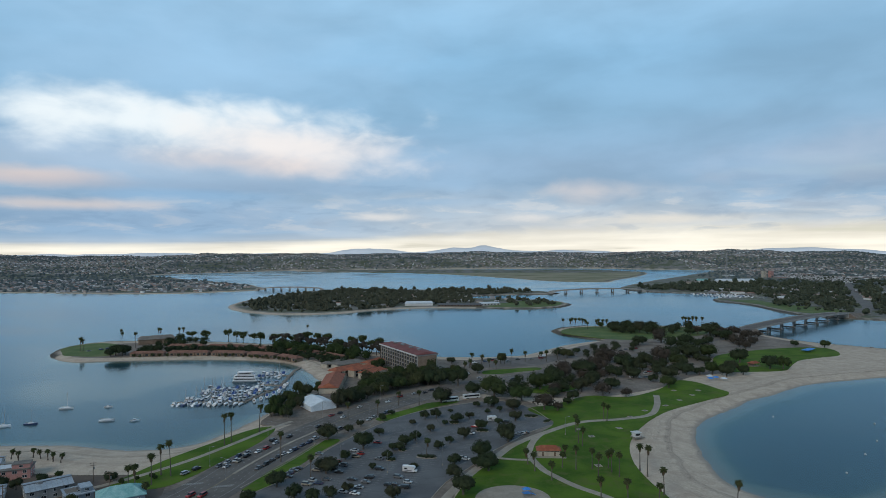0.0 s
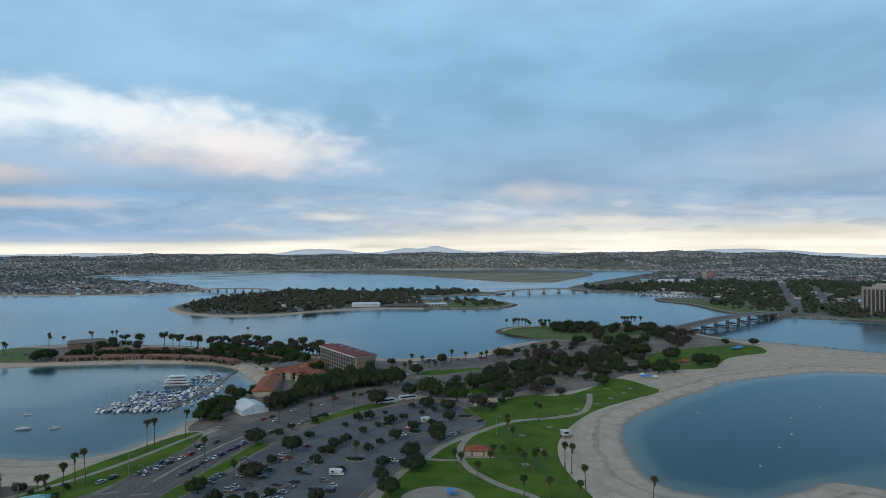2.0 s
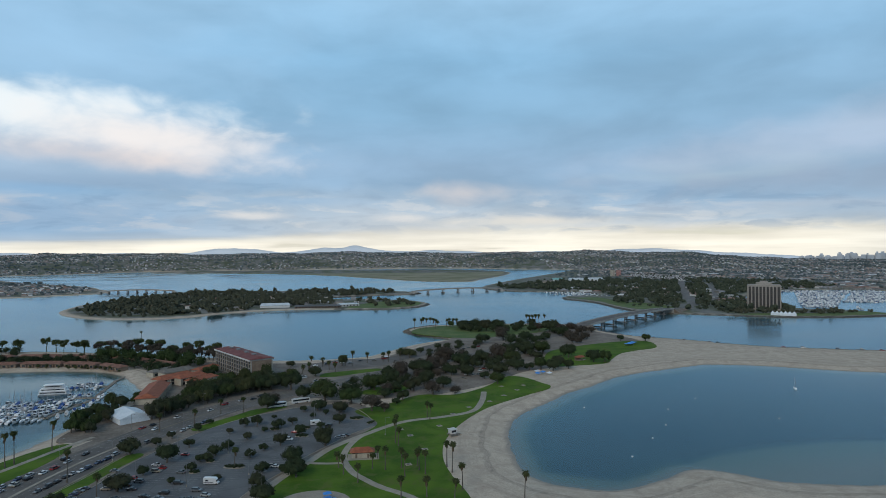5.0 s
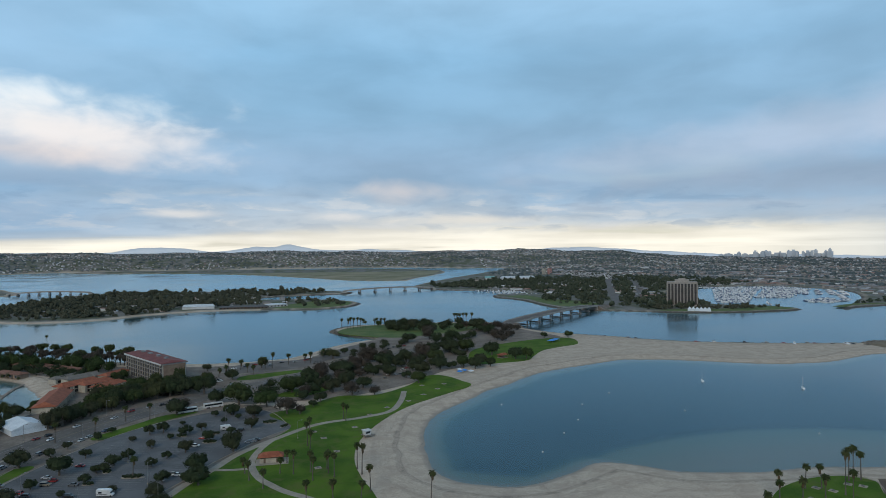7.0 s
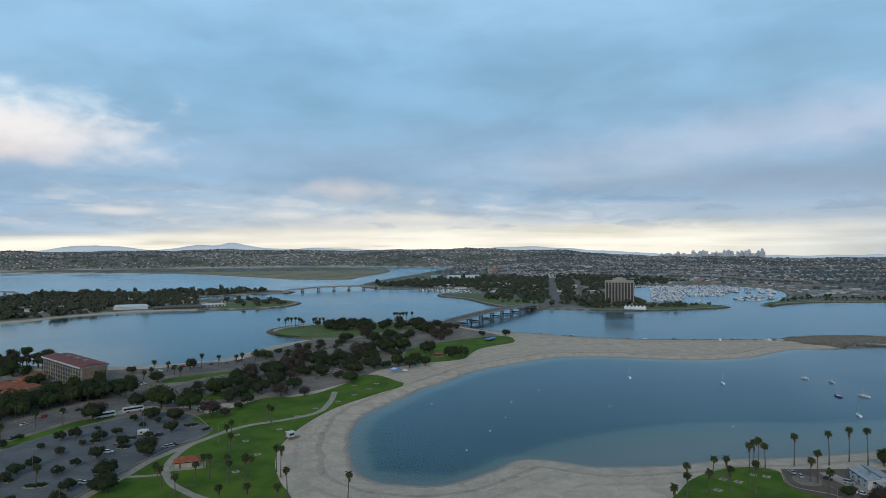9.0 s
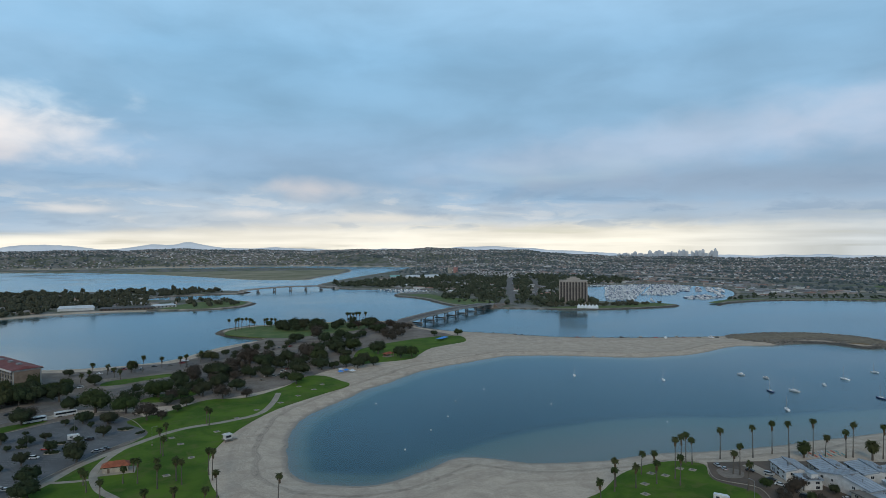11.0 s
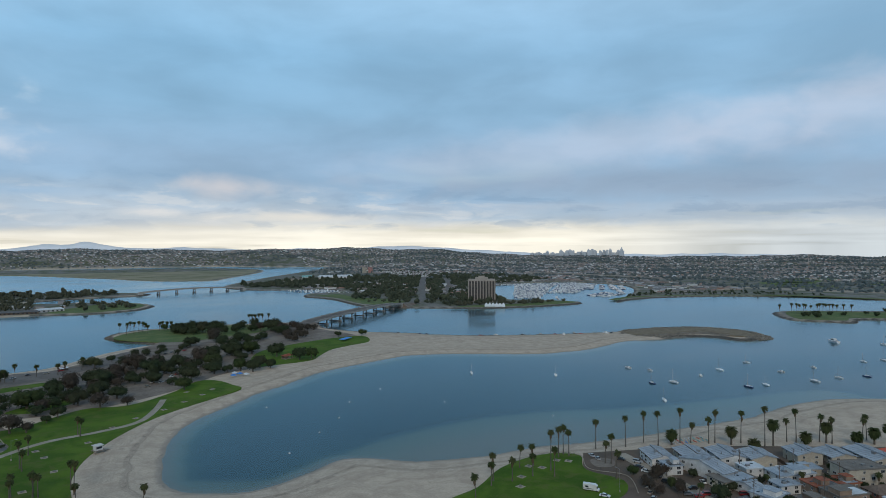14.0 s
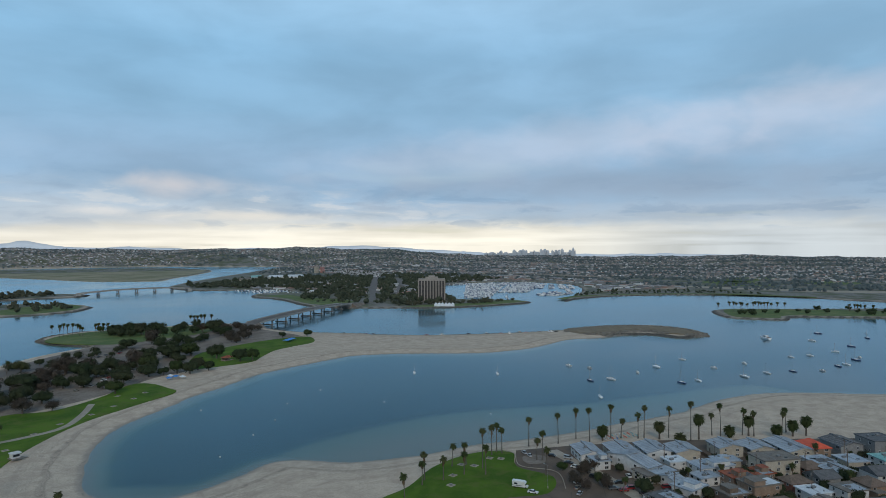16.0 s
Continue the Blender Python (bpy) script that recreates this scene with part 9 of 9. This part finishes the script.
def far_marina(name, rows, label):
    xs, ys, ts = [], [], []
    for (a, b, n, turn) in rows:
        for i in range(n):
            t = (i + far.uniform(0.2, 0.8)) / n
            xs.append(a[0] + (b[0] - a[0]) * t + far.uniform(-2, 2))
            ys.append(a[1] + (b[1] - a[1]) * t + far.uniform(-2, 2))
            ts.append(radians(turn + far.choice([0, 180])))
    x, y = np.array(xs), np.array(ys)
    s = far.uniform(0.8, 1.3, len(x))
    scattered(name, [tiny_boat(False), tiny_boat(True), tiny_boat(False)], x, y, np.zeros(len(x)), np.stack([s, s, s], 1), label, "boats", [FAR_HULL, MAST], 0, np.array(ts))


rows = []
for k in range(17):
    p, q = Vector((912, 1010)).lerp(Vector((1200, 1370)), k / 16), Vector((1010, 965)).lerp(Vector((1390, 1240)), k / 16)
    rows.append((tuple(p), tuple(p.lerp(q, 0.5)), 24, 60))
    if k > 4:
        rows.append((tuple(p.lerp(q, 0.55)), tuple(q), 22, 60))
rows += [((1150 + 14 * k, 1392 - 13 * k), (1400 - 2 * k, 1330 - 20 * k), 40, 60) for k in range(5)] + [((1300 - 20 * k, 1060 + 18 * k), (1416 - 18 * k, 1180 + 16 * k), 28, 130) for k in range(6)]
far_marina("basin_boats", rows + [((1200, 975), (1385, 1180), 40, 130), ((1095, 935), (1180, 960), 16, 100), ((1080, 950), (1180, 985), 16, 100), ((1090, 975), (1190, 1010), 16, 100), ((960, 925), (1000, 980), 6, 30)], "hundreds of white boats at the docks of the far basin")
far_marina("channel_boats", [((585 + 6 * k, 1500 - 26 * k), (690, 1470 - 26 * k), 14, 80) for k in range(6)], "white boats at docks along the far channel")

for k, (x, y) in enumerate(((452, 664), (470, 642), (476, 636), (523, 590), (540, 582), (568, 566), (588, 556), (604, 548), (612, 542), (628, 540), (634, 536), (650, 528), (662, 522), (668, 518))):
    if k in (8, 12):
        ob = thing("beached_boat", "white motorboat drawn up on the sand spit", "boat", (x, y, 2.2), -30 + 10 * k, "boats on the sand spit")
        for name, me in (("hull", MOTOR), ("cabin", HOUSE_), ("glazing", SHIELD)):
            part(name, me, None, ob)
    else:
        car(x, y, -38 + car_rng.uniform(-15, 15), 2.18, None, None, "cars on the sand spit")
